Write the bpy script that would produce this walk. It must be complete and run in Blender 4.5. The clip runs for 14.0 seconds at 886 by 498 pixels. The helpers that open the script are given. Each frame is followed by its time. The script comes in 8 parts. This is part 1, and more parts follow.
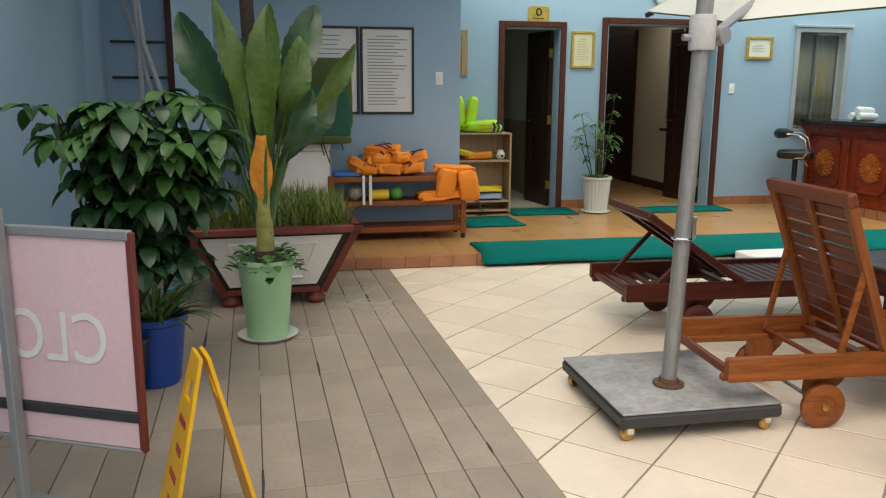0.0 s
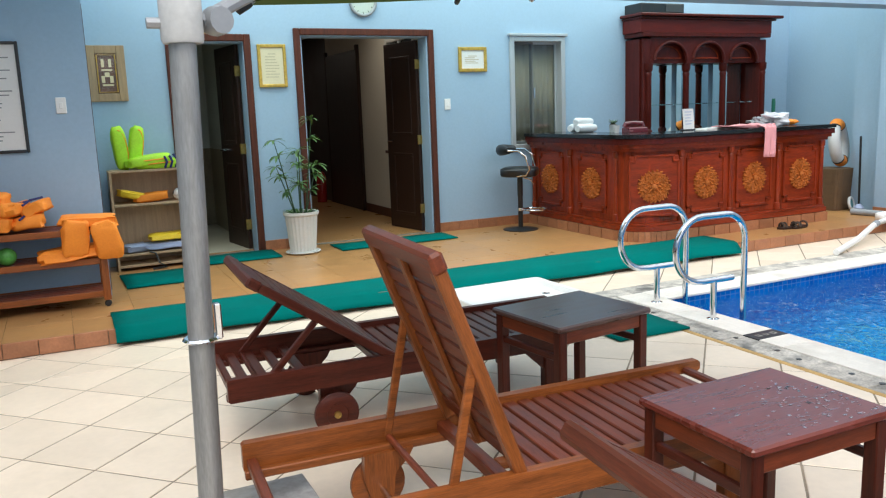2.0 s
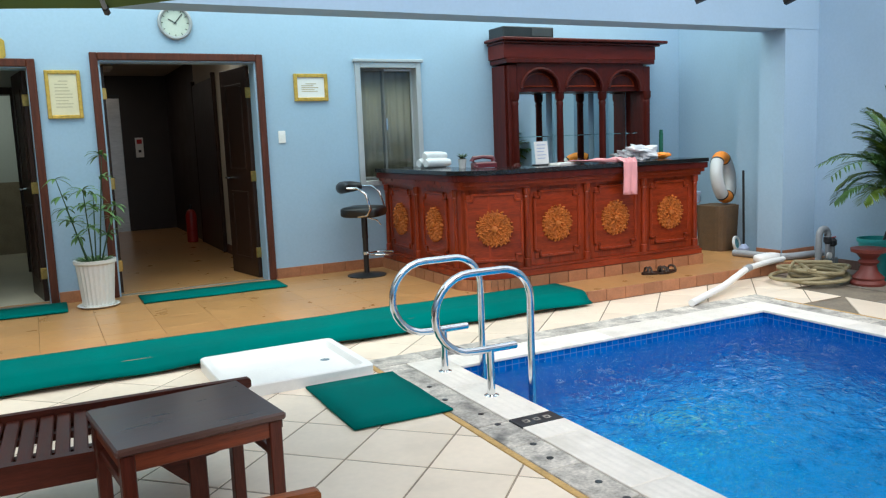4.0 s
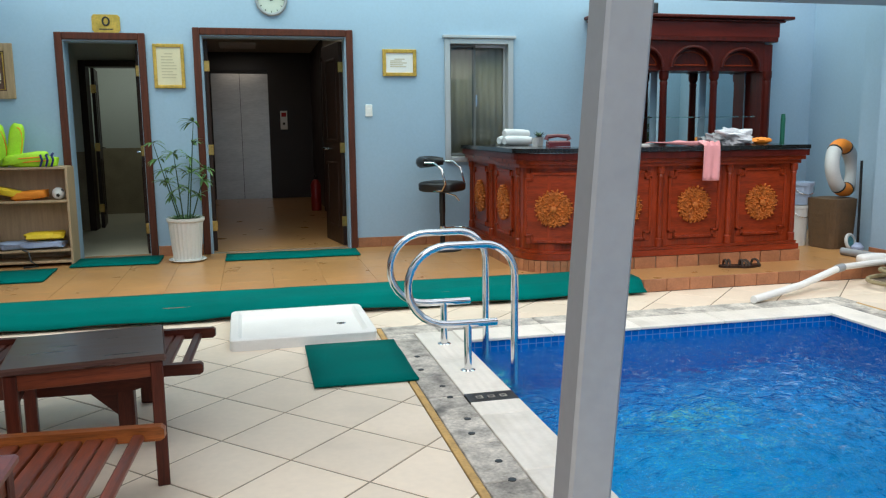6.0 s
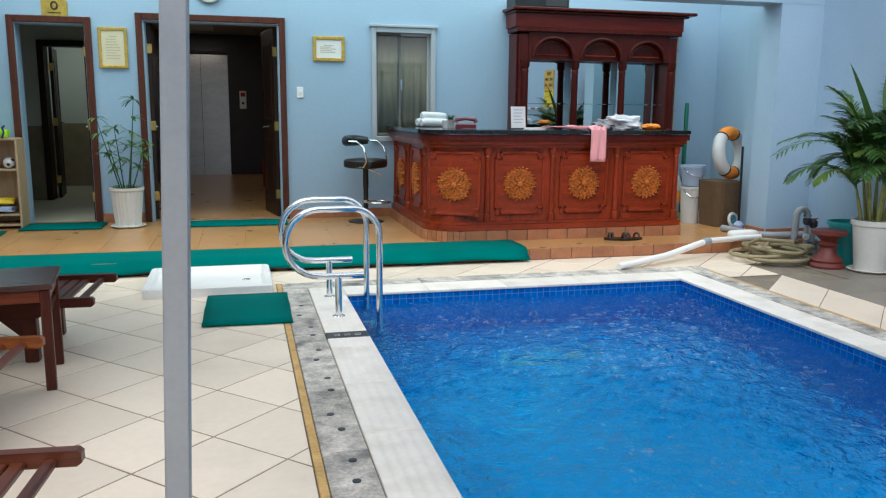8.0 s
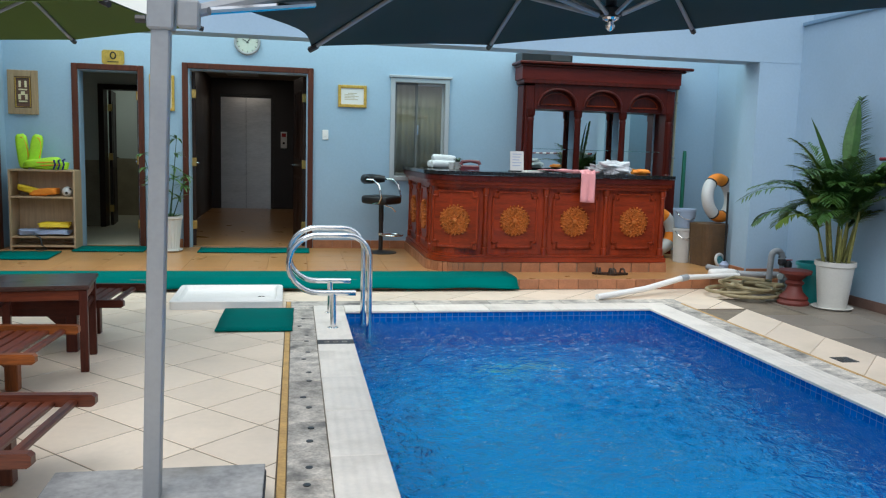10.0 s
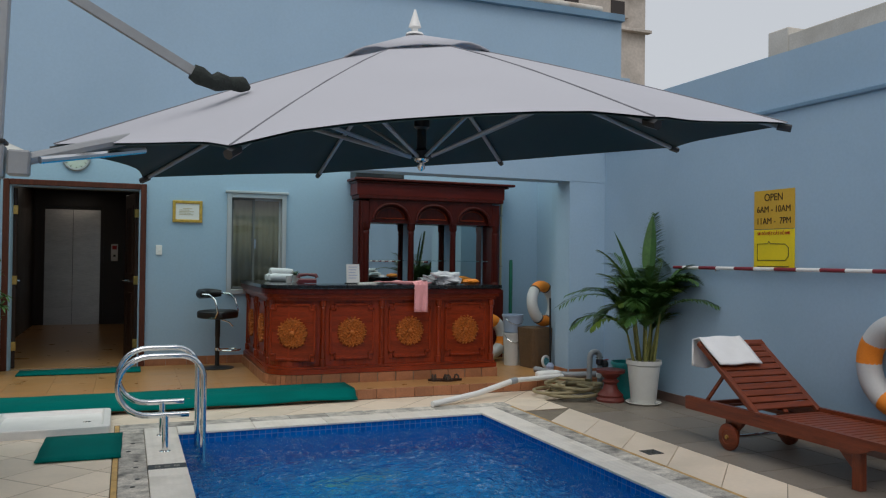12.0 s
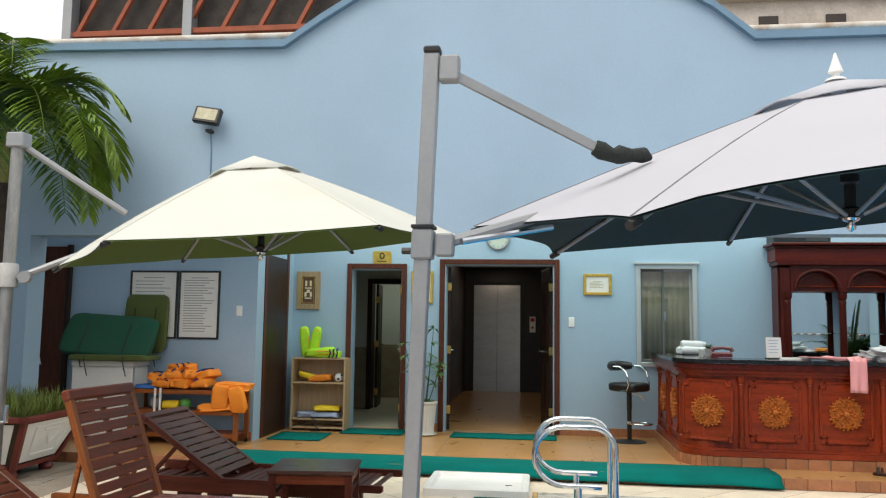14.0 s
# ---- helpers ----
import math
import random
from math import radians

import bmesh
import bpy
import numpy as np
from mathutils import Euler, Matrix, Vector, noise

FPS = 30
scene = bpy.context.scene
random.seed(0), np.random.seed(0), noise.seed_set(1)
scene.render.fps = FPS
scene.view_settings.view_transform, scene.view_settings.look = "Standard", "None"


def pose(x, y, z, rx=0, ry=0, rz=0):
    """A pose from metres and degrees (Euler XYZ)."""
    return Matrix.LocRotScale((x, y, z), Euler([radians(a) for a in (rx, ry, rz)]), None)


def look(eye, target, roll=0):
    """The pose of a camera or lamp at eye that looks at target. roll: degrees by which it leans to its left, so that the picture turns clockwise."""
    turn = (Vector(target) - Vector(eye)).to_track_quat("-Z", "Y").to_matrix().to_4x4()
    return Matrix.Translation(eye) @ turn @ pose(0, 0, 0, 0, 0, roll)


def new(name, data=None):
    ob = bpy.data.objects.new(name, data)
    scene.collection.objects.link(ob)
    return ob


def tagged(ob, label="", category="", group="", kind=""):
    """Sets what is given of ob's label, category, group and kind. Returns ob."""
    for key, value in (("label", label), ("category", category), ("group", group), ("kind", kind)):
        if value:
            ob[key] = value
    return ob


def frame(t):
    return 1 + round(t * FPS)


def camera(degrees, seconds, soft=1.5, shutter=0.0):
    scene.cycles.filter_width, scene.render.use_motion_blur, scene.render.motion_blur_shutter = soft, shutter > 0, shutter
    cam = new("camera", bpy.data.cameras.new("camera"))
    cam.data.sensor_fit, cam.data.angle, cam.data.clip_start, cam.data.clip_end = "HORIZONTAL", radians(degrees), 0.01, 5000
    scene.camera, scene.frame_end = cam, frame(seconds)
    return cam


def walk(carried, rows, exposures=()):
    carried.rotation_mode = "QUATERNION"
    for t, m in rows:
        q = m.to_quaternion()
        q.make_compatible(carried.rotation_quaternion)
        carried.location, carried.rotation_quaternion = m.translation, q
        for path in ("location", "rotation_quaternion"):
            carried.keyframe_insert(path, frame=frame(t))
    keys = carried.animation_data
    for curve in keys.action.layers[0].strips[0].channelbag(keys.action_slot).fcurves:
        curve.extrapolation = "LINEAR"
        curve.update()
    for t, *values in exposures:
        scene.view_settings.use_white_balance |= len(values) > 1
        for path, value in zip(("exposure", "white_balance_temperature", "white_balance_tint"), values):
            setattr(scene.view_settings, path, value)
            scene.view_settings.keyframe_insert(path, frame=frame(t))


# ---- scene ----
cam = camera(58.3, 14.0, soft=1.2)
PATH = [
    (0, (0.552, -0.014, 1.421), (0.934, 1.91, 1.031), 0.3),
    (0.5, (0.952, 0.23, 1.442), (1.494, 2.121, 1.084), -1.2),
    (1, (1.298, 0.463, 1.453), (1.986, 2.312, 1.125), -1.3),
    (1.5, (1.59, 0.727, 1.431), (2.407, 2.524, 1.111), -1.7),
    (2, (1.924, 0.896, 1.396), (2.767, 2.677, 1.054), -2.1),
    (2.5, (2.312, 0.993, 1.388), (3.212, 2.746, 1.044), -1.3),
    (3, (2.726, 1.106, 1.392), (3.715, 2.817, 1.079), -2.4),
    (5.5, (4.422, 0.926, 1.303), (4.973, 2.833, 1.057), -1.1),
    (6, (4.555, 0.704, 1.287), (5.013, 2.627, 0.986), -0.6),
    (6.5, (4.767, 0.499, 1.286), (5.229, 2.418, 0.964), -0.1),
    (7, (4.968, 0.279, 1.302), (5.446, 2.193, 0.97), 0.6),
    (7.5, (5.076, -0.007, 1.293), (5.561, 1.903, 0.952), 0.6),
    (8, (5.070, -0.193, 1.280), (5.554, 1.717, 0.938), 0.5),
    (10.5, (5.386, -1.196, 1.300), (5.739, 0.766, 1.145), 1.6),
    (11, (5.366, -1.282, 1.364), (5.977, 0.622, 1.344), 0.8),
    (11.5, (5.370, -1.332, 1.413), (6.080, 0.537, 1.440), 0.5),
    (12, (5.361, -1.325, 1.391), (6.099, 0.534, 1.418), 0.7),
    (12.5, (5.330, -1.298, 1.386), (6.025, 0.578, 1.376), 0.8),
    (13, (5.331, -1.270, 1.385), (5.898, 0.647, 1.310), 1.0),
    (13.5, (5.362, -1.286, 1.385), (5.550, 0.705, 1.363), 1.7),
    (14, (5.388, -1.255, 1.397), (5.132, 0.719, 1.590), 0.8),
]
walk(cam, [(t, look(eye, target, roll)) for t, eye, target, roll in PATH], exposures=[
    (0.0, 0.03, 6900, 10), (1.0, 0.33, 6600, 10), (2.0, 0.36, 6200, 10), (3.0, 0.33, 6000, 9), (5.5, 0.13, 6300, 9), (7.0, 0.06, 6050, 9), (8.0, 0.08, 6000, 9), (10.5, -0.03, 6050, 9),
    (11.0, -0.2, 6050, 9), (11.5, -0.8, 6100, 9), (12.0, -0.82, 6350, 10), (12.5, -0.62, 6400, 10), (13.0, -0.45, 6650, 10), (13.5, -0.42, 6800, 10), (14.0, 0.03, 6800, 10)])

# ---- world, sun, exposure ----
world = bpy.data.worlds.new("sky")
scene.world = world
world.use_nodes = True
wn = world.node_tree.nodes
sky = wn.new("ShaderNodeTexSky")
sky.sky_type, sky.sun_disc = "NISHITA", False
sky.sun_elevation, sky.sun_rotation = radians(56), radians(205)
sky.dust_density, sky.air_density, sky.ozone_density = 6.0, 1.0, 1.0
haze = wn.new("ShaderNodeMixRGB")
haze.inputs["Fac"].default_value = 0.75
haze.inputs["Color2"].default_value = (9.0, 9.2, 9.4, 1)
world.node_tree.links.new(sky.outputs["Color"], haze.inputs["Color1"])
world.node_tree.links.new(haze.outputs["Color"], wn["Background"].inputs["Color"])
wn["Background"].inputs["Strength"].default_value = 0.14
sun = new("sun", bpy.data.lights.new("sun", "SUN"))
sun.data.energy, sun.data.angle, sun.data.color = 1.25, radians(40), (1.0, 0.97, 0.92)
sun.matrix_world = look((2.0, -4.5, 11), (5.2, 2.2, 0))


# ---- materials ----
def material(name, color, rough=0.6, metal=0.0, var=0.12, scale=3.0, fine=60.0, bump=0.08, coat=0.0, spec=0.5, stretch=(1, 1, 1), rand=0.0, stain=None, stain_amount=0.0, trans=0.0):
    m = bpy.data.materials.new(name)
    m.use_nodes = True
    nt = m.node_tree
    b = nt.nodes["Principled BSDF"]
    tc = nt.nodes.new("ShaderNodeTexCoord")
    mp = nt.nodes.new("ShaderNodeMapping")
    mp.inputs["Scale"].default_value = stretch
    nt.links.new(tc.outputs["Object"], mp.inputs["Vector"])
    vec = mp.outputs["Vector"]
    if rand:
        oi = nt.nodes.new("ShaderNodeObjectInfo")
        mul = nt.nodes.new("ShaderNodeVectorMath")
        mul.operation = "SCALE"
        mul.inputs[0].default_value = (17.0, 9.0, 5.0)
        nt.links.new(oi.outputs["Random"], mul.inputs["Scale"])
        add = nt.nodes.new("ShaderNodeVectorMath")
        nt.links.new(vec, add.inputs[0])
        nt.links.new(mul.outputs[0], add.inputs[1])
        vec = add.outputs[0]
    n1 = nt.nodes.new("ShaderNodeTexNoise")
    n1.inputs["Scale"].default_value, n1.inputs["Detail"].default_value = scale, 5
    n2 = nt.nodes.new("ShaderNodeTexNoise")
    n2.inputs["Scale"].default_value, n2.inputs["Detail"].default_value = fine, 3
    nt.links.new(vec, n1.inputs["Vector"])
    nt.links.new(vec, n2.inputs["Vector"])
    lo = [max(0, c * (1 - 1.6 * var)) for c in color]
    hi = [min(1, c * (1 + 1.6 * var)) for c in color]
    ramp = nt.nodes.new("ShaderNodeValToRGB")
    ramp.color_ramp.elements[0].position, ramp.color_ramp.elements[1].position = 0.25, 0.75
    ramp.color_ramp.elements[0].color, ramp.color_ramp.elements[1].color = (*lo, 1), (*hi, 1)
    mixf = nt.nodes.new("ShaderNodeMath")
    mixf.operation = "MULTIPLY_ADD"
    mixf.inputs[1].default_value = 0.4
    sc = nt.nodes.new("ShaderNodeMath")
    sc.operation = "MULTIPLY"
    sc.inputs[1].default_value = 0.6
    nt.links.new(n1.outputs["Fac"], sc.inputs[0])
    nt.links.new(n2.outputs["Fac"], mixf.inputs[0])
    nt.links.new(sc.outputs[0], mixf.inputs[2])
    nt.links.new(mixf.outputs[0], ramp.inputs["Fac"])
    col = ramp.outputs["Color"]
    if stain:
        n3 = nt.nodes.new("ShaderNodeTexNoise")
        n3.inputs["Scale"].default_value, n3.inputs["Detail"].default_value = scale * 0.45 + 0.6, 8
        nt.links.new(vec, n3.inputs["Vector"])
        r3 = nt.nodes.new("ShaderNodeValToRGB")
        r3.color_ramp.elements[0].position, r3.color_ramp.elements[1].position = 0.5, 0.72
        r3.color_ramp.elements[1].color = (stain_amount,) * 3 + (1,)
        nt.links.new(n3.outputs["Fac"], r3.inputs["Fac"])
        mx = nt.nodes.new("ShaderNodeMixRGB")
        mx.inputs["Color2"].default_value = (*stain, 1)
        nt.links.new(r3.outputs["Color"], mx.inputs["Fac"])
        nt.links.new(col, mx.inputs["Color1"])
        col = mx.outputs["Color"]
    if rand:
        hv = nt.nodes.new("ShaderNodeHueSaturation")
        mr = nt.nodes.new("ShaderNodeMapRange")
        mr.inputs["To Min"].default_value, mr.inputs["To Max"].default_value = 1 - rand, 1 + rand
        nt.links.new(oi.outputs["Random"], mr.inputs["Value"])
        nt.links.new(mr.outputs[0], hv.inputs["Value"])
        nt.links.new(col, hv.inputs["Color"])
        col = hv.outputs["Color"]
    nt.links.new(col, b.inputs["Base Color"])
    rr = nt.nodes.new("ShaderNodeMapRange")
    rr.inputs["To Min"].default_value, rr.inputs["To Max"].default_value = max(0.02, rough * 0.75), min(1, rough * 1.25)
    nt.links.new(n1.outputs["Fac"], rr.inputs["Value"])
    nt.links.new(rr.outputs[0], b.inputs["Roughness"])
    b.inputs["Metallic"].default_value = metal
    b.inputs["Specular IOR Level"].default_value = spec
    b.inputs["Coat Weight"].default_value = coat
    b.inputs["Coat Roughness"].default_value = 0.15
    if trans:
        b.inputs["Subsurface Weight"].default_value = trans
        b.inputs["Subsurface Radius"].default_value = (0.02, 0.02, 0.01)
    if bump:
        bp = nt.nodes.new("ShaderNodeBump")
        bp.inputs["Strength"].default_value, bp.inputs["Distance"].default_value = bump * 4, 0.004
        nt.links.new(mixf.outputs[0], bp.inputs["Height"])
        nt.links.new(bp.outputs["Normal"], b.inputs["Normal"])
    return m


def glass(name, color=(1, 1, 1), rough=0.0, ior=1.45):
    m = bpy.data.materials.new(name)
    m.use_nodes = True
    b = m.node_tree.nodes["Principled BSDF"]
    b.inputs["Base Color"].default_value = (*color, 1)
    b.inputs["Transmission Weight"].default_value = 1
    b.inputs["Roughness"].default_value, b.inputs["IOR"].default_value = rough, ior
    return m


def grain(axis, k=14.0):
    return tuple(1.0 if c == axis else k for c in "xyz")


M = {}
M["blue"] = material("blue_wall_paint", (0.34, 0.475, 0.605), 0.7, var=0.05, scale=0.8, fine=40, bump=0.03, stain=(0.24, 0.36, 0.46), stain_amount=0.25)
M["cap"] = material("parapet_cap_paint", (0.16, 0.27, 0.38), 0.7, var=0.12, scale=4, bump=0.05)
M["white_wall"] = material("pale_interior_paint", (0.62, 0.66, 0.60), 0.6, var=0.06, scale=1.0, bump=0.02)
M["cream_wall"] = material("cream_interior_paint", (0.64, 0.57, 0.45), 0.65, var=0.06, scale=1.2, bump=0.02)
M["dark_wall"] = material("near_black_wall", (0.03, 0.02, 0.016), 0.4, var=0.2, scale=3, bump=0.04)
M["ceiling"] = material("white_ceiling_paint", (0.5, 0.5, 0.48), 0.8, var=0.04, bump=0.02)
M["grout"] = material("sandy_grout", (0.21, 0.175, 0.13), 0.9, var=0.25, scale=6, bump=0.2)
M["grey_grout"] = material("dark_grout", (0.12, 0.105, 0.085), 0.9, var=0.3, scale=6, bump=0.2)
M["cream_tile"] = material("cream_deck_tile", (0.84, 0.71, 0.56), 0.38, var=0.05, scale=2.5, fine=30, bump=0.03, rand=0.05, stain=(0.50, 0.43, 0.32), stain_amount=0.35)
M["brown_tile"] = material("dull_brown_skirting_tile", (0.17, 0.105, 0.085), 0.5, var=0.2, scale=6, fine=60, bump=0.1, rand=0.1)
M["paver"] = material("grey_brown_paver", (0.35, 0.285, 0.22), 0.5, var=0.14, scale=5, fine=70, bump=0.15, rand=0.10, stain=(0.33, 0.31, 0.28), stain_amount=0.35)
M["grey_tile"] = material("grey_brown_floor_tile", (0.225, 0.195, 0.16), 0.45, var=0.14, scale=3, fine=60, bump=0.1, rand=0.08, stain=(0.2, 0.18, 0.15), stain_amount=0.3)
M["tan_tile"] = material("honey_brown_glazed_tile", (0.44, 0.23, 0.085), 0.30, var=0.10, scale=4, fine=20, bump=0.02, rand=0.05, stain=(0.33, 0.17, 0.07), stain_amount=0.35)
M["terracotta"] = material("terracotta_edge_tile", (0.36, 0.15, 0.07), 0.4, var=0.2, scale=9, fine=60, bump=0.06, rand=0.15)
M["gutter"] = material("weathered_grey_stone", (0.52, 0.48, 0.42), 0.75, var=0.42, scale=13, fine=70, bump=0.35, rand=0.22, stain=(0.09, 0.09, 0.085), stain_amount=0.9)
M["coping"] = material("white_mosaic_coping", (0.86, 0.80, 0.71), 0.5, var=0.06, scale=8, fine=50, bump=0.12, rand=0.04, stain=(0.52, 0.47, 0.38), stain_amount=0.4)
nt = M["coping"].node_tree
wv = nt.nodes.new("ShaderNodeTexWave")
wv.inputs["Scale"].default_value, wv.inputs["Distortion"].default_value, wv.inputs["Detail"].default_value = 7.0, 0.6, 2
nt.links.new([n for n in nt.nodes if n.type == "TEX_COORD"][0].outputs["Object"], wv.inputs["Vector"])
wbm = nt.nodes.new("ShaderNodeBump")
wbm.inputs["Strength"].default_value, wbm.inputs["Distance"].default_value = 0.5, 0.004
nt.links.new(wv.outputs["Fac"], wbm.inputs["Height"])
nt.links.new([n for n in nt.nodes if n.type == "BUMP" and n != wbm][0].outputs["Normal"], wbm.inputs["Normal"])
nt.links.new(wbm.outputs["Normal"], nt.nodes["Principled BSDF"].inputs["Normal"])
M["ochre"] = material("ochre_sealant_strip", (0.52, 0.33, 0.12), 0.8, var=0.25, scale=9, bump=0.15)
M["black_tile"] = material("black_marker_tile", (0.02, 0.02, 0.022), 0.3, var=0.2, scale=9, bump=0.05)
M["white_paint"] = material("white_gloss_paint", (0.83, 0.82, 0.79), 0.35, var=0.04, scale=4, bump=0.02)
M["redwood"] = {a: material("red_brown_hardwood_" + a, (0.17, 0.036, 0.012), 0.42, var=0.38, scale=3.5, fine=26, bump=0.06, coat=0.10, spec=0.35, stretch=grain(a)) for a in "xyz"}
M["darkwood"] = {a: material("dark_oiled_hardwood_" + a, (0.078, 0.015, 0.007), 0.40, var=0.40, scale=3.5, fine=26, bump=0.06, coat=0.05, spec=0.3, stretch=grain(a)) for a in "xyz"}
M["teak"] = {a: material("honey_oiled_hardwood_" + a, (0.26, 0.074, 0.015), 0.40, var=0.42, scale=3.0, fine=26, bump=0.06, coat=0.08, spec=0.35, stretch=grain(a)) for a in "xyz"}
M["mahogany"] = {a: material("polished_mahogany_" + a, (0.215, 0.026, 0.0055), 0.30, var=0.5, scale=1.8, fine=18, bump=0.03, coat=0.2, spec=0.25, stretch=grain(a, 9)) for a in "xyz"}
M["deepmahogany"] = material("deep_mahogany", (0.075, 0.0095, 0.006), 0.34, var=0.35, scale=2.6, fine=22, bump=0.03, coat=0.08, spec=0.2, stretch=grain("z", 9))
M["carving"] = material("gilded_wood_carving", (0.44, 0.125, 0.020), 0.55, var=0.35, scale=30, fine=120, bump=0.3, coat=0.0, spec=0.3)
M["brownwood"] = {a: material("dark_brown_hardwood_" + a, (0.105, 0.026, 0.011), 0.40, var=0.40, scale=3.5, fine=26, bump=0.06, coat=0.12, spec=0.35, stretch=grain(a)) for a in "xyz"}
M["doorwood"] = material("dark_red_brown_door_frame_wood", (0.085, 0.022, 0.010), 0.42, var=0.35, scale=3, fine=24, bump=0.05, coat=0.08, spec=0.3, stretch=grain("z"))
M["leafwood"] = material("nearly_black_door_wood", (0.028, 0.012, 0.007), 0.42, var=0.3, scale=3, fine=24, bump=0.05, coat=0.05, spec=0.3, stretch=grain("z"))
M["granite"] = material("polished_black_granite", (0.012, 0.013, 0.014), 0.14, var=0.5, scale=60, fine=220, bump=0.0)
M["concrete"] = material("grey_coated_base_slab", (0.36, 0.355, 0.345), 0.6, var=0.30, scale=6, fine=40, bump=0.15, stain=(0.17, 0.155, 0.12), stain_amount=0.75)
M["darkbase"] = material("charcoal_base_edge", (0.035, 0.036, 0.038), 0.55, var=0.2, scale=6, bump=0.1)
M["alu"] = material("grey_powder_coated_aluminium", (0.33, 0.34, 0.35), 0.42, metal=0.35, var=0.06, scale=8, bump=0.02)
M["steel"] = material("polished_stainless_steel", (0.72, 0.73, 0.74), 0.12, metal=1.0, var=0.05, scale=12, bump=0.0)
M["brushed"] = material("brushed_lift_steel", (0.60, 0.58, 0.55), 0.34, metal=1.0, var=0.14, scale=1.6, fine=20, bump=0.01, stretch=(0.6, 1, 2.5))
M["brass"] = material("worn_brass", (0.55, 0.36, 0.11), 0.3, metal=0.9, var=0.2, scale=20, bump=0.05)
M["galvanised"] = material("mottled_galvanised_steel", (0.31, 0.31, 0.30), 0.42, metal=0.45, var=0.22, scale=9, fine=60, bump=0.04, stain=(0.20, 0.19, 0.17), stain_amount=0.5, stretch=(3, 3, 0.5))
M["clamp_plastic"] = material("weathered_pale_plastic", (0.52, 0.52, 0.50), 0.55, var=0.12, scale=12, bump=0.03)
M["canvas_grey"] = material("pale_grey_canvas", (0.51, 0.51, 0.55), 0.85, var=0.05, scale=1.5, fine=300, bump=0.05)
M["canvas_cream"] = material("cream_canvas", (0.66, 0.665, 0.60), 0.85, var=0.05, scale=1.5, fine=300, bump=0.05, stain=(0.55, 0.53, 0.40), stain_amount=0.25)
M["lining_dark"] = material("dark_teal_canvas_underside", (0.013, 0.038, 0.040), 0.9, var=0.1, scale=3, fine=300, bump=0.05)
M["lining_green"] = material("olive_green_canvas_underside", (0.10, 0.155, 0.03), 0.9, var=0.1, scale=3, fine=300, bump=0.05)
M["seam"] = material("grey_stitching_tape", (0.22, 0.22, 0.24), 0.9, var=0.1, scale=8, fine=200, bump=0.1)
# palm fronds: the lit look is put into this brighter yellow-green
M["palm_leaf"] = material("lit_toned_palm_leaf", (0.17, 0.27, 0.03), 0.45, var=0.45, scale=4, fine=30, bump=0.08, trans=0.1)
M["rug"] = material("teal_green_woven_matting", (0.0, 0.135, 0.118), 1.0, var=0.14, scale=2.5, fine=260, bump=0.3, spec=0.08)
M["black"] = material("black_rubber_or_leather", (0.014, 0.014, 0.015), 0.4, var=0.2, scale=12, bump=0.08)
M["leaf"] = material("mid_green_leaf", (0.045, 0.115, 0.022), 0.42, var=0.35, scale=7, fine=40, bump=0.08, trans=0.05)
M["leaf_light"] = material("yellow_green_leaf", (0.085, 0.145, 0.012), 0.5, var=0.35, scale=5, fine=40, bump=0.08, trans=0.05)
M["banana_leaf"] = material("ribbed_banana_leaf", (0.055, 0.105, 0.012), 0.45, var=0.4, scale=4, fine=35, bump=0.1, trans=0.05)
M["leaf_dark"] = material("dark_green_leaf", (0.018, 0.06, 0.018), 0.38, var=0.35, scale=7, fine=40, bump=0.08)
M["leaf_pale"] = material("glossy_grey_green_leaf", (0.085, 0.19, 0.06), 0.32, var=0.35, scale=6, fine=30, bump=0.06)
M["stem"] = material("ringed_green_cane", (0.22, 0.22, 0.06), 0.6, var=0.3, scale=20, bump=0.15)
M["bark"] = material("fibrous_dark_bark", (0.05, 0.035, 0.025), 0.9, var=0.5, scale=16, fine=80, bump=0.8)
M["soil"] = material("potting_soil", (0.05, 0.035, 0.022), 0.95, var=0.4, scale=20, bump=0.6)


# ---- mesh helpers ----
def part(name, bm, mat, parent, label="", smooth=False):
    me = bpy.data.meshes.new(name)
    bm.normal_update()
    bm.to_mesh(me)
    bm.free()
    me.materials.append(mat)
    if smooth:
        me.polygons.foreach_set("use_smooth", [True] * len(me.polygons))
        me.set_sharp_from_angle(angle=radians(40))
    ob = new(name, me)
    if parent is not None:
        ob.parent = parent
    if label:
        ob["label"] = label
    return ob


def thing(name, label, category, at=(0, 0, 0), turn=0.0, group=""):
    ob = new(name)
    ob.empty_display_size = 0.1
    ob.matrix_world = pose(*at, 0, 0, turn)
    return tagged(ob, label, category, group)


def structure(name, bm, mat, label, category, smooth=False):
    return tagged(part(name, bm, mat, None, smooth=smooth), label, category, kind="structure")


def box(bm, a, b, bevel=0.0, m=None):
    g = bmesh.ops.create_cube(bm, size=1.0)
    vs = g["verts"]
    c = [(p + q) / 2 for p, q in zip(a, b)]
    s = [abs(q - p) for p, q in zip(a, b)]
    for v in vs:
        v.co = Vector((c[0] + v.co.x * s[0], c[1] + v.co.y * s[1], c[2] + v.co.z * s[2]))
        if m is not None:
            v.co = m @ v.co
    if bevel:
        es = list({e for v in vs for e in v.link_edges})
        bmesh.ops.bevel(bm, geom=es, offset=bevel, segments=1, affect="EDGES", clamp_overlap=True)
    return bm


def B(a, b, bevel=0.0, m=None):
    return box(bmesh.new(), a, b, bevel, m)


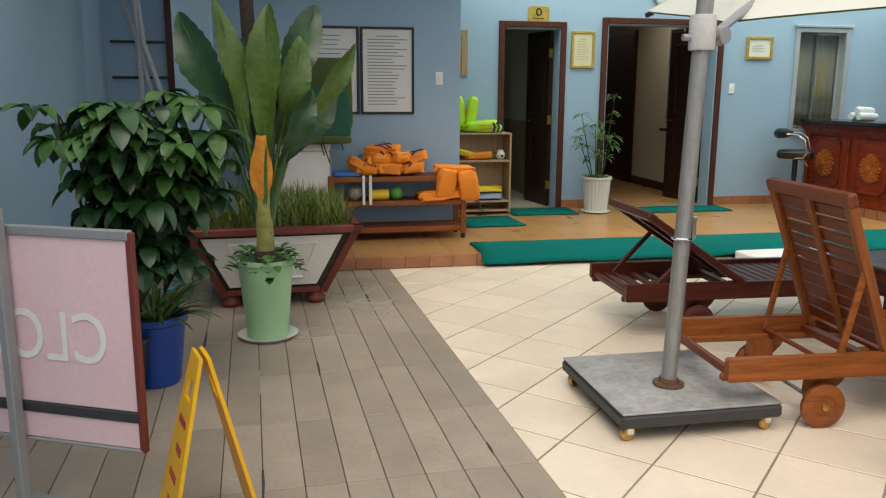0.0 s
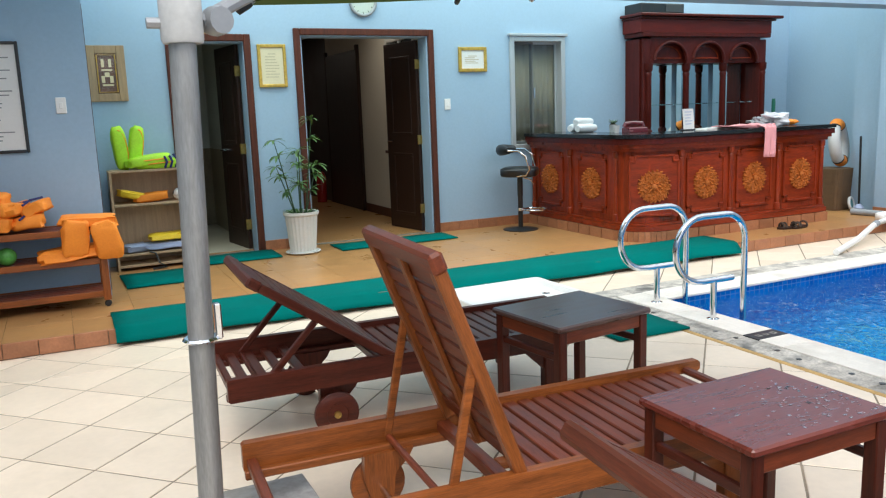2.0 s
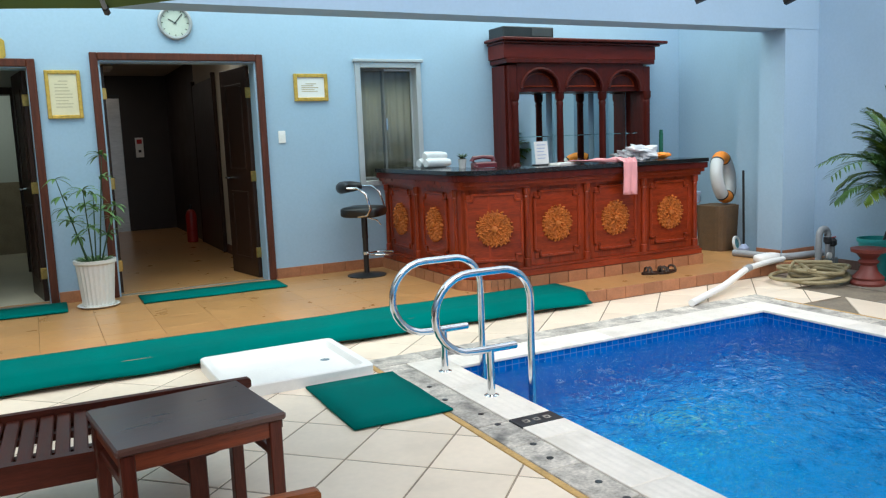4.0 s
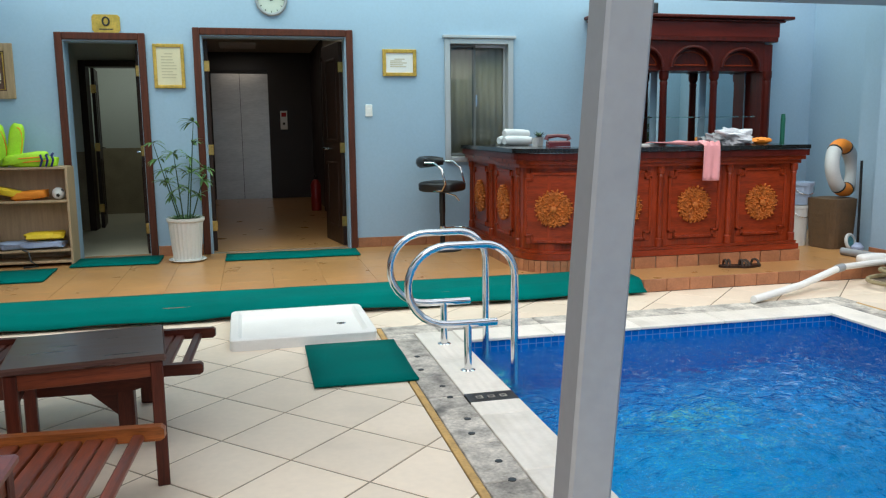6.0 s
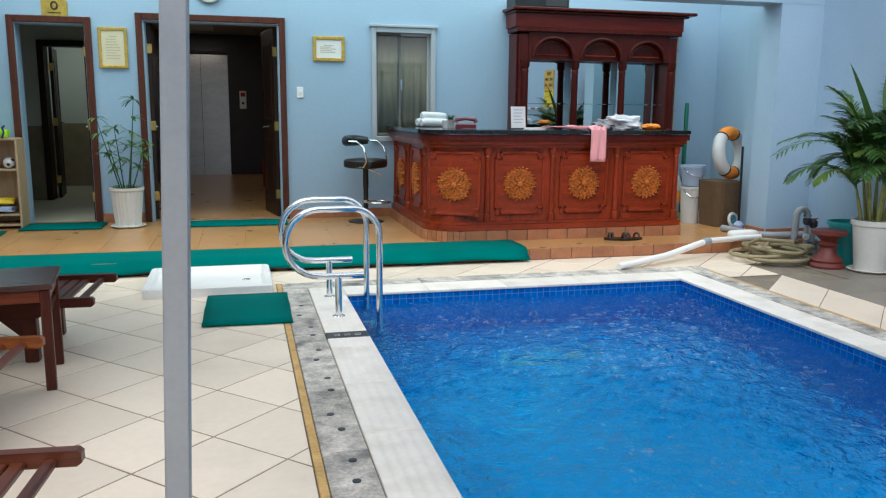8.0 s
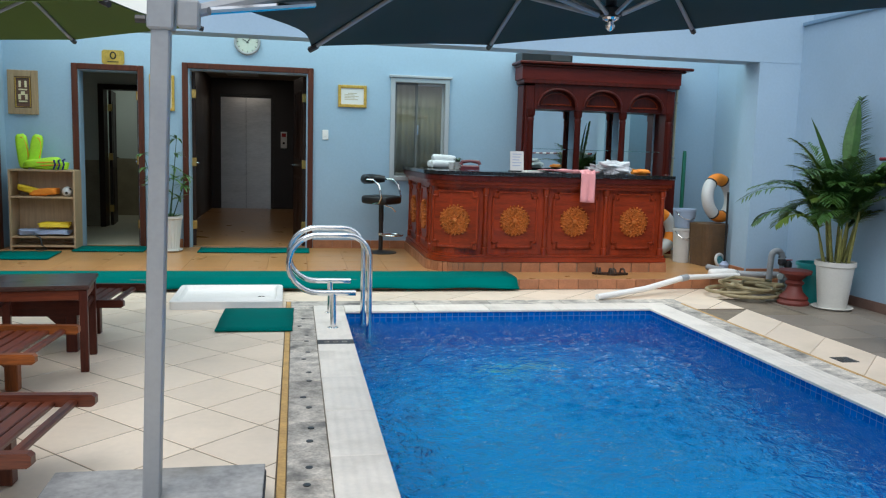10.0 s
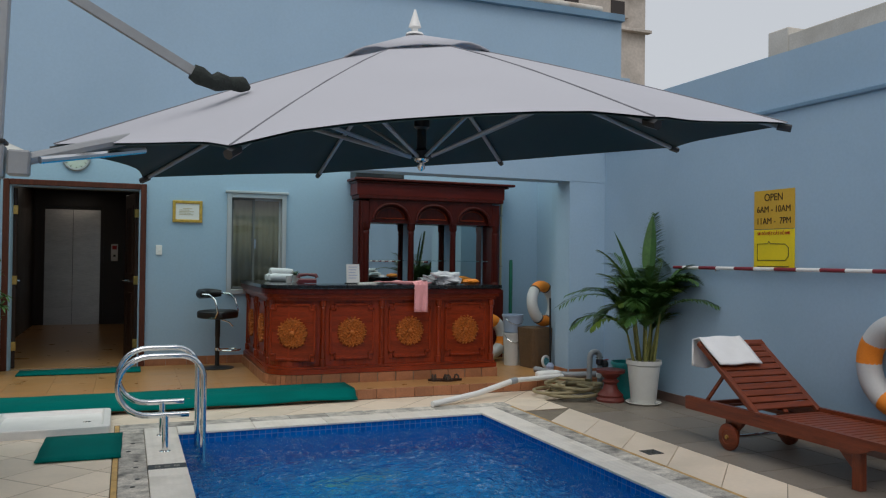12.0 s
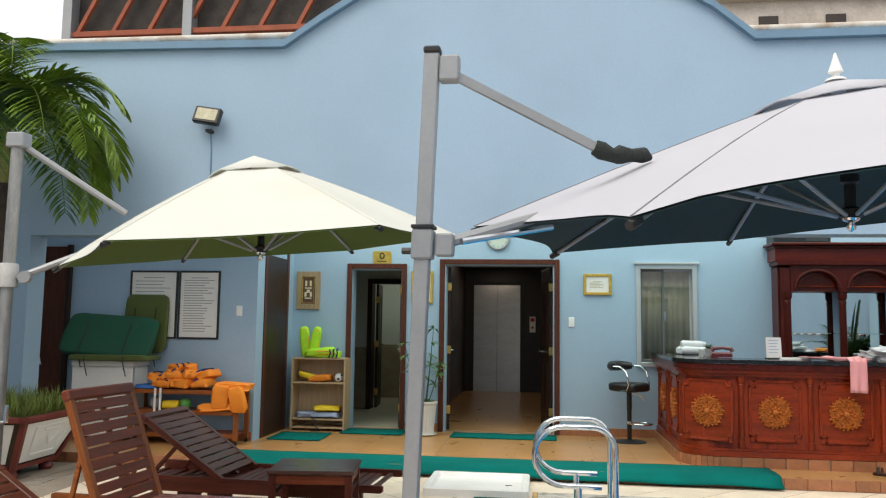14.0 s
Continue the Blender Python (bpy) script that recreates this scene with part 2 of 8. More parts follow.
def tube(bm, pts, r, sides=10, closed=False, cap=True):
    pts = [Vector(p) for p in pts]
    n = len(pts)
    radii = r if isinstance(r, (list, tuple)) else [r] * n
    rings, up = [], None
    for i, p in enumerate(pts):
        if closed:
            d = pts[(i + 1) % n] - pts[i - 1]
        else:
            d = pts[min(i + 1, n - 1)] - pts[max(i - 1, 0)]
        d.normalize()
        if up is None:
            up = d.orthogonal().normalized()
        up = (up - d * up.dot(d))
        up = up.normalized() if up.length > 1e-6 else d.orthogonal().normalized()
        side = d.cross(up)
        rings.append([bm.verts.new(p + radii[i] * (up * math.cos(2 * math.pi * k / sides) + side * math.sin(2 * math.pi * k / sides))) for k in range(sides)])
    for i in range(n if closed else n - 1):
        a, b2 = rings[i], rings[(i + 1) % n]
        for k in range(sides):
            bm.faces.new((a[k], a[(k + 1) % sides], b2[(k + 1) % sides], b2[k]))
    if cap and not closed:
        bm.faces.new(list(reversed(rings[0])))
        bm.faces.new(rings[-1])
    return bm


def lathe(bm, prof, at=(0, 0, 0), sides=24, m=None):
    rings = []
    for r, z in prof:
        rings.append([bm.verts.new(Vector((at[0] + r * math.cos(2 * math.pi * k / sides), at[1] + r * math.sin(2 * math.pi * k / sides), at[2] + z))) for k in range(sides)])
    for a, b2 in zip(rings, rings[1:]):
        for k in range(sides):
            bm.faces.new((a[k], a[(k + 1) % sides], b2[(k + 1) % sides], b2[k]))
    bm.faces.new(list(reversed(rings[0])))
    bm.faces.new(rings[-1])
    if m is not None:
        for ring in rings:
            for v in ring:
                v.co = m @ v.co
    return bm


def prism(bm, poly, z0, z1, bevel=0.0):
    low = [bm.verts.new((x, y, z0)) for x, y in poly]
    if bevel:
        cx, cy = sum(p[0] for p in poly) / len(poly), sum(p[1] for p in poly) / len(poly)
        mid = [bm.verts.new((x, y, z1 - bevel)) for x, y in poly]
        top = []
        for x, y in poly:
            d = math.hypot(cx - x, cy - y) or 1
            top.append(bm.verts.new((x + (cx - x) / d * bevel * 1.4, y + (cy - y) / d * bevel * 1.4, z1)))
        layers = [low, mid, top]
    else:
        layers = [low, [bm.verts.new((x, y, z1)) for x, y in poly]]
    n = len(poly)
    for a, b2 in zip(layers, layers[1:]):
        for k in range(n):
            bm.faces.new((a[k], a[(k + 1) % n], b2[(k + 1) % n], b2[k]))
    bm.faces.new(layers[-1])
    bm.faces.new(list(reversed(low)))
    return bm


def clip(poly, x0, y0, x1, y1):
    for ax, lim, sign in ((0, x0, 1), (0, x1, -1), (1, y0, 1), (1, y1, -1)):
        out = []
        for i, p in enumerate(poly):
            q = poly[(i + 1) % len(poly)]
            dp, dq = sign * (p[ax] - lim), sign * (q[ax] - lim)
            if dp >= 0:
                out.append(p)
            if dp * dq < 0:
                f = dp / (dp - dq)
                out.append((p[0] + (q[0] - p[0]) * f, p[1] + (q[1] - p[1]) * f))
        poly = out
        if len(poly) < 3:
            return []
    return poly


def area(poly):
    return abs(sum(a[0] * b2[1] - b2[0] * a[1] for a, b2 in zip(poly, poly[1:] + poly[:1]))) / 2


def slab(name, mesh_or_bm, mat, parent, at=None):
    ob = part(name, mesh_or_bm, mat, parent) if isinstance(mesh_or_bm, bmesh.types.BMesh) else new(name, mesh_or_bm)
    if not isinstance(mesh_or_bm, bmesh.types.BMesh) and parent is not None:
        ob.parent = parent
    if at:
        ob.location = at
    return ob


def arc(c, r, a0, a1, n, plane="xz"):
    out = []
    for i in range(n + 1):
        a = radians(a0 + (a1 - a0) * i / n)
        u, v = r * math.cos(a), r * math.sin(a)
        out.append((c[0] + u, c[1], c[2] + v) if plane == "xz" else (c[0] + u, c[1] + v, c[2]) if plane == "xy" else (c[0], c[1] + u, c[2] + v))
    return out

# ---- the setting ----
WALL, FACADE, BOARD = 8.645, 6.42, 7.36
LEFT, RIGHT, NEAR = -0.92, 10.42, -4.6
POOL = (5.74, -3.2, 8.38, 5.265)
STEP = 0.10


def wall_with_openings(bm, x0, x1, y0, y1, z0, z1, holes):
    xs = x0
    for hx0, hx1, hz0, hz1 in sorted(holes):
        box(bm, (xs, y0, z0), (hx0, y1, z1))
        if hz0 > z0:
            box(bm, (hx0, y0, z0), (hx1, y1, hz0))
        box(bm, (hx0, y0, hz1), (hx1, y1, z1))
        xs = hx1
    box(bm, (xs, y0, z0), (x1, y1, z1))
    return bm


bm = wall_with_openings(bmesh.new(), 2.17, 10.95, WALL, WALL + 0.2, 0, 3.6, [(2.95, 3.58, 0, 2.10), (4.15, 5.48, 0, 2.16), (6.53, 7.15, 0.99, 2.13)])
structure("wall_north", bm, M["blue"], "pale blue painted masonry wall with doors and a window", "wall")
structure("wall_board", B((LEFT - 0.2, BOARD, 0), (2.17, WALL + 0.2, 3.6)), M["blue"], "pale blue painted wall behind the notice board", "wall")
structure("wall_nook", B((10.75, 6.72, 0), (10.95, WALL, 3.6)), M["blue"], "pale blue side wall of the bar recess", "wall")

# front facade above the recess: a beam, parapet and raised curved gable
bm = bmesh.new()
outline = [(-1.15, 2.29), (10.62, 2.29), (10.62, 4.15), (7.36, 4.15)]
for i in range(1, 12):
    f = i / 12
    outline.append((7.36 - 4.63 * f, 4.15 + 0.98 * math.sin(math.pi * f) ** 0.8))
outline += [(2.73, 4.22), (-1.15, 4.28)]
fr = [bm.verts.new((x, FACADE, z)) for x, z in outline]
bk = [bm.verts.new((x, FACADE + 0.28, z)) for x, z in outline]
bm.faces.new(fr)
bm.faces.new(list(reversed(bk)))
for i in range(len(fr)):
    j = (i + 1) % len(fr)
    bm.faces.new((fr[j], fr[i], bk[i], bk[j]))
bmesh.ops.recalc_face_normals(bm, faces=bm.faces)
structure("wall_facade", bm, M["blue"], "pale blue upper wall with a curved raised gable", "wall")
top = [(x, z) for x, z in outline if z > 3]
bm = bmesh.new()
rows = []
for x, z in top:
    rows.append([bm.verts.new((x, y, z + h)) for y, h in ((FACADE - 0.07, 0.0), (FACADE - 0.07, 0.075), (FACADE + 0.33, 0.075), (FACADE + 0.33, 0.0))])
for a, b2 in zip(rows, rows[1:]):
    for k in range(4):
        bm.faces.new((a[k], a[(k + 1) % 4], b2[(k + 1) % 4], b2[k]))
bm.faces.new(rows[0])
bm.faces.new(list(reversed(rows[-1])))
bmesh.ops.recalc_face_normals(bm, faces=bm.faces)
structure("parapet_cap", bm, M["cap"], "grey-blue moulded cap along the parapet", "trim")
structure("column_east", B((9.96, FACADE + 0.003, 0), (10.75, 6.72, 2.29)), M["blue"], "pale blue painted square column carrying the beam", "column")
structure("column_return", B((10.16, 6.72, 0), (10.75, 7.18, 2.29)), M["blue"], "pale blue painted pier behind the column", "column")
structure("column_west", B((-0.25, FACADE + 0.003, 0), (0.02, 6.70, 2.29)), M["blue"], "pale blue painted square column", "column")

# side and near walls
structure("wall_east", B((RIGHT, NEAR, 0), (RIGHT + 0.25, FACADE + 0.28, 2.68)), M["blue"], "pale blue side wall of the pool yard", "wall")
structure("wall_east_upper", B((RIGHT + 0.10, NEAR, 2.68), (RIGHT + 0.25, FACADE, 3.19)), M["blue"], "pale blue set-back parapet", "wall")
structure("ledge_east", B((RIGHT - 0.03, NEAR, 2.66), (RIGHT + 0.11, FACADE - 0.01, 2.70), 0.008), M["cap"], "grey-blue ledge along the wall", "trim")
structure("wall_west", B((LEFT - 0.2, NEAR, 0), (LEFT, BOARD, 3.2)), M["blue"], "pale blue side wall", "wall")
structure("wall_south", B((LEFT - 0.2, NEAR - 0.2, 0), (RIGHT + 0.25, NEAR, 2.6)), M["blue"], "pale blue wall closing the yard", "wall")
bm = B((11.6, 4.9, 2.6), (11.9, 5.18, 3.82), 0.01)
box(bm, (11.6, -6, 2.6), (11.85, 4.899, 3.74), 0.01)
structure("neighbour_parapet", bm, material("stained_whitewash", (0.60, 0.57, 0.52), 0.9, var=0.15, scale=2, bump=0.2, stain=(0.3, 0.27, 0.22), stain_amount=0.6), "stained whitewashed roof parapet beyond the wall", "parapet")

# ground under everything, with the pool let into it
px0, py0, px1, py1 = POOL
bm = bmesh.new()
e = 0.05
for a, b2 in (((-60, -60), (px0 - e, 80)), ((px1 + e, -60), (60, 80)), ((px0 - e, py1 + e), (px1 + e, 80)), ((px0 - e, -60), (px1 + e, py0 - e))):
    box(bm, (*a, -0.30), (*b2, -0.012))
structure("ground", bm, M["grout"], "sand-coloured mortar bed under the paving", "ground")
structure("platform", B((LEFT, 6.262, -0.012), (10.75, WALL + 0.2, STEP - 0.012)), M["grout"], "raised tiled terrace along the building", "floor")

# pool basin and water
basin = bpy.data.materials.new("blue_mosaic_pool_tile")
basin.use_nodes = True
nt = basin.node_tree
tc = nt.nodes.new("ShaderNodeTexCoord")
sep = nt.nodes.new("ShaderNodeSeparateXYZ")
nt.links.new(tc.outputs["Object"], sep.inputs[0])
addn = nt.nodes.new("ShaderNodeMath")
nt.links.new(sep.outputs["X"], addn.inputs[0])
nt.links.new(sep.outputs["Y"], addn.inputs[1])
cmb = nt.nodes.new("ShaderNodeCombineXYZ")
nt.links.new(addn.outputs[0], cmb.inputs["X"])
nt.links.new(sep.outputs["Z"], cmb.inputs["Y"])
bt = nt.nodes.new("ShaderNodeTexBrick")
bt.offset = 0.0
bt.inputs["Color1"].default_value = (0.002, 0.105, 0.42, 1)
bt.inputs["Color2"].default_value = (0.003, 0.155, 0.56, 1)
bt.inputs["Mortar"].default_value = (0.10, 0.22, 0.50, 1)
bt.inputs["Scale"].default_value = 1.0
bt.inputs["Brick Width"].default_value, bt.inputs["Row Height"].default_value, bt.inputs["Mortar Size"].default_value = 0.05, 0.05, 0.0025
nt.links.new(cmb.outputs[0], bt.inputs["Vector"])
nt.links.new(bt.outputs["Color"], nt.nodes["Principled BSDF"].inputs["Base Color"])
nt.nodes["Principled BSDF"].inputs["Roughness"].default_value = 0.25
M["basin"] = basin
M["pool_floor"] = material("blue_pool_floor_tile", (0.0, 0.40, 1.0), 0.4, var=0.16, scale=2.2, fine=9, bump=0.0, stain=(0.0, 0.54, 1.0), stain_amount=0.7)
DEEP = -1.05
bm = bmesh.new()
for a, b2 in (((px0 - 0.1, py0 - 0.1), (px0, py1 + 0.1)), ((px1, py0 - 0.1), (px1 + 0.1, py1 + 0.1)), ((px0, py1), (px1, py1 + 0.1)), ((px0, py0 - 0.1), (px1, py0))):
    box(bm, (*a, DEEP), (*b2, -0.013))
structure("pool_wall", bm, M["basin"], "deep blue mosaic pool walls", "pool")
structure("pool_floor", B((px0 - 0.1, py0 - 0.1, DEEP - 0.1), (px1 + 0.1, py1 + 0.1, DEEP)), M["pool_floor"], "bright blue tiled pool floor", "pool")

water = bpy.data.materials.new("clear_rippled_water")
water.use_nodes = True
water.node_tree.nodes["Principled BSDF"].inputs["Specular IOR Level"].default_value = 0.5
nt = water.node_tree
wb = nt.nodes["Principled BSDF"]
wb.inputs["Base Color"].default_value = (0.08, 1.0, 1.0, 1)
wb.inputs["Transmission Weight"].default_value, wb.inputs["Roughness"].default_value, wb.inputs["IOR"].default_value = 1.0, 0.02, 1.33
nz = nt.nodes.new("ShaderNodeTexNoise")
nz.inputs["Scale"].default_value, nz.inputs["Detail"].default_value = 7.0, 3
nt.links.new(nt.nodes.new("ShaderNodeTexCoord").outputs["Object"], nz.inputs["Vector"])
bp = nt.nodes.new("ShaderNodeBump")
bp.inputs["Strength"].default_value, bp.inputs["Distance"].default_value = 1.0, 0.095
nz.inputs["Distortion"].default_value = 0.8
nz2 = nt.nodes.new("ShaderNodeTexNoise")
nz2.inputs["Scale"].default_value, nz2.inputs["Detail"].default_value, nz2.inputs["Distortion"].default_value = 22.0, 2, 1.2
wmix = nt.nodes.new("ShaderNodeMath")
wmix.operation = "MULTIPLY_ADD"
wmix.inputs[1].default_value = 0.30
nt.links.new(nz2.outputs["Fac"], wmix.inputs[0])
nt.links.new(nz.outputs["Fac"], wmix.inputs[2])
nt.links.new(wmix.outputs[0], bp.inputs["Height"])
nt.links.new(bp.outputs["Normal"], wb.inputs["Normal"])
bm = bmesh.new()
nx, ny = 120, 330


def ripple(x, y):
    """Height of the choppy surface: a slow swell, crossing ripples, and livelier patches."""
    h = 0.010 * noise.noise((x * 2.2, y * 2.4, 3.0)) + 0.009 * noise.noise((x * 5.5, y * 6.5, 7.0)) + 0.005 * noise.noise((x * 13, y * 16, 1.0))
    lively = max(0.0, noise.noise((x * 0.9 + 4, y * 0.8, 11.0)) - 0.05)
    return -0.075 + h + lively * (0.042 * noise.noise((x * 7, y * 10, 5.0)) + 0.022 * noise.noise((x * 17, y * 23, 2.0)))


grid = [[bm.verts.new((px0 + (px1 - px0) * i / nx, py0 + (py1 - py0) * j / ny, ripple(px0 + (px1 - px0) * i / nx, py0 + (py1 - py0) * j / ny))) for j in range(ny + 1)] for i in range(nx + 1)]
for i in range(nx):
    for j in range(ny):
        bm.faces.new((grid[i][j], grid[i + 1][j], grid[i + 1][j + 1], grid[i][j + 1]))
wat = part("water", bm, water, None, smooth=True)
wat.visible_shadow = False
tagged(wat, "clear blue rippled water in the swimming pool", "water", kind="structure")

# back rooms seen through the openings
# lobby walls round the lift in one even near-black colour
structure("wall_lobby_west", B((3.66, WALL + 0.2, 0), (3.76, 15.0, 2.7)), M["dark_wall"], "near-black side wall of the lift lobby", "wall")
structure("wall_lobby_east", B((5.62, 12.52, 0), (5.72, 15.0, 2.7)), M["dark_wall"], "near-black side wall beside the lift", "wall")
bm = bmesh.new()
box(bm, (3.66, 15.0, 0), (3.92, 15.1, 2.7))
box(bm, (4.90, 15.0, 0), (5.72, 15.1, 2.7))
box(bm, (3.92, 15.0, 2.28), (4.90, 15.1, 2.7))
structure("wall_lobby_north", bm, M["dark_wall"], "near-black wall round the lift", "wall")
structure("wall_lobby_cream", B((5.62, WALL + 0.2, 0), (5.72, 12.52, 2.7)), M["cream_wall"], "cream painted wall inside the lobby", "wall")
sk2 = tagged(new("baseboard_lobby"), "dark brown skirting along the cream lobby wall", "baseboard", kind="structure")
part("board", B((5.604, WALL + 0.21, STEP - 0.003), (5.619, 11.06, STEP + 0.11), 0.003), M["doorwood"], sk2)
structure("ceiling_lobby", B((2.2, WALL + 0.2, 2.6), (7.6, 15.1, 2.7)), M["ceiling"], "plain lobby ceiling", "ceiling")
structure("roof_slab", B((LEFT - 0.2, WALL + 0.2, 2.71), (10.95, 15.1, 2.82)), M["ceiling"], "flat roof slab over the back rooms", "roof")
structure("floor_lobby", B((2.2, WALL + 0.2, 0), (7.6, 15.1, STEP - 0.004)), M["tan_tile"], "glossy brown tiled lobby floor", "floor")
WASH = (((2.25, WALL + 0.2), (2.35, 13.1)), ((2.35, 13.0), (3.65, 13.1)), ((3.60, WALL + 0.2), (3.65, 13.0)), ((2.35, 11.03), (2.62, 11.17)), ((3.48, 11.03), (3.60, 11.17)))
bm = bmesh.new()
for a, b2 in WASH:
    box(bm, (*a, 1.05), (*b2, 2.6))
box(bm, (2.62, 11.03, 2.12), (3.48, 11.17, 2.6))
structure("wall_washroom_upper", bm, M["white_wall"], "pale green-white washroom wall", "wall")
bm = bmesh.new()
for a, b2 in WASH:
    box(bm, (*a, 0.1), (*b2, 1.05))
structure("wall_washroom_lower", bm, material("beige_stone_wall_tile", (0.30, 0.25, 0.16), 0.35, var=0.2, scale=5, bump=0.03), "beige tiled lower wall of the washroom", "wall")
structure("floor_washroom", B((2.35, WALL + 0.2, STEP - 0.003), (3.60, 13.0, STEP + 0.003)), material("pale_washroom_tile", (0.52, 0.48, 0.36), 0.35, var=0.12, scale=3, bump=0.03), "pale washroom floor tiles", "floor")
bm = bmesh.new()
box(bm, (6.2, WALL + 1.3, 0), (7.6, WALL + 1.4, 2.6))
box(bm, (6.2, WALL + 0.2, 0), (6.3, WALL + 1.3, 2.6))
box(bm, (7.5, WALL + 0.2, 0), (7.6, WALL + 1.3, 2.6))
structure("wall_office", bm, M["cream_wall"], "cream wall of the room behind the window", "wall")

# added fill lamps under the back rooms' ceilings, out of view
def ceiling_lamp(at, size, watts, color):
    t = thing("fill_lamp_fitting", "added square fitting of an unseen fill lamp", "ceiling light", at)
    part("frame", B((-size / 2 - 0.02, -size / 2 - 0.02, 0.0), (size / 2 + 0.02, size / 2 + 0.02, 0.04), 0.004), M["white_paint"], t)
    la = new("ceiling_lamp", bpy.data.lights.new("ceiling_lamp", "AREA"))
    la.data.energy, la.data.size, la.data.color = watts, size, color
    la.matrix_world = pose(at[0], at[1], at[2] - 0.004, 0, 0, 0)


ceiling_lamp((4.42, 13.7, 2.56), 0.5, 3.8, (1.0, 0.88, 0.74))
ceiling_lamp((4.95, 10.0, 2.56), 0.4, 3.4, (1.0, 0.92, 0.80))
ceiling_lamp((3.0, 12.1, 2.56), 0.4, 3.5, (0.95, 1.0, 0.92))
# daylight falling through the open slot between the beam and the back wall
slot = new("slot_daylight", bpy.data.lights.new("slot_daylight", "AREA"))
slot.data.shape, slot.data.size, slot.data.size_y = "RECTANGLE", 8.0, 1.7
slot.data.energy, slot.data.color = 85, (0.80, 1.0, 0.86)
slot.matrix_world = pose(6.3, 7.68, 3.3, 0, 0, 0)

# ---- doors, window, lift ----
def door_frame(x0, x1, z1, w=0.064, name="door_1", label="", y=WALL):
    d = tagged(new(name), label, "door", kind="structure")
    for xa, xb in ((x0, x0 + w), (x1 - w, x1)):
        part("jamb", B((xa, y - 0.03, STEP), (xb, y + 0.21, z1), 0.006), M["doorwood"], d)
    part("lintel", B((x0 + w, y - 0.03, z1 - w), (x1 - w, y + 0.21, z1), 0.006), M["doorwood"], d)
    return d


def door_leaf(parent, w, h, hinge, turn, mirror=1):
    leaf = part("leaf", B((0, -0.02, 0), (mirror * w, 0.02, h), 0.004), M["leafwood"], parent, "dark wooden door leaf standing open")
    leaf.matrix_world = pose(*hinge, 0, 0, turn)
    for za, zb in ((0.16, 0.85), (1.05, h - 0.15)):
        for sy in (-1, 1):
            bm = bmesh.new()
            xa, xb = sorted((mirror * 0.12, mirror * (w - 0.12)))
            box(bm, (xa, sy * 0.02 - 0.006, za), (xb, sy * 0.02 + 0.006, za + 0.03), 0.003)
            box(bm, (xa, sy * 0.02 - 0.006, zb - 0.03), (xb, sy * 0.02 + 0.006, zb), 0.003)
            box(bm, (xa, sy * 0.02 - 0.006, za + 0.03), (xa + 0.03, sy * 0.02 + 0.006, zb - 0.03), 0.003)
            box(bm, (xb - 0.03, sy * 0.02 - 0.006, za + 0.03), (xb, sy * 0.02 + 0.006, zb - 0.03), 0.003)
            part("panel_moulding", bm, M["leafwood"], leaf)
    for z in (0.25, 1.0, h - 0.25):
        part("hinge", B((-0.012, -0.03, z - 0.05), (0.012, 0.03, z + 0.05), 0.004), M["brass"], leaf, "brass hinge")
    bm = tube(bmesh.new(), [(mirror * (w - 0.07), -0.06, 0.98), (mirror * (w - 0.07), 0.06, 0.98)], 0.01, 8)
    tube(bm, [(mirror * (w - 0.07), -0.055, 0.98), (mirror * (w - 0.17), -0.055, 0.98)], 0.009, 8)
    tube(bm, [(mirror * (w - 0.07), 0.055, 0.98), (mirror * (w - 0.17), 0.055, 0.98)], 0.009, 8)
    part("door_handle", bm, M["steel"], leaf, "steel lever handle", smooth=True)
    return leaf


d1 = door_frame(2.88, 3.65, 2.175, name="door_1", label="dark red-brown door frame, its narrow leaf open inwards")
door_leaf(d1, 0.60, 2.0, (3.555, WALL + 0.20, STEP), 98)
d2 = door_frame(4.07, 5.56, 2.235, name="door_2", label="wide dark red-brown double door frame, leaves open inwards")
door_leaf(d2, 0.64, 2.05, (5.46, WALL + 0.20, STEP), 100)
door_leaf(d2, 0.64, 2.05, (4.17, WALL + 0.20, STEP), 97)
d3 = tagged(new("door_3"), "nearly black door in the end of the side wall", "door", kind="structure")
part("leaf", B((2.172, 7.66, STEP), (2.179, 8.36, 2.2), 0.002), M["leafwood"], d3)
for ya, yb in ((7.58, 7.66), (8.36, 8.44)):
    part("jamb", B((2.172, ya, STEP), (2.182, yb, 2.28), 0.002), M["doorwood"], d3)
d4 = tagged(new("door_4"), "narrow dark brown wooden door beside the notice board", "door", kind="structure")
part("leaf", B((-0.42, BOARD - 0.035, STEP), (-0.13, BOARD - 0.003, 2.26), 0.005), M["doorwood"], d4)
part("jamb", B((-0.13, BOARD - 0.05, STEP), (-0.07, BOARD - 0.003, 2.28), 0.005), M["leafwood"], d4)
# inner washroom door frame
d5 = door_frame(2.62, 3.48, 2.12, 0.075, "door_5", "black-brown inner door frame of the washroom", y=11.0)
for ch in d5.children:
    ch.data.materials[0] = M["leafwood"]
door_leaf(d5, 0.62, 1.95, (2.725, 11.23, STEP), 96)
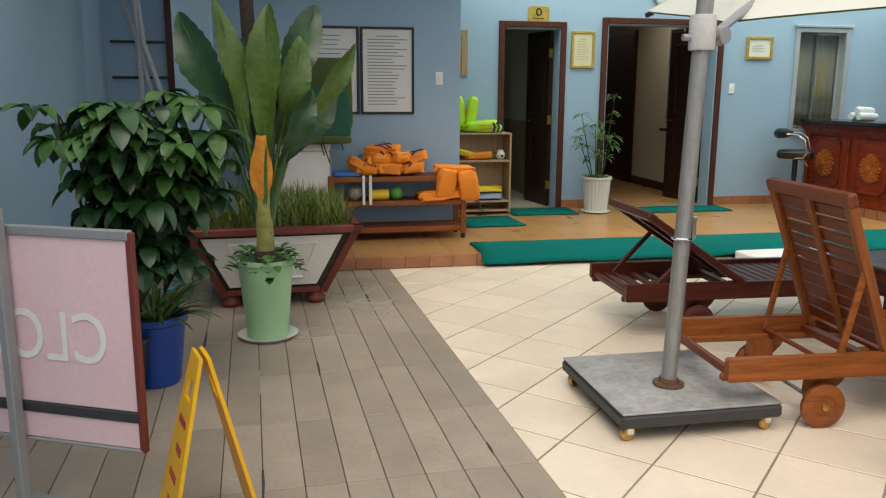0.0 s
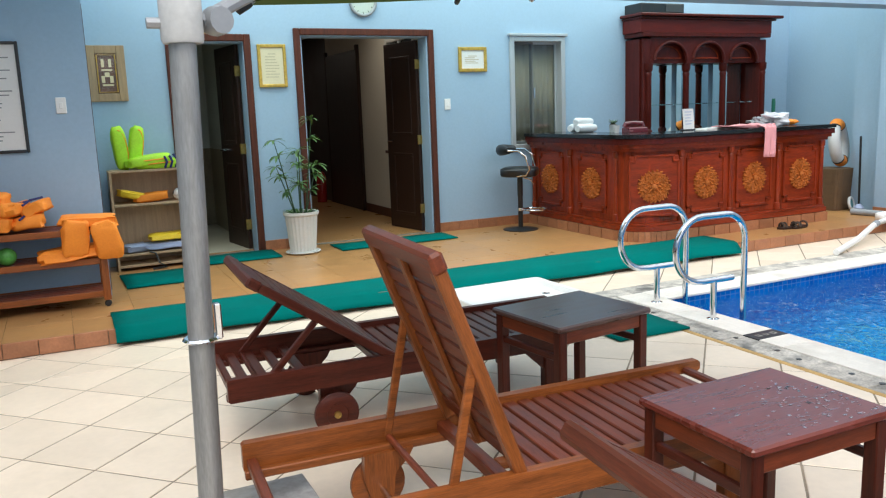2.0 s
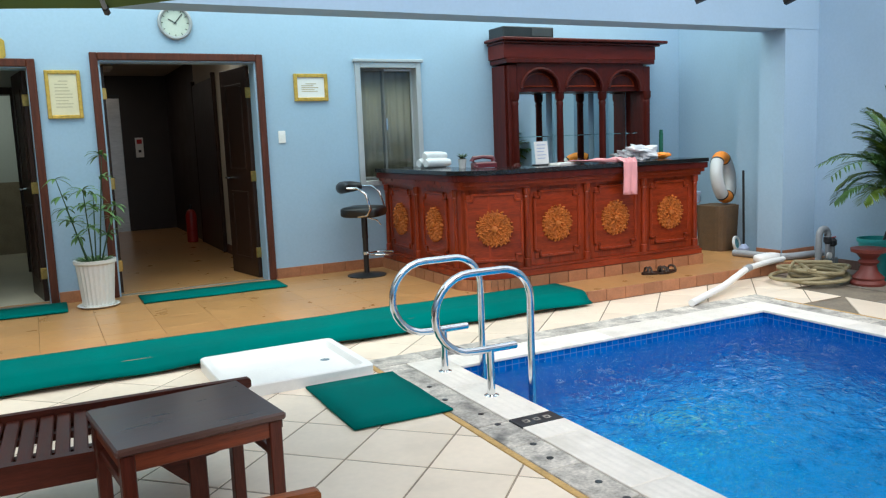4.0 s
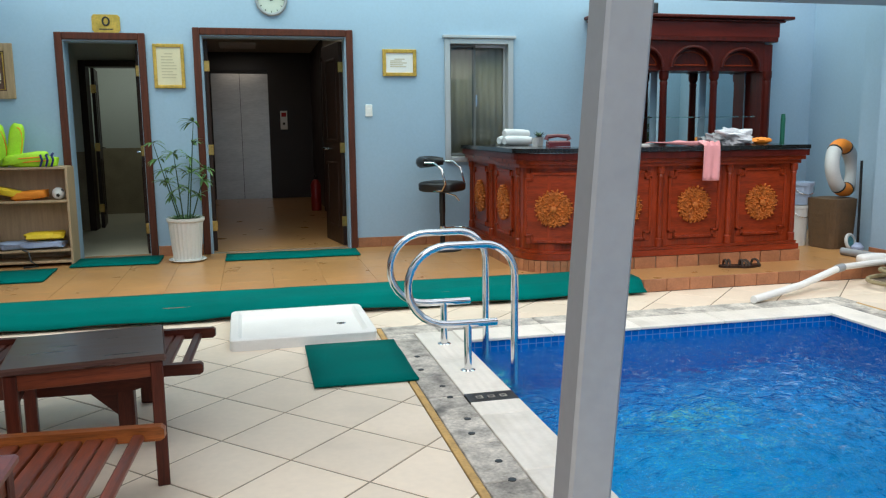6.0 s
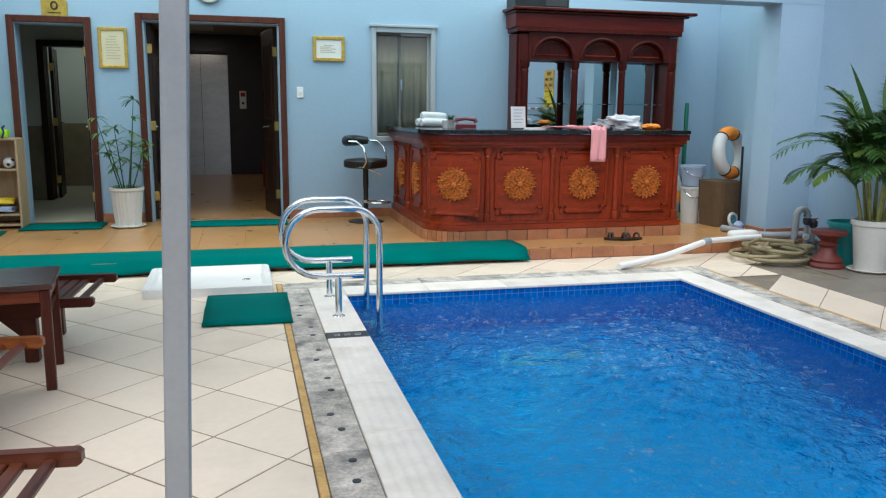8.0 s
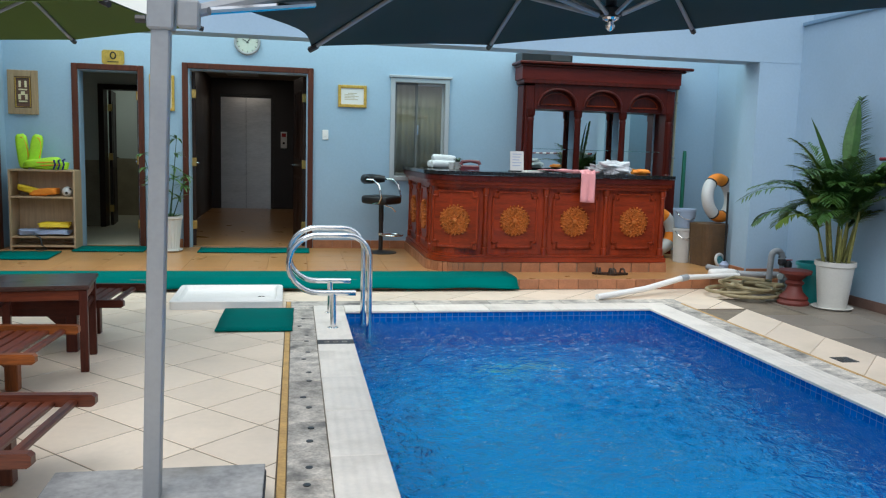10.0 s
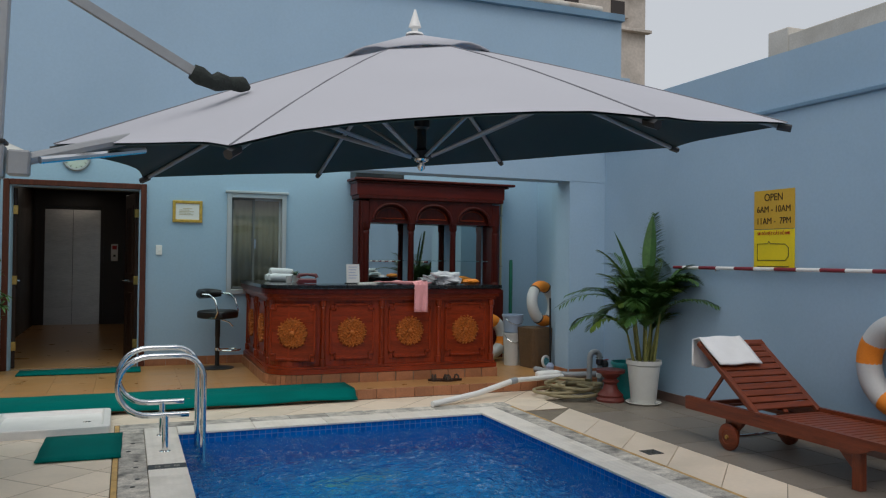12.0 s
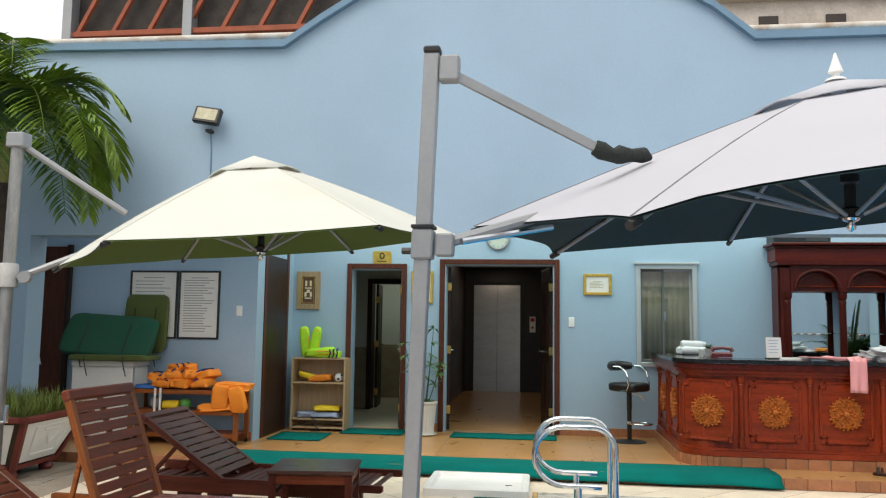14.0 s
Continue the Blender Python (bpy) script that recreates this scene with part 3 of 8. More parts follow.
# black doorway on the lobby side
d6 = tagged(new("door_6"), "black door on the lobby wall", "door", kind="structure")
part("leaf", B((5.575, 11.13, STEP), (5.617, 12.42, 2.24), 0.005), M["leafwood"], d6)
for ya, yb in ((11.07, 11.13), (12.42, 12.48)):
    part("frame", B((5.57, ya, STEP), (5.617, yb, 2.30), 0.005), M["leafwood"], d6)
w2 = tagged(new("window_2"), "pale framed sliding window in the cream lobby wall", "window", kind="structure")
PALEF = material("cream_painted_window_frame", (0.62, 0.60, 0.52), 0.5, var=0.06, bump=0.02)
for ya, yb, za, zb in ((9.20, 9.26, 0.95, 2.28), (10.02, 10.08, 0.95, 2.28), (9.26, 10.02, 2.22, 2.28), (9.26, 10.02, 0.95, 1.01), (9.61, 9.66, 1.01, 2.22)):
    part("window_frame", B((5.585, ya, za), (5.617, yb, zb), 0.004), PALEF, w2)
part("window_sill", B((5.55, 9.16, 0.91), (5.617, 10.12, 0.945), 0.004), M["doorwood"], w2, "dark wooden sill")
part("pane", B((5.604, 9.262, 1.012), (5.612, 9.608, 2.218)), material("dim_lobby_glass", (0.05, 0.06, 0.06), 0.08, var=0.1), w2)
part("pane", B((5.604, 9.662, 1.012), (5.612, 10.018, 2.218)), material("dim_lobby_glass", (0.05, 0.06, 0.06), 0.08, var=0.1), w2)

w1 = tagged(new("window_1"), "sliding window with a pale aluminium frame and drawn curtain", "window", kind="structure")
wf = material("pale_anodised_aluminium", (0.52, 0.54, 0.55), 0.4, metal=0.5, var=0.05, bump=0.02)
for a, b2 in (((6.48, WALL - 0.03, 0.94), (6.535, WALL + 0.12, 2.175)), ((7.145, WALL - 0.03, 0.94), (7.20, WALL + 0.12, 2.175)), ((6.535, WALL - 0.03, 2.12), (7.145, WALL + 0.12, 2.175)), ((6.535, WALL - 0.03, 0.94), (7.145, WALL + 0.12, 0.995))):
    part("window_frame", B(a, b2, 0.004), wf, w1)
part("lintel_board", B((6.46, WALL - 0.05, 2.175), (7.225, WALL - 0.003, 2.205), 0.004), wf, w1)
SASH = material("dull_grey_sash", (0.16, 0.165, 0.16), 0.5, metal=0.3, var=0.1, bump=0.02)
for xa, xb, yy, sm in ((6.54, 6.82, 0.06, SASH), (6.79, 7.145, 0.085, wf)):
    for a, b2 in (((xa, 1.0), (xa + 0.022, 2.12)), ((xb - 0.022, 1.0), (xb, 2.12)), ((xa + 0.022, 2.095), (xb - 0.022, 2.12)), ((xa + 0.022, 1.0), (xb - 0.022, 1.03))):
        part("sash", B((a[0], WALL + yy - 0.012, a[1]), (b2[0], WALL + yy + 0.012, b2[1]), 0.003), SASH if a[0] == 6.79 else sm, w1)
    pane = part("pane", B((xa + 0.022, WALL + yy - 0.003, 1.03), (xb - 0.022, WALL + yy + 0.003, 2.095)), glass("tinted_window_glass", (0.60, 0.62, 0.58), 0.0, 1.6), w1)
    pane.visible_shadow = False
part("latch", B((6.815, WALL + 0.035, 1.50), (6.835, WALL + 0.047, 1.62), 0.003), M["steel"], w1, "small steel latch")
bm = bmesh.new()
prev = None
for i in range(61):
    x = 6.50 + 0.69 * i / 60
    y = WALL + 0.135 + 0.012 * math.sin(i * 0.9)
    row = (bm.verts.new((x, y, 0.95)), bm.verts.new((x, y, 2.25)))
    if prev:
        bm.faces.new((prev[0], row[0], row[1], prev[1]))
    prev = row
ct = part("curtain", bm, material("beige_curtain_cloth", (0.52, 0.46, 0.37), 0.9, var=0.1, scale=3, fine=200, bump=0.1), None, smooth=True)
ct.modifiers.new("thick", "SOLIDIFY").thickness = 0.004
tagged(ct, "beige curtain drawn behind the window", "curtain")

lift = thing("lift_door", "closed stainless steel lift doors in a dark surround", "lift", (4.41, 15.0, STEP))
for xa, xb in ((-0.47, -0.004), (0.004, 0.47)):
    part("door_panel", B((xa, -0.02, 0), (xb, 0.03, 2.14)), M["brushed"], lift)
for xa, xb in ((-0.53, -0.475), (0.475, 0.53)):
    part("jamb", B((xa, -0.04, 0), (xb, 0.0, 2.2)), M["dark_wall"], lift)
part("header", B((-0.475, -0.04, 2.145), (0.475, 0.0, 2.2), 0.004), M["darkbase"], lift)
# unseen panel added to stop sky light leaking through the door gaps
part("shaft_backing", B((-0.49, 0.04, 0), (0.49, 0.075, 2.27)), M["dark_wall"], lift)
cp = thing("lift_call_panel", "steel lift call panel with a red display", "call panel", (5.13, 14.97, 1.45))
part("plate", B((-0.06, -0.02, -0.16), (0.06, 0.02, 0.16), 0.004), M["white_paint"], cp)
part("display", B((-0.04, -0.028, 0.06), (0.04, -0.021, 0.13), 0.003), material("red_display", (0.45, 0.02, 0.02), 0.4, var=0.1), cp)
part("button", B((-0.02, -0.028, -0.08), (0.02, -0.021, -0.04), 0.003), M["black"], cp)
fe = thing("fire_extinguisher", "red fire extinguisher standing by the lobby wall", "extinguisher", (5.46, 12.6, STEP - 0.004))
RED = material("red_enamel", (0.40, 0.02, 0.015), 0.3, var=0.1, scale=8, bump=0.02)
part("cylinder", lathe(bmesh.new(), [(0.07, 0), (0.075, 0.02), (0.075, 0.38), (0.05, 0.44), (0.025, 0.46)], sides=16), RED, fe, smooth=True)
part("valve", lathe(bmesh.new(), [(0.02, 0.462), (0.025, 0.5), (0.015, 0.53)], sides=10), M["black"], fe, smooth=True)

# ---- bar counter ----
def bar_line(o, n=10):
    pts = [(6.73 - o, WALL - 0.01), (6.73 - o, 7.06)]
    for i in range(1, n + 1):
        a = radians(180 + 90 * i / n)
        pts.append((7.03 + (0.30 + o) * math.cos(a), 7.06 + (0.30 + o) * math.sin(a)))
    pts.append((9.19 + min(o, 0.06), 6.76 - o))
    return pts


def bar_slab(o, z0, z1, deep=0.45):
    out = bar_line(o)
    inn = [(9.19 + min(o, 0.06), 6.76 + deep), (6.73 + deep, 6.76 + deep), (6.73 + deep, WALL - 0.01)]
    return prism(bmesh.new(), out + inn, z0, z1)


def bar_band(o0, o1, z0, z1):
    bm = bmesh.new()
    a, b2 = bar_line(o0), bar_line(o1)
    rows = [[bm.verts.new((*p, z)) for p, z in ((q0, z0), (q1, z0), (q1, z1), (q0, z1))] for q0, q1 in zip(a, b2)]
    for r0, r1 in zip(rows, rows[1:]):
        for k in range(4):
            bm.faces.new((r0[k], r0[(k + 1) % 4], r1[(k + 1) % 4], r1[k]))
    bm.faces.new(rows[0])
    bm.faces.new(list(reversed(rows[-1])))
    bmesh.ops.recalc_face_normals(bm, faces=bm.faces)
    return bm


bar = thing("bar_counter", "carved polished mahogany bar counter with a rounded corner", "bar counter", (0, 0, 0))
part("body", bar_slab(-0.02, 0.20, 1.04), M["mahogany"]["z"], bar)
part("plinth", bar_slab(0.035, STEP, 0.19), M["grout"], bar, "tiled plinth")
part("base_moulding", bar_band(-0.018, 0.03, 0.20, 0.25), M["mahogany"]["x"], bar)
part("base_moulding", bar_band(-0.018, 0.015, 0.252, 0.275), M["mahogany"]["x"], bar)
part("frieze_moulding", bar_band(-0.018, 0.02, 0.955, 0.985), M["mahogany"]["x"], bar)
part("cornice", bar_band(-0.018, 0.045, 0.987, 1.02), M["mahogany"]["x"], bar)
part("cornice", bar_band(-0.018, 0.07, 1.022, 1.075), M["deepmahogany"], bar)
top_ = thing("countertop", "polished black granite bar top", "countertop", (0, 0, 0))
part("stone_top", bar_slab(0.085, 1.08, 1.115, 0.42), M["granite"], top_)


def rosette():
    bm = bmesh.new()
    r_ = random.Random(11)
    lathe(bm, [(0.03, 0.006), (0.03, 0.03), (0.015, 0.038), (0.003, 0.039)], sides=10)

    def lump(rad, a, turn, ln, wd, hh):
        g = bmesh.ops.create_icosphere(bm, subdivisions=1, radius=1.0)
        m = Matrix.Rotation(a, 4, "Z") @ Matrix.Translation((rad, 0, 0.008)) @ Matrix.Rotation(turn, 4, "Z") @ Matrix.Diagonal((ln, wd, hh, 1))
        for v in g["verts"]:
            v.co = m @ v.co

    for k in range(8):
        lump(0.050, 2 * math.pi * k / 8, 0, 0.022, 0.012, 0.026)
    # scrolling stems, alternating in hand, with leaf buds between and round them
    for k in range(12):
        a = 2 * math.pi * k / 12
        hand = 1 if k % 2 else -1
        c = Vector((0.112 * math.cos(a), 0.112 * math.sin(a), 0))
        pts = []
        for i in range(11):
            f = i / 10
            q = a + math.pi + hand * f * 7.5
            rr = 0.046 * (1 - 0.8 * f)
            pts.append(c + Vector((rr * math.cos(q), rr * math.sin(q), 0.010 + 0.012 * f)))
        tube(bm, pts, [0.0075 - 0.003 * i / 10 for i in range(11)], 5)
        lump(0.112, a, 0, 0.010, 0.010, 0.028)
        lump(0.081, a + 0.26, 0.3 * hand, 0.018, 0.008, 0.022)
        lump(0.138, a + 0.26, 0.5 * hand, 0.020, 0.010, 0.024)
    lathe(bm, [(0.158, 0.0), (0.158, 0.006), (0.15, 0.009), (0.02, 0.010)], sides=28)
    for k in range(90):
        rr = 0.165 * math.sqrt(r_.uniform(0.12, 1.0))
        lump(rr, r_.uniform(0, 6.283), r_.uniform(-1.5, 1.5), r_.uniform(0.012, 0.020), r_.uniform(0.006, 0.010), r_.uniform(0.006, 0.015))
    for k in range(24):
        lump(0.163 + r_.uniform(-0.006, 0.010), 2 * math.pi * (k + 0.3) / 24, r_.uniform(-0.9, 0.9), r_.uniform(0.014, 0.022), r_.uniform(0.007, 0.011), r_.uniform(0.014, 0.024))
    return bm


def panel_frame(bm, w, h, notch=0.05, r=0.011):
    x, z = w / 2, h / 2
    pts = [(-x + notch, -z), (x - notch, -z), (x - notch, -z + notch), (x, -z + notch), (x, z - notch), (x - notch, z - notch), (x - notch, z), (-x + notch, z), (-x + notch, z - notch), (-x, z - notch), (-x, -z + notch), (-x + notch, -z + notch)]
    for i, p in enumerate(pts):
        q = pts[(i + 1) % len(pts)]
        xa, xb, za, zb = min(p[0], q[0]) - r, max(p[0], q[0]) + r, min(p[1], q[1]) - r, max(p[1], q[1]) + r
        box(bm, (xa, -0.02, za), (xb, 0.006, zb), 0.004)
    return bm


ros = None
spots = [((x, 6.78, 0.63), 0) for x in (7.56, 8.20, 8.85)] + [((6.75, y, 0.63), -90) for y in (7.50, 8.25)] + [((6.945, 6.80, 0.63), -26)]
for (x, y, z), turn in spots:
    base = pose(x, y, z, 0, 0, turn)
    w = 0.46 if turn != -28 else 0.34
    p = part("panel", B((-w / 2, -0.008, -0.30), (w / 2, 0.012, 0.28), 0.004), M["mahogany"]["x"], bar)
    p.matrix_world = base
    f = part("moulding", panel_frame(bmesh.new(), w, 0.56), M["mahogany"]["z"], bar)
    f.matrix_world = base
    rm = base @ pose(0, -0.008, -0.01, 90, 0, 0) @ Matrix.Diagonal((0.9, 0.9, 1, 1))
    if ros is None:
        ros = part("medallion", rosette(), M["carving"], bar, "gilded carved round rosette", smooth=True)
        ros.matrix_world = rm
    else:
        o = new("medallion", ros.data)
        o.parent, o.matrix_world = bar, rm
        o["label"] = "gilded carved round rosette"
col_prof = [(0.034, 0.275), (0.034, 0.34), (0.024, 0.35), (0.029, 0.37), (0.025, 0.60), (0.023, 0.86), (0.029, 0.875), (0.024, 0.885), (0.035, 0.90), (0.035, 0.952)]
for x, y in ((7.25, 6.775), (7.885, 6.775), (8.535, 6.775), (9.165, 6.775), (6.745, 7.88), (6.745, 8.58), (6.755, 7.12)):
    part("pilaster", lathe(bmesh.new(), col_prof, (x, y, 0), 14), M["mahogany"]["z"], bar, smooth=True)
# tiles on the bar plinth
line = bar_line(0.037)
for (xa, ya), (xb, yb) in zip(line, line[1:]):
    ln = math.hypot(xb - xa, yb - ya)
    n = max(1, round(ln / 0.2))
    for k in range(n):
        f0, f1 = (k + 0.03) / n, (k + 0.97) / n
        p0, p1 = Vector((xa + (xb - xa) * f0, ya + (yb - ya) * f0)), Vector((xa + (xb - xa) * f1, ya + (yb - ya) * f1))
        nrm = Vector(((yb - ya) / ln, -(xb - xa) / ln)) * 0.012
        nrm = -nrm if (p0 - nrm - Vector((7.9, 7.7))).length > (p0 + nrm - Vector((7.9, 7.7))).length else nrm
        bm = prism(bmesh.new(), [tuple(p0), tuple(p1), tuple(p1 + nrm), tuple(p0 + nrm)], STEP, 0.197)
        bmesh.ops.recalc_face_normals(bm, faces=bm.faces)
        part("tile", bm, M["terracotta"], bar)

# ---- back bar with mirrors ----
bb = thing("back_bar", "tall dark mahogany back bar with three arched mirrors", "cabinet", (0, 0, STEP))
DM = M["deepmahogany"]
Y0 = 8.33
part("base_cabinet", B((8.06, Y0 - 0.1, 0), (10.03, WALL - 0.01, 0.9), 0.006), DM, bb)
for x0, x1 in ((8.08, 8.19), (9.90, 10.01)):
    part("side_pilaster", B((x0, Y0, 0.9), (x1, WALL - 0.01, 2.03), 0.008), DM, bb)
part("side_board", B((8.06, Y0 + 0.05, 0.9), (8.078, WALL - 0.01, 2.03), 0.003), DM, bb)
for x in (8.77, 9.355):
    part("column", lathe(bmesh.new(), [(0.05, 0.9), (0.05, 0.98), (0.035, 1.0), (0.04, 1.03), (0.037, 1.60), (0.042, 1.63), (0.035, 1.65), (0.05, 1.68), (0.052, 1.75)], (x, Y0 + 0.06, 0), 16), DM, bb, smooth=True)
for x in (8.15, 9.95):
    part("half_column", lathe(bmesh.new(), [(0.05, 0.9), (0.05, 0.98), (0.035, 1.0), (0.04, 1.03), (0.037, 1.60), (0.042, 1.63), (0.035, 1.65), (0.05, 1.68), (0.052, 1.75)], (x, Y0 + 0.0, 0), 16), DM, bb, smooth=True)
# header with three arched recesses
bm = bmesh.new()
za, zb = 1.75, 2.05
xs = [8.19, 8.77, 9.355, 9.90]
for x0, x1 in zip(xs, xs[1:]):
    c, r = (x0 + x1) / 2, (x1 - x0) / 2 - 0.05
    pts = [(c - r * math.cos(math.pi * i / 16), za + 0.04 + 0.85 * r * math.sin(math.pi * i / 16)) for i in range(17)]
    polyf = [(x0, za), (c - r, za)] + pts + [(c + r, za), (x1, za), (x1, zb), (x0, zb)]
    f = [bm.verts.new((x, Y0 + 0.0, z)) for x, z in polyf]
    k = [bm.verts.new((x, Y0 + 0.05, z)) for x, z in polyf]
    for i in range(1, len(pts) + 3):
        bm.faces.new((f[i], f[i + 1], k[i + 1], k[i]))
    mid = len(pts) // 2
    topv = [bm.verts.new((c, Y0, zb)), bm.verts.new((c, Y0 + 0.05, zb))]
    left = f[1:2 + mid + 1]
    bm.faces.new([f[0]] + f[1:2 + mid + 1] + [topv[0], f[-1]])
    bm.faces.new(f[2 + mid:-1] + [topv[0]])
bmesh.ops.recalc_face_normals(bm, faces=bm.faces)
part("arcade", bm, DM, bb)
part("header_back", B((8.19, Y0 + 0.055, 1.755), (9.90, WALL - 0.01, 2.05)), DM, bb)
for x0, x1 in zip(xs, xs[1:]):
    c, r = (x0 + x1) / 2, (x1 - x0) / 2 - 0.05
    part("arch_moulding", tube(bmesh.new(), [(c - r * math.cos(math.pi * i / 16), Y0 - 0.006, za + 0.04 + 0.85 * r * math.sin(math.pi * i / 16)) for i in range(17)], 0.018, 8), DM, bb, smooth=True)
    bm = bmesh.new()
    rr = r - 0.05
    tube(bm, [(c - rr * math.cos(math.pi * i / 14), Y0 + 0.045, za + 0.06 + 0.72 * rr * math.sin(math.pi * i / 14)) for i in range(15)], 0.008, 6)
    tube(bm, [(c - rr, Y0 + 0.045, za + 0.06), (c + rr, Y0 + 0.045, za + 0.06)], 0.008, 6)
    part("arch_panel_bead", bm, M["mahogany"]["x"], bb, smooth=True)
part("frieze", B((8.04, Y0 - 0.035, 2.05), (10.05, WALL - 0.01, 2.10), 0.008), DM, bb)
part("frieze_board", B((8.02, Y0 - 0.02, 2.10), (10.07, WALL - 0.01, 2.25), 0.004), material("red_mahogany_board", (0.12, 0.013, 0.008), 0.35, var=0.3, scale=2.6, fine=22, bump=0.03, coat=0.08, spec=0.2, stretch=grain("x", 9)), bb)
part("cornice", B((8.00, Y0 - 0.05, 2.25), (10.12, WALL - 0.01, 2.275), 0.008), DM, bb)
part("cornice", B((7.97, Y0 - 0.09, 2.277), (10.20, WALL - 0.01, 2.31), 0.008), DM, bb)
mirror = bpy.data.materials.new("silvered_mirror")
mirror.use_nodes = True
b_ = mirror.node_tree.nodes["Principled BSDF"]
b_.inputs["Base Color"].default_value, b_.inputs["Metallic"].default_value, b_.inputs["Roughness"].default_value = (0.72, 0.79, 0.77, 1), 1.0, 0.015
for x0, x1 in zip(xs, xs[1:]):
    part("mirror", B((x0 + 0.04, WALL - 0.05, 0.905), (x1 - 0.04, WALL - 0.04, 1.752)), mirror, bb, "silvered mirror pane")
sg = part("glass_shelf", B((8.2, Y0 + 0.1, 1.27), (9.89, WALL - 0.06, 1.278)), glass("shelf_glass", (0.75, 0.9, 0.85)), bb, "thin glass shelf")
sg.visible_shadow = False
spk = thing("audio_box", "black audio box lying on the back bar", "speaker", (8.33, 8.42, STEP + 2.31))
part("case", B((-0.33, -0.14, 0), (0.30, 0.16, 0.11), 0.008), M["black"], spk)
part("grille", B((0.02, -0.147, 0.012), (0.27, -0.141, 0.098), 0.002), M["darkbase"], spk)
# tall pipe beside the back bar
pp = thing("conduit", "thin cream plastic conduit running up beside the back bar", "conduit", (10.16, 8.60, STEP))
part("pipe", tube(bmesh.new(), [(0, 0, 0), (0, 0, 1.9), (0.01, 0.0, 2.2)], 0.016, 10), material("yellowed_plastic", (0.52, 0.46, 0.30), 0.5, var=0.15, scale=6), pp, smooth=True)
for z in (0.5, 1.2, 1.9):
    part("clip", B((-0.024, -0.02, z), (0.024, 0.03, z + 0.02), 0.003), M["alu"], pp)

# ---- sun loungers ----
def lounger(name, label, at, turn, rise, wood, rear_slats, tail=0.0):
    L, W, HG, WX, LX = 1.88, 0.60, 0.73, 0.46, 1.56
    t = thing(name, label, "lounger", at, turn, "sun loungers")
    for s in (-1, 1):
        bm = prism(bmesh.new(), [(0, 0.243), (0.008, 0.235), (L - 0.31, 0.235), (L - 0.26, 0.243), (L - 0.215, 0.262), (L - 0.18, 0.282), (L - 0.15, 0.288), (L - 0.014, 0.288), (L, 0.298), (L, 0.326), (L - 0.012, 0.336), (0.008, 0.336), (0, 0.328)], s * W / 2 - 0.018, s * W / 2 + 0.018)
        for v in bm.verts:
            v.co = Vector((v.co.x, v.co.z, v.co.y))
        bmesh.ops.recalc_face_normals(bm, faces=bm.faces)
        part("side_rail", bm, wood["x"], t)
        bm = B((-0.0, s * (W / 2 - 0.045) - 0.015, 0.225), (LX - 0.13, s * (W / 2 - 0.045) + 0.015, 0.255), 0.004)
        part("support_rail", bm, wood["x"], t)
        part("leg", B((LX - 0.033, s * (W / 2 - 0.05) - 0.028, 0), (LX + 0.033, s * (W / 2 - 0.05) + 0.028, 0.30), 0.005), wood["z"], t)
        bm = prism(bmesh.new(), [(LX - 0.155, 0.235), (LX - 0.033, 0.12), (LX - 0.033, 0.235)], s * (W / 2 - 0.05) - 0.012, s * (W / 2 - 0.05) + 0.012)
        for v in bm.verts:
            v.co = Vector((v.co.x, v.co.z, v.co.y))
        bmesh.ops.recalc_face_normals(bm, faces=bm.faces)
        part("bracket", bm, wood["x"], t)
        bm = prism(bmesh.new(), [(WX - 0.06, 0.235), (WX - 0.065, 0.15), (WX - 0.04, 0.06), (WX + 0.04, 0.06), (WX + 0.05, 0.15), (WX + 0.10, 0.20), (WX + 0.12, 0.235)], s * (W / 2 - 0.055) - 0.018, s * (W / 2 - 0.055) + 0.018)
        for v in bm.verts:
            v.co = Vector((v.co.x, v.co.z, v.co.y))
        bmesh.ops.recalc_face_normals(bm, faces=bm.faces)
        part("wheel_bracket", bm, wood["z"], t)
        wm = pose(WX, s * (W / 2 - 0.012), 0.10, -90 * s, 0, 0)
        wl = part("wheel", lathe(bmesh.new(), [(0.084, -0.018), (0.092, -0.012), (0.092, 0.012), (0.084, 0.018), (0.05, 0.02), (0.048, 0.016), (0.02, 0.016)], sides=28, m=wm), wood["x"], t, "turned wooden wheel", smooth=True)
        part("wheel_rim", lathe(bmesh.new(), [(0.0925, -0.014), (0.10, -0.009), (0.10, 0.009), (0.0925, 0.014)], sides=28, m=wm), wood["x"], wl, "worn wooden rim", smooth=True)
        part("hub", lathe(bmesh.new(), [(0.018, 0.015), (0.016, 0.026), (0.004, 0.028)], sides=10, m=wm), M["brass"], wl, smooth=True)
    part("axle", tube(bmesh.new(), [(WX, -W / 2 + 0.01, 0.10), (WX, W / 2 - 0.01, 0.10)], 0.012, 8), M["steel"], t, smooth=True)
    part("end_bar", B((L - 0.185, -W / 2 + 0.018, 0.290), (L - 0.145, W / 2 - 0.018, 0.312), 0.005), wood["y"], t)
    part("handle_bar", B((L - 0.10, -W / 2 + 0.018, 0.292), (L - 0.062, W / 2 - 0.018, 0.318), 0.008), wood["y"], t)
    part("rear_bar", B((0.012, -W / 2 + 0.018, 0.25), (0.045, W / 2 - 0.018, 0.285), 0.005), wood["y"], t)
    part("cross_bar", B((HG - 0.04, -W / 2 + 0.018, 0.25), (HG + 0.01, W / 2 - 0.018, 0.29), 0.005), wood["y"], t)
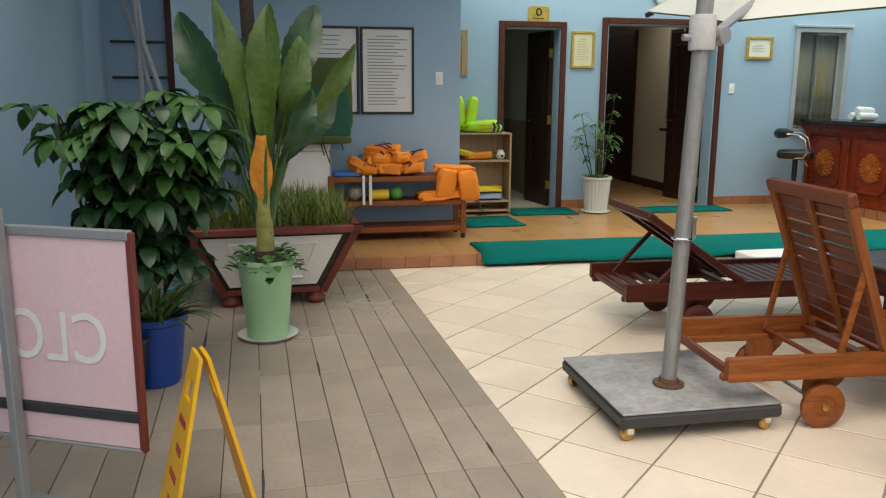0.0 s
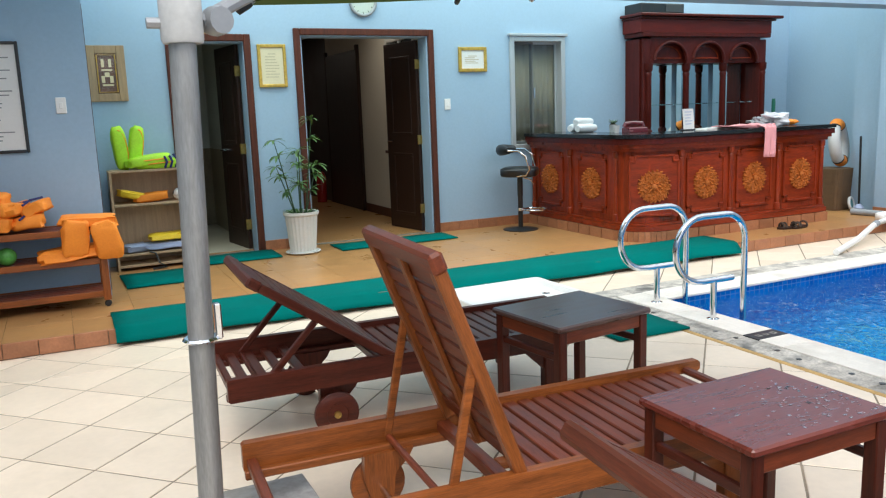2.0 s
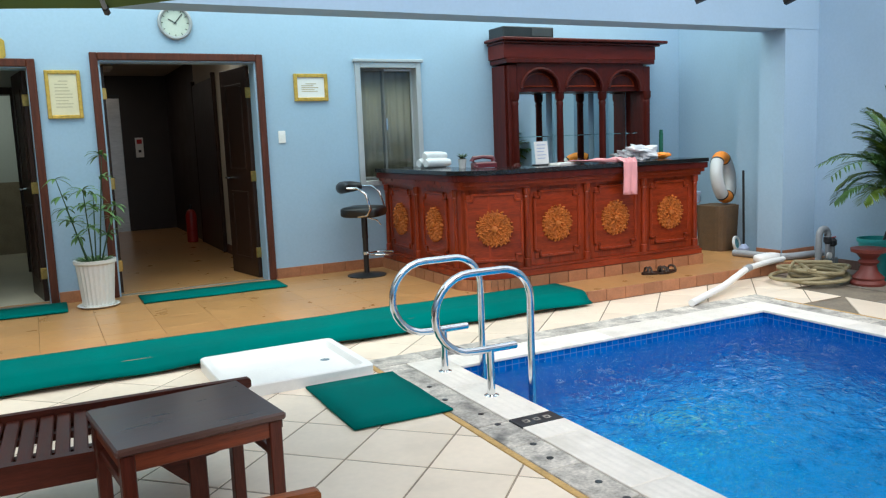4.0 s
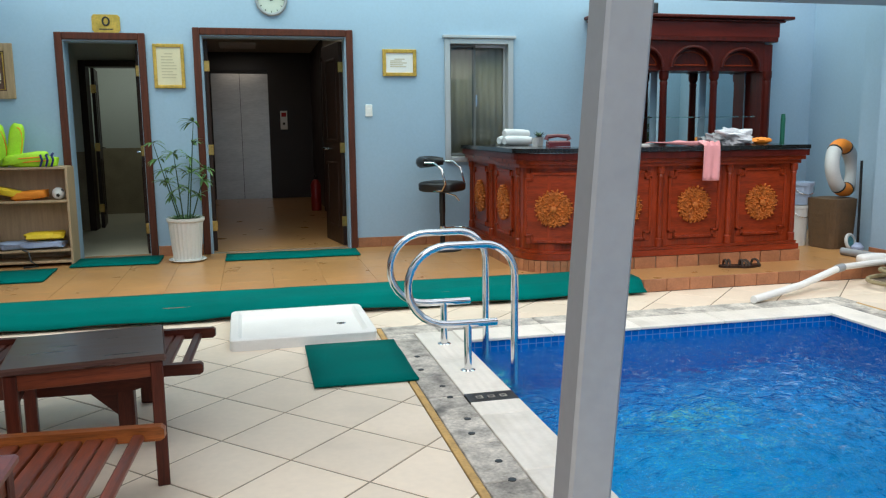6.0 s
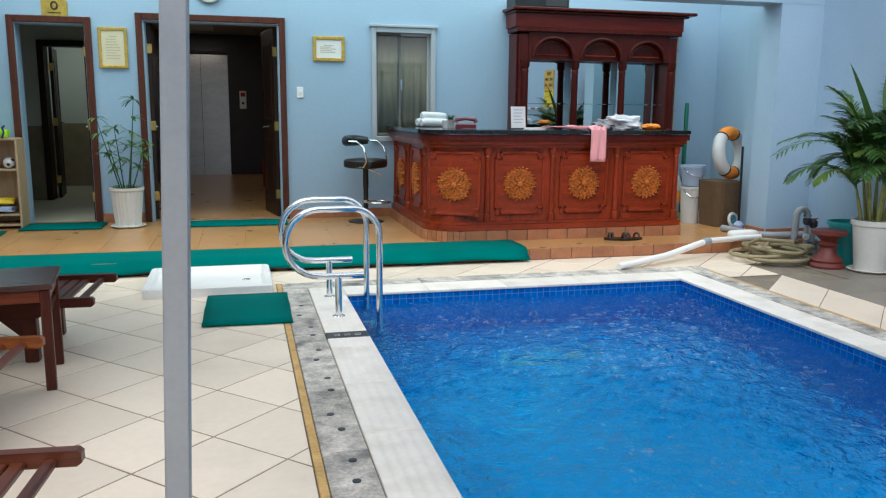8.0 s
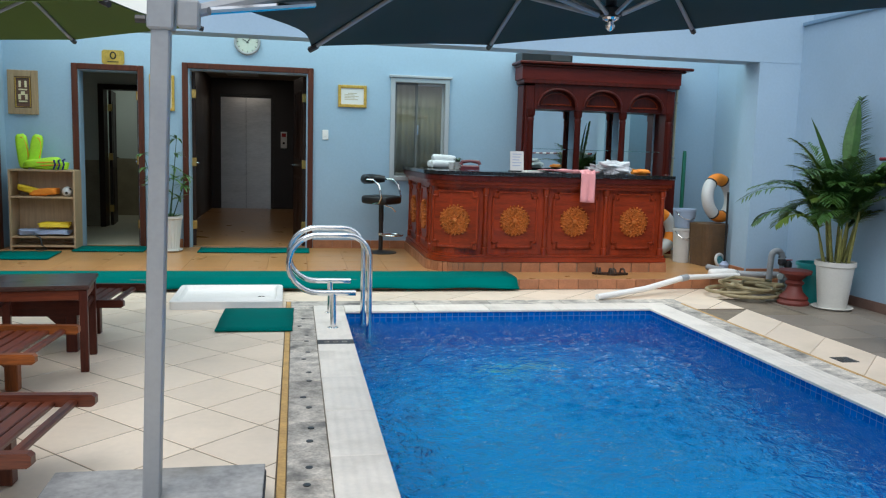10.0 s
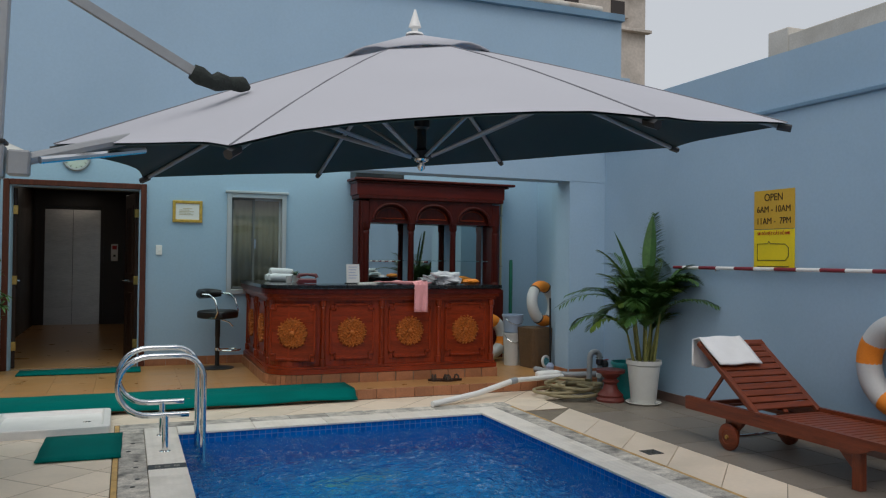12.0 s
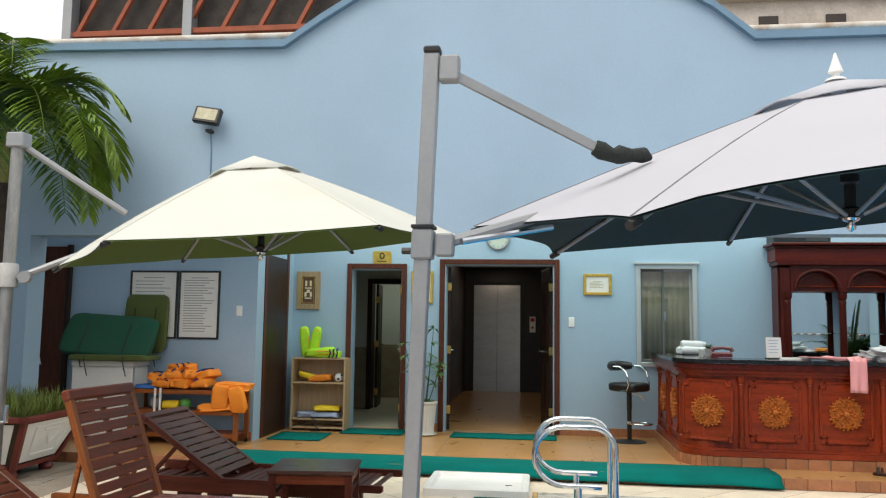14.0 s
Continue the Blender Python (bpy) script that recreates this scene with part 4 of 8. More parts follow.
    for s in (-0.11, 0.11):
        part("bearer", B((HG + 0.01, s - 0.02, 0.262), (L - 0.185, s + 0.02, 0.29), 0.003), wood["x"], t)
    x = HG + 0.04
    while x < L - 0.24:
        part("slat", B((x, -W / 2 + 0.02, 0.292), (x + 0.051, W / 2 - 0.02, 0.312), 0.004), wood["y"], t)
        x += 0.062
    for k in range(rear_slats):
        part("slat", B((0.07 + 0.085 * k, -W / 2 + 0.02, 0.258), (0.115 + 0.085 * k, W / 2 - 0.02, 0.278), 0.004), wood["y"], t)
    # backrest, hinged at the cross bar
    bl = 0.72
    back = new("backrest")
    back.parent = t
    back.matrix_local = pose(HG, 0, 0.315, 0, 0, 0) @ Matrix.Rotation(radians(rise), 4, "Y")
    hw = W / 2 - 0.012
    for y in (-hw, hw):
        part("stile", B((-bl, y - 0.022, -0.014), (0.02, y + 0.022, 0.026), 0.005), wood["x"], back)
    part("centre_stile", B((-bl, -0.02, -0.012), (0.0, 0.02, 0.006), 0.003), wood["x"], back)
    part("top_rail", B((-bl - 0.03, -hw - 0.03, -0.016), (-bl + 0.035, hw + 0.03, 0.030), 0.010), wood["y"], back)
    k = -bl + 0.045
    while k < -0.06:
        part("slat", B((k, -hw + 0.022, 0.007), (k + 0.055, hw - 0.022, 0.024), 0.003), wood["y"], back)
        k += 0.066
    # props from the backrest to the rails
    a = radians(rise)
    px, pz = HG - 0.40 * math.cos(a), 0.315 + 0.40 * math.sin(a)
    reach = 0.40
    dx = math.sqrt(max(0.01, reach ** 2 - (pz - 0.27) ** 2))
    for y in (-hw - 0.0, hw + 0.0):
        m = look((px, y, pz), (px - dx * 0.85, y, 0.27))
        part("prop", B((-0.010, -0.014, -math.hypot(dx * 0.85, pz - 0.27)), (0.010, 0.014, 0.02), 0.004, m), wood["x"], t)
    part("prop_bar", tube(bmesh.new(), [(px - dx * 0.85, -W / 2 + 0.03, 0.27), (px - dx * 0.85, W / 2 - 0.03, 0.27)], 0.012, 8), wood["y"], t, smooth=True)
    return t


lounger("sun_lounger", "dark stained wooden sun lounger, wet slats, backrest half raised", (2.455, 4.425, 0), -2.4, 34, M["darkwood"], 4)
lounger("sun_lounger", "honey brown wooden sun lounger with its backrest raised steeply", (2.345, 3.145, 0), -3.3, 69.5, {"x": M["teak"]["x"], "y": M["redwood"]["y"], "z": M["teak"]["z"]}, 0)
lounger("sun_lounger", "dark wooden sun lounger with its backrest half raised", (2.71, 1.95, 0), -4.5, 32, M["brownwood"], 3)
lounger("sun_lounger", "red-brown wooden sun lounger beside the blue wall", (9.825, 3.85, 0), -90, 36.5, M["redwood"], 0)


def side_table(at, sx, sy, h, topmat, label, turn=0.0):
    t = thing("side_table", label, "table", at, turn, "side tables")
    part("tabletop", B((-sx / 2, -sy / 2, h - 0.026), (sx / 2, sy / 2, h), 0.007), topmat, t)
    for s in (-1, 1):
        part("apron", B((-sx / 2 + 0.05, s * (sy / 2 - 0.03) - 0.01, h - 0.085), (sx / 2 - 0.05, s * (sy / 2 - 0.03) + 0.01, h - 0.027), 0.003), M["redwood"]["x"], t)
        part("apron", B((s * (sx / 2 - 0.03) - 0.01, -sy / 2 + 0.05, h - 0.085), (s * (sx / 2 - 0.03) + 0.01, sy / 2 - 0.05, h - 0.027), 0.003), M["redwood"]["y"], t)
        part("stretcher", B((s * (sx / 2 - 0.035) - 0.01, -sy / 2 + 0.05, h - 0.16), (s * (sx / 2 - 0.035) + 0.01, sy / 2 - 0.05, h - 0.13), 0.003), M["darkwood"]["y"], t)
        for r in (-1, 1):
            part("leg", B((s * (sx / 2 - 0.035) - 0.022, r * (sy / 2 - 0.035) - 0.022, 0), (s * (sx / 2 - 0.035) + 0.022, r * (sy / 2 - 0.035) + 0.022, h - 0.027), 0.004), M["darkwood"]["z"], t)
    return t


WETTOP = material("wet_reddish_tabletop", (0.16, 0.032, 0.020), 0.28, var=0.32, scale=2.2, fine=20, bump=0.03, coat=0.35, stretch=(1, 8, 8))
DRYTOP = material("dull_dark_tabletop", (0.095, 0.045, 0.034), 0.3, var=0.2, scale=3, fine=20, bump=0.03, coat=0.2, stretch=(1, 8, 8))
side_table((3.93, 3.81, 0), 0.54, 0.47, 0.50, DRYTOP, "small square dark wooden side table", 7)
tb = side_table((3.70, 2.50, 0), 0.55, 0.45, 0.52, WETTOP, "small reddish wooden side table wet with rain drops")
bm = bmesh.new()
rng = random.Random(5)
for _ in range(170):
    x, y = rng.uniform(-0.02, 0.26), rng.uniform(-0.2, 0.14)
    if rng.random() < 0.3:
        x = rng.uniform(-0.2, 0.26)
    r = rng.uniform(0.002, 0.007)
    g = bmesh.ops.create_icosphere(bm, subdivisions=1, radius=1)
    for v in g["verts"]:
        v.co = Vector((x + v.co.x * r * rng.uniform(0.9, 1.8), y + v.co.y * r, 0.5205 + max(0, v.co.z) * r * 0.35))
part("water_drops", bm, glass("water_drop", (0.95, 0.97, 1.0), 0.02, 1.33), tb, "beads of rain water", smooth=True)["kind"] = "stuff"

# ---- cantilever umbrellas ----
def umbrella_base(t, s=0.73, dy=0.0):
    h = s / 2
    part("base_slab", B((-h, dy - h, 0.066), (h, dy + h, 0.125), 0.012), M["darkbase"], t, "charcoal edge of the base")
    part("base_top", B((-h + 0.004, dy - h + 0.004, 0.126), (h - 0.004, dy + h - 0.004, 0.136), 0.003), M["concrete"], t)
    for sx in (-1, 1):
        for sy in (-1, 1):
            c = part("castor", lathe(bmesh.new(), [(0.032, -0.014), (0.037, -0.007), (0.037, 0.007), (0.032, 0.014)], sides=14, m=pose(sx * (h - 0.05), dy + sy * (h - 0.05), 0.037, 90, 0, 25)), M["brass"], t, "small yellow castor", smooth=True)
            part("fork", B((sx * (h - 0.05) - 0.02, dy + sy * (h - 0.05) - 0.02, 0.03), (sx * (h - 0.05) + 0.02, dy + sy * (h - 0.05) + 0.02, 0.067), 0.003), M["steel"], c)


def canopy(t, org, c, R, nrm, n, phase, peak, top_mat, low_mat, rib_mat, bent=None, raised=None):
    N = Vector((*nrm, 1)).normalized()
    U = (Vector((1, 0, 0)) - N * N.x).normalized()
    V = N.cross(U)
    c = Vector(c) - Vector(org)

    def P(r, a, h):
        return c + r * (U * math.cos(a) + V * math.sin(a)) + N * h

    bent = bent or [(0.0, 0.0)] * n
    raised = raised or {}

    def strained(r, a, h):
        """A point of the canvas, with each corner pulled out or lifted as its rib is bent."""
        k = ((a - phase) / (2 * math.pi / n)) % n
        i, u = int(k) % n, k - int(k)
        out = bent[i][0] * (1 - u) + bent[(i + 1) % n][0] * u
        up = bent[i][1] * (1 - u) + bent[(i + 1) % n][1] * u
        f = r / R
        up += raised.get(i, 0.0) * math.sin(math.pi * min(1, u)) ** 0.7 if 1e-4 < u < 0.9999 else 0
        return P(r + out * f * f, a, h + up * f * f)

    def height(f):
        return peak * (1 - f) * 0.945 + 0.022 * math.sin(math.pi * f)

    inner, seg, rad = 0.20, 8, 9
    for lay, (mat, off, nm, lb) in enumerate(((top_mat, 0.0, "canopy", "taut canvas canopy"), (low_mat, -0.008, "lining", "dark underside of the canvas"))):
        bm = bmesh.new()
        ring = {}
        for s in range(n * seg):
            a = phase + 2 * math.pi * s / (n * seg)
            u = (s % seg) / seg
            w = math.sin(math.pi * u)
            chord = math.cos(math.pi / n) / math.cos(math.pi / n - 2 * math.pi / n * u) if 0 < u < 1 else 1.0
            for i in range(rad + 1):
                f = inner + (1 - inner) * i / rad
                scallop = 1 - (0.075 if n == 8 else 0.05) * w * (i / rad) ** 3
                ring[s, i] = bm.verts.new(strained(R * f * chord * scallop, a, height(f) - 0.012 * w * f * (1.2 - f) * 2 + off))
        for s in range(n * seg):
            s2 = (s + 1) % (n * seg)
            for i in range(rad):
                q = (ring[s, i], ring[s, i + 1], ring[s2, i + 1], ring[s2, i])
                bm.faces.new(q if lay == 0 else tuple(reversed(q)))
        bmesh.ops.recalc_face_normals(bm, faces=bm.faces)
        if lay:
            for fc in bm.faces:
                fc.normal_flip()
        cv = part(nm, bm, mat, t, lb, smooth=True)
        if lay == 0:
            cvs = cv
            bm = bmesh.new()
            for k in range(n):
                a = phase + 2 * math.pi * k / n
                tube(bm, [strained(R * f, a + 1e-6, height(f) + 0.001) for f in (0.2, 0.4, 0.6, 0.8, 1.0)], 0.003, 5)
            part("seam", bm, M["seam"] if n == 8 else top_mat, cv, "stitched seams over the ribs", smooth=True)
    # vent cap above the opening
    bm = bmesh.new()
    tip = bm.verts.new(P(0, 0, height(0.06) + 0.045))
    prev = []
    for s in range(n * 4):
        a = phase + 2 * math.pi * s / (n * 4)
        u = (s % 4) / 4
        chord = math.cos(math.pi / n) / math.cos(math.pi / n - 2 * math.pi / n * u) if u else 1
        lift = 0.010 + 0.022 * math.sin(math.pi * u) * (1 if (s // 4) % 2 else 0.4)
        prev.append(bm.verts.new(P(R * 0.225 * chord, a, height(0.225) + lift)))
    for s in range(len(prev)):
        bm.faces.new((prev[s], prev[(s + 1) % len(prev)], tip))
    vent = part("vent_cap", bm, top_mat, t, "small raised vent cap", smooth=True)
    vent.modifiers.new("thick", "SOLIDIFY").thickness = 0.006
    # hub, ribs and struts
    hubp = P(0, 0, -0.02)
    hub = part("hub", lathe(bmesh.new(), [(0.025, -0.012), (0.042, -0.006), (0.045, 0.02), (0.022, 0.032), (0.022, 0.12), (0.035, 0.13), (0.035, 0.16)], tuple(hubp), 14), M["black"], t, "dark hub where the struts meet", smooth=True)
    part("pendant", lathe(bmesh.new(), [(0.004, -0.066), (0.016, -0.056), (0.019, -0.042), (0.012, -0.03), (0.030, -0.022), (0.034, -0.013)], tuple(hubp), 14), M["steel"], hub, "small chrome pendant knob", smooth=True)
    for k in range(n):
        a = phase + 2 * math.pi * k / n
        rib = part("rib", tube(bmesh.new(), [strained(R * f, a + 1e-6, height(f) - 0.022) for f in (0.06, 0.35, 0.7, 0.99)], 0.011, 6), rib_mat, t, "flat metal rib", smooth=True)
        part("strut", tube(bmesh.new(), [P(0.05, a, -0.02), strained(R * 0.52, a + 1e-6, height(0.52) - 0.03)], 0.009, 6), rib_mat, rib, smooth=True)
        part("rib_end", tube(bmesh.new(), [strained(R * 0.975, a + 1e-6, height(0.975) - 0.024), strained(R * 1.008, a + 1e-6, height(1.0) - 0.024)], 0.015, 6), M["black"], rib)
    return P, height


o2 = (4.890, 1.589, 0)
u2 = thing("cantilever_umbrella", "cantilever umbrella, pale grey canvas over a dark teal underside", "umbrella", o2)
umbrella_base(u2, dy=-0.12)


def on_post2(z):
    return Vector((0.0412 * z, -0.05 * z, z))


m = Matrix.Shear("XY", 4, (0.0412, -0.05))
part("post", B((-0.0272, -0.0262, 0.137), (0.0272, 0.0262, 2.36), 0.004, m), M["alu"], u2, "square grey post, leaning slightly")
part("post_cap", B((-0.030, -0.030, 2.361), (0.030, 0.030, 2.385), 0.006, m), M["black"], u2)
part("collar", B((-0.038, -0.038, 1.63), (0.038, 0.038, 1.735), 0.006, m), M["alu"], u2, "sliding collar")
part("collar_rim", B((-0.041, -0.041, 1.737), (0.041, 0.041, 1.75), 0.003, m), M["black"], u2)
part("knob", tube(bmesh.new(), [on_post2(1.66) + Vector((-0.045, 0, 0)), on_post2(1.66) + Vector((-0.075, 0, 0))], 0.012, 8), M["black"], u2)
C2, R2, N2 = (6.574, 2.009, 1.872), 1.501, (-0.093, -0.055)
P2, H2 = canopy(u2, o2, C2, R2, N2, 8, -0.692, 0.53, M["canvas_grey"], M["lining_dark"], M["alu"], [(0.01, 0.012), (0, -0.005), (-0.02, -0.004), (-0.017, -0.022), (0, -0.022), (-0.025, 0.065), (0.023, -0.03), (0.011, -0.007)], {5: 0.025, 6: 0.07, 7: 0.02})
toward = math.atan2(o2[1] - C2[1], o2[0] - C2[0])
a0 = on_post2(2.30)
e0 = Vector((5.588, 1.587, 2.029)) - Vector(o2)
e2 = Vector((5.772, 1.695, 2.042)) - Vector(o2)
part("arm_bracket", B((0.03, -0.03, 2.26), (0.10, 0.03, 2.35), 0.006, m), M["alu"], u2)
part("arm", tube(bmesh.new(), [a0 + Vector((0.05, 0, 0)), e0], 0.0215, 4), M["alu"], u2, "sloping grey arm")
d = (e0 - a0).normalized()
part("sleeve", tube(bmesh.new(), [e0 - d * 0.03, e0, e0 + d * 0.04, e0.lerp(e2, 0.35) - Vector((0, 0, 0.012)), e0.lerp(e2, 0.6) - Vector((0, 0, 0.012)), e0.lerp(e2, 0.85) - Vector((0, 0, 0.01)), e2 - Vector((0, 0, 0.02))], [0.028, 0.034, 0.025, 0.036, 0.024, 0.030, 0.010], 9), material("dark_gathered_cloth", (0.018, 0.024, 0.02), 0.9, var=0.4, scale=20, fine=90, bump=0.6), u2, "dark gathered fabric sleeve", smooth=True)
part("lower_arm", tube(bmesh.new(), [on_post2(1.68) + Vector((0.05, 0, 0)), P2(R2 * 0.72, toward, H2(0.72) - 0.06)], 0.020, 8), M["alu"], u2, "lower strut")
part("lower_arm_joint", B((0.045, -0.028, 1.64), (0.11, 0.028, 1.72), 0.006, m), M["alu"], u2)
part("arm_slider", tube(bmesh.new(), [on_post2(1.67) + Vector((0.14, -0.03, 0.02)), P2(R2 * 0.80, toward, H2(0.8) - 0.09)], 0.012, 8), M["steel"], u2)
part("finial", lathe(bmesh.new(), [(0.042, 0.0), (0.036, 0.010), (0.015, 0.016), (0.015, 0.030), (0.029, 0.036), (0.016, 0.075), (0.004, 0.115)], tuple(P2(0, 0, H2(0.06) + 0.038)), 12), M["white_paint"], u2, "white pointed finial", smooth=True)

u1 = thing("cantilever_umbrella", "cantilever umbrella, cream canvas over an olive green underside", "umbrella", (2.225, 3.18, 0))
umbrella_base(u1)
o1 = (2.225, 3.18, 0)
part("post", tube(bmesh.new(), [(-0.022, -0.080, 0.137), (0.032, -0.130, 2.50)], 0.0345, 20), M["galvanised"], u1, "round galvanised grey pole", smooth=True)
part("flange", lathe(bmesh.new(), [(0.07, 0.137), (0.07, 0.147), (0.045, 0.15), (0.042, 0.17)], (-0.022, -0.08, 0), 18), material("rusty_flange", (0.12, 0.06, 0.035), 0.8, var=0.5, scale=25, bump=0.3), u1, "rusty pole flange", smooth=True)
part("clamp", lathe(bmesh.new(), [(0.05, 1.59), (0.054, 1.60), (0.054, 1.72), (0.05, 1.73)], (0.013, -0.112, 0), 18), M["clamp_plastic"], u1, "pale plastic sliding clamp", smooth=True)
part("clamp_knob", tube(bmesh.new(), [(-0.035, -0.112, 1.64), (-0.072, -0.112, 1.64)], 0.014, 8), M["alu"], u1, smooth=True)
part("pole_ring", lathe(bmesh.new(), [(0.044, 0.80), (0.05, 0.806), (0.044, 0.812)], (-0.007, -0.094, 0), 18), M["steel"], u1, smooth=True)
part("cleat", B((0.032, -0.107, 0.80), (0.052, -0.077, 0.90), 0.004), M["steel"], u1)
C1, R1, N1 = (3.597, 3.564, 1.877), 1.283, (-0.086, -0.069)
P1, H1 = canopy(u1, o1, C1, R1, N1, 6, 0.285, 0.605, M["canvas_cream"], M["lining_green"], M["alu"], [(-0.019, -0.012), (-0.041, -0.005), (0.028, 0.025), (-0.053, -0.032), (0.031, 0.021), (0.055, 0.004)])
t1 = 0.285 + math.pi
e1 = P1(R1 * 0.62, t1, H1(0.62) + 0.03)
part("arm", tube(bmesh.new(), [(0.04, -0.12, 2.45), e1], 0.020, 8), M["alu"], u1, "sloping arm", smooth=True)
part("arm_head", B((-0.018, -0.175, 2.42), (0.095, -0.085, 2.51), 0.008), M["alu"], u1)
part("lower_arm", tube(bmesh.new(), [(0.06, -0.10, 1.645), P1(R1 * 0.80, t1, H1(0.80) - 0.075), P1(R1 * 0.40, t1, H1(0.40) - 0.05)], 0.020, 8), M["alu"], u1, "lower strut", smooth=True)
part("arm_joint", lathe(bmesh.new(), [(0.035, -0.03), (0.04, 0), (0.035, 0.03)], sides=12, m=pose(0.105, -0.09, 1.65, 90, 0, 20)), M["alu"], u1, smooth=True)

# ---- pool ladder ----
lad = thing("pool_ladder", "stainless steel pool ladder with looped handrails", "ladder", (5.62, 4.94, 0))
for y in (-0.272, 0.272):
    pts = [(0.17, y, 0.262), (-0.08, y, 0.262)] + arc((-0.10, y, 0.472), 0.21, 270, 90, 14)[1:] + [(0.08, y, 0.682)] + arc((0.10, y, 0.512), 0.17, 90, 0, 10) + [(0.27, y, 0.2), (0.27, y, -0.55)]
    part("handrail", tube(bmesh.new(), pts, 0.0205, 14), M["steel"], lad, smooth=True)
    part("support_post", tube(bmesh.new(), [(0.01, y, 0.0), (0.01, y, 0.262)], 0.021, 14), M["steel"], lad, smooth=True)
    part("flange", lathe(bmesh.new(), [(0.04, 0.001), (0.04, 0.008), (0.024, 0.014)], (0.01, y, 0), 16), M["steel"], lad, smooth=True)
for z in (-0.30, -0.52):
    part("tread", B((0.25, -0.25, z - 0.012), (0.32, 0.25, z + 0.012), 0.006), M["steel"], lad)

# ---- mats ----
def mat_(name, label, x0, y0, x1, y1, z, turn=0.0, wavy=0.004, drape=False):
    bm = bmesh.new()
    cx, cy = (x0 + x1) / 2, (y0 + y1) / 2
    nx, ny = max(3, int((x1 - x0) / 0.12)), max(3, int((y1 - y0) / (0.04 if drape else 0.12)))
    g = [[bm.verts.new((x0 - cx + (x1 - x0) * i / nx + 0.006 * noise.noise((i * 0.5 + cx, j * 0.5, 2)), y0 - cy + (y1 - y0) * j / ny + 0.008 * noise.noise((i * 0.35, j * 0.5 + cy, 5)), 0.012 + wavy * (0.6 + noise.noise((i * 0.45 + cx * 3, j * 0.7 + cy, 1))))) for j in range(ny + 1)] for i in range(nx + 1)]
    if drape:
        for i, row in enumerate(g):
            for v in row:
                over = 6.262 - (v.co.y + cy)
                if over > 0:
                    v.co.z -= min(0.085, over * 1.05) * (0.92 + 0.08 * math.sin(i * 0.9))
    for i in range(nx):
        for j in range(ny):
            bm.faces.new((g[i][j], g[i + 1][j], g[i + 1][j + 1], g[i][j + 1]))
    ob = part(name, bm, M["rug"], None, smooth=True)
    ob.modifiers.new("thick", "SOLIDIFY").thickness = 0.011
    ob.matrix_world = pose(cx, cy, z, 0, 0, turn)
    return tagged(ob, label, "mat", "green mats")


mat_("runner_mat", "long teal green woven runner along the terrace edge", 2.12, 6.16, 7.46, 6.68, STEP + 0.002, 0.0, 0.004, True)
mat_("door_mat", "teal green mat at the double door", 4.28, 8.12, 5.52, 8.52, STEP + 0.002)
mat_("door_mat", "teal green mat at the washroom door", 2.95, 8.16, 3.70, 8.60, STEP + 0.002)
mat_("door_mat", "teal green mat before the toy shelf", 2.28, 7.50, 2.88, 8.10, STEP + 0.002, 2)
mat_("pool_mat", "small teal green mat at the pool edge", 4.81, 4.57, 5.345, 5.36, 0.002, -0.5, 0.006)
tray = thing("shower_tray", "white acrylic shower tray used as a foot bath", "tray", (4.815, 5.785, 0), 0.5)
bm = bmesh.new()
rows = []
for (ax, ay, z) in ((0.44, 0.395, 0.0), (0.44, 0.395, 0.062), (0.434, 0.389, 0.069), (0.39, 0.35, 0.069), (0.37, 0.33, 0.035), (0.02, 0.02, 0.028)):
    ring = []
    for k in range(32):
        a = 2 * math.pi * k / 32
        c_, s_ = math.cos(a), math.sin(a)
        e = 0.09
        ring.append(bm.verts.new((ax * math.copysign(abs(c_) ** e, c_), ay * math.copysign(abs(s_) ** e, s_), z)))
    rows.append(ring)
for a, b2 in zip(rows, rows[1:]):
    for k in range(32):
        bm.faces.new((a[k], a[(k + 1) % 32], b2[(k + 1) % 32], b2[k]))
bm.faces.new(rows[-1])
bm.faces.new(list(reversed(rows[0])))
part("basin", bm, M["white_paint"], tray, smooth=True)
part("drain", lathe(bmesh.new(), [(0.03, 0.0295), (0.03, 0.034), (0.02, 0.036)], (0.26, 0.0, 0), 14), M["steel"], tray, smooth=True)

# ---- small helpers for soft and leafy things ----
def blade(bm, base, head, length, width, droop=0.4, fold=0.25, n=7, tip=0.0, twist=0.0, wave=0.0):
    """A leaf blade from base, setting off along head and bending downward."""
    p, d = Vector(base), Vector(head).normalized()
    side = d.cross(Vector((0, 0, 1)))
    side = side.normalized() if side.length > 1e-3 else Vector((1, 0, 0))
    side = Matrix.Rotation(twist, 3, d) @ side
    prev = None
    for i in range(n + 1):
        f = i / n
        w = width * (math.sin(math.pi * min(1, 0.08 + 0.92 * f ** 0.8)) ** 0.75 if f < 1 else tip)
        up = side.cross(d).normalized()
        wv = wave * math.sin(f * 9.0 + length * 7)
        row = [bm.verts.new(p + side * w / 2 + up * (fold * w / 2 + wv)), bm.verts.new(p), bm.verts.new(p - side * w / 2 + up * (fold * w / 2 - wv))]
        if prev:
            for k in range(2):
                bm.faces.new((prev[k], prev[k + 1], row[k + 1], row[k]))
        prev = row
        p = p + d * length / n
        d = (d + Vector((0, 0, -droop / n))).normalized()
        side = (side - d * side.dot(d)).normalized()
    return p


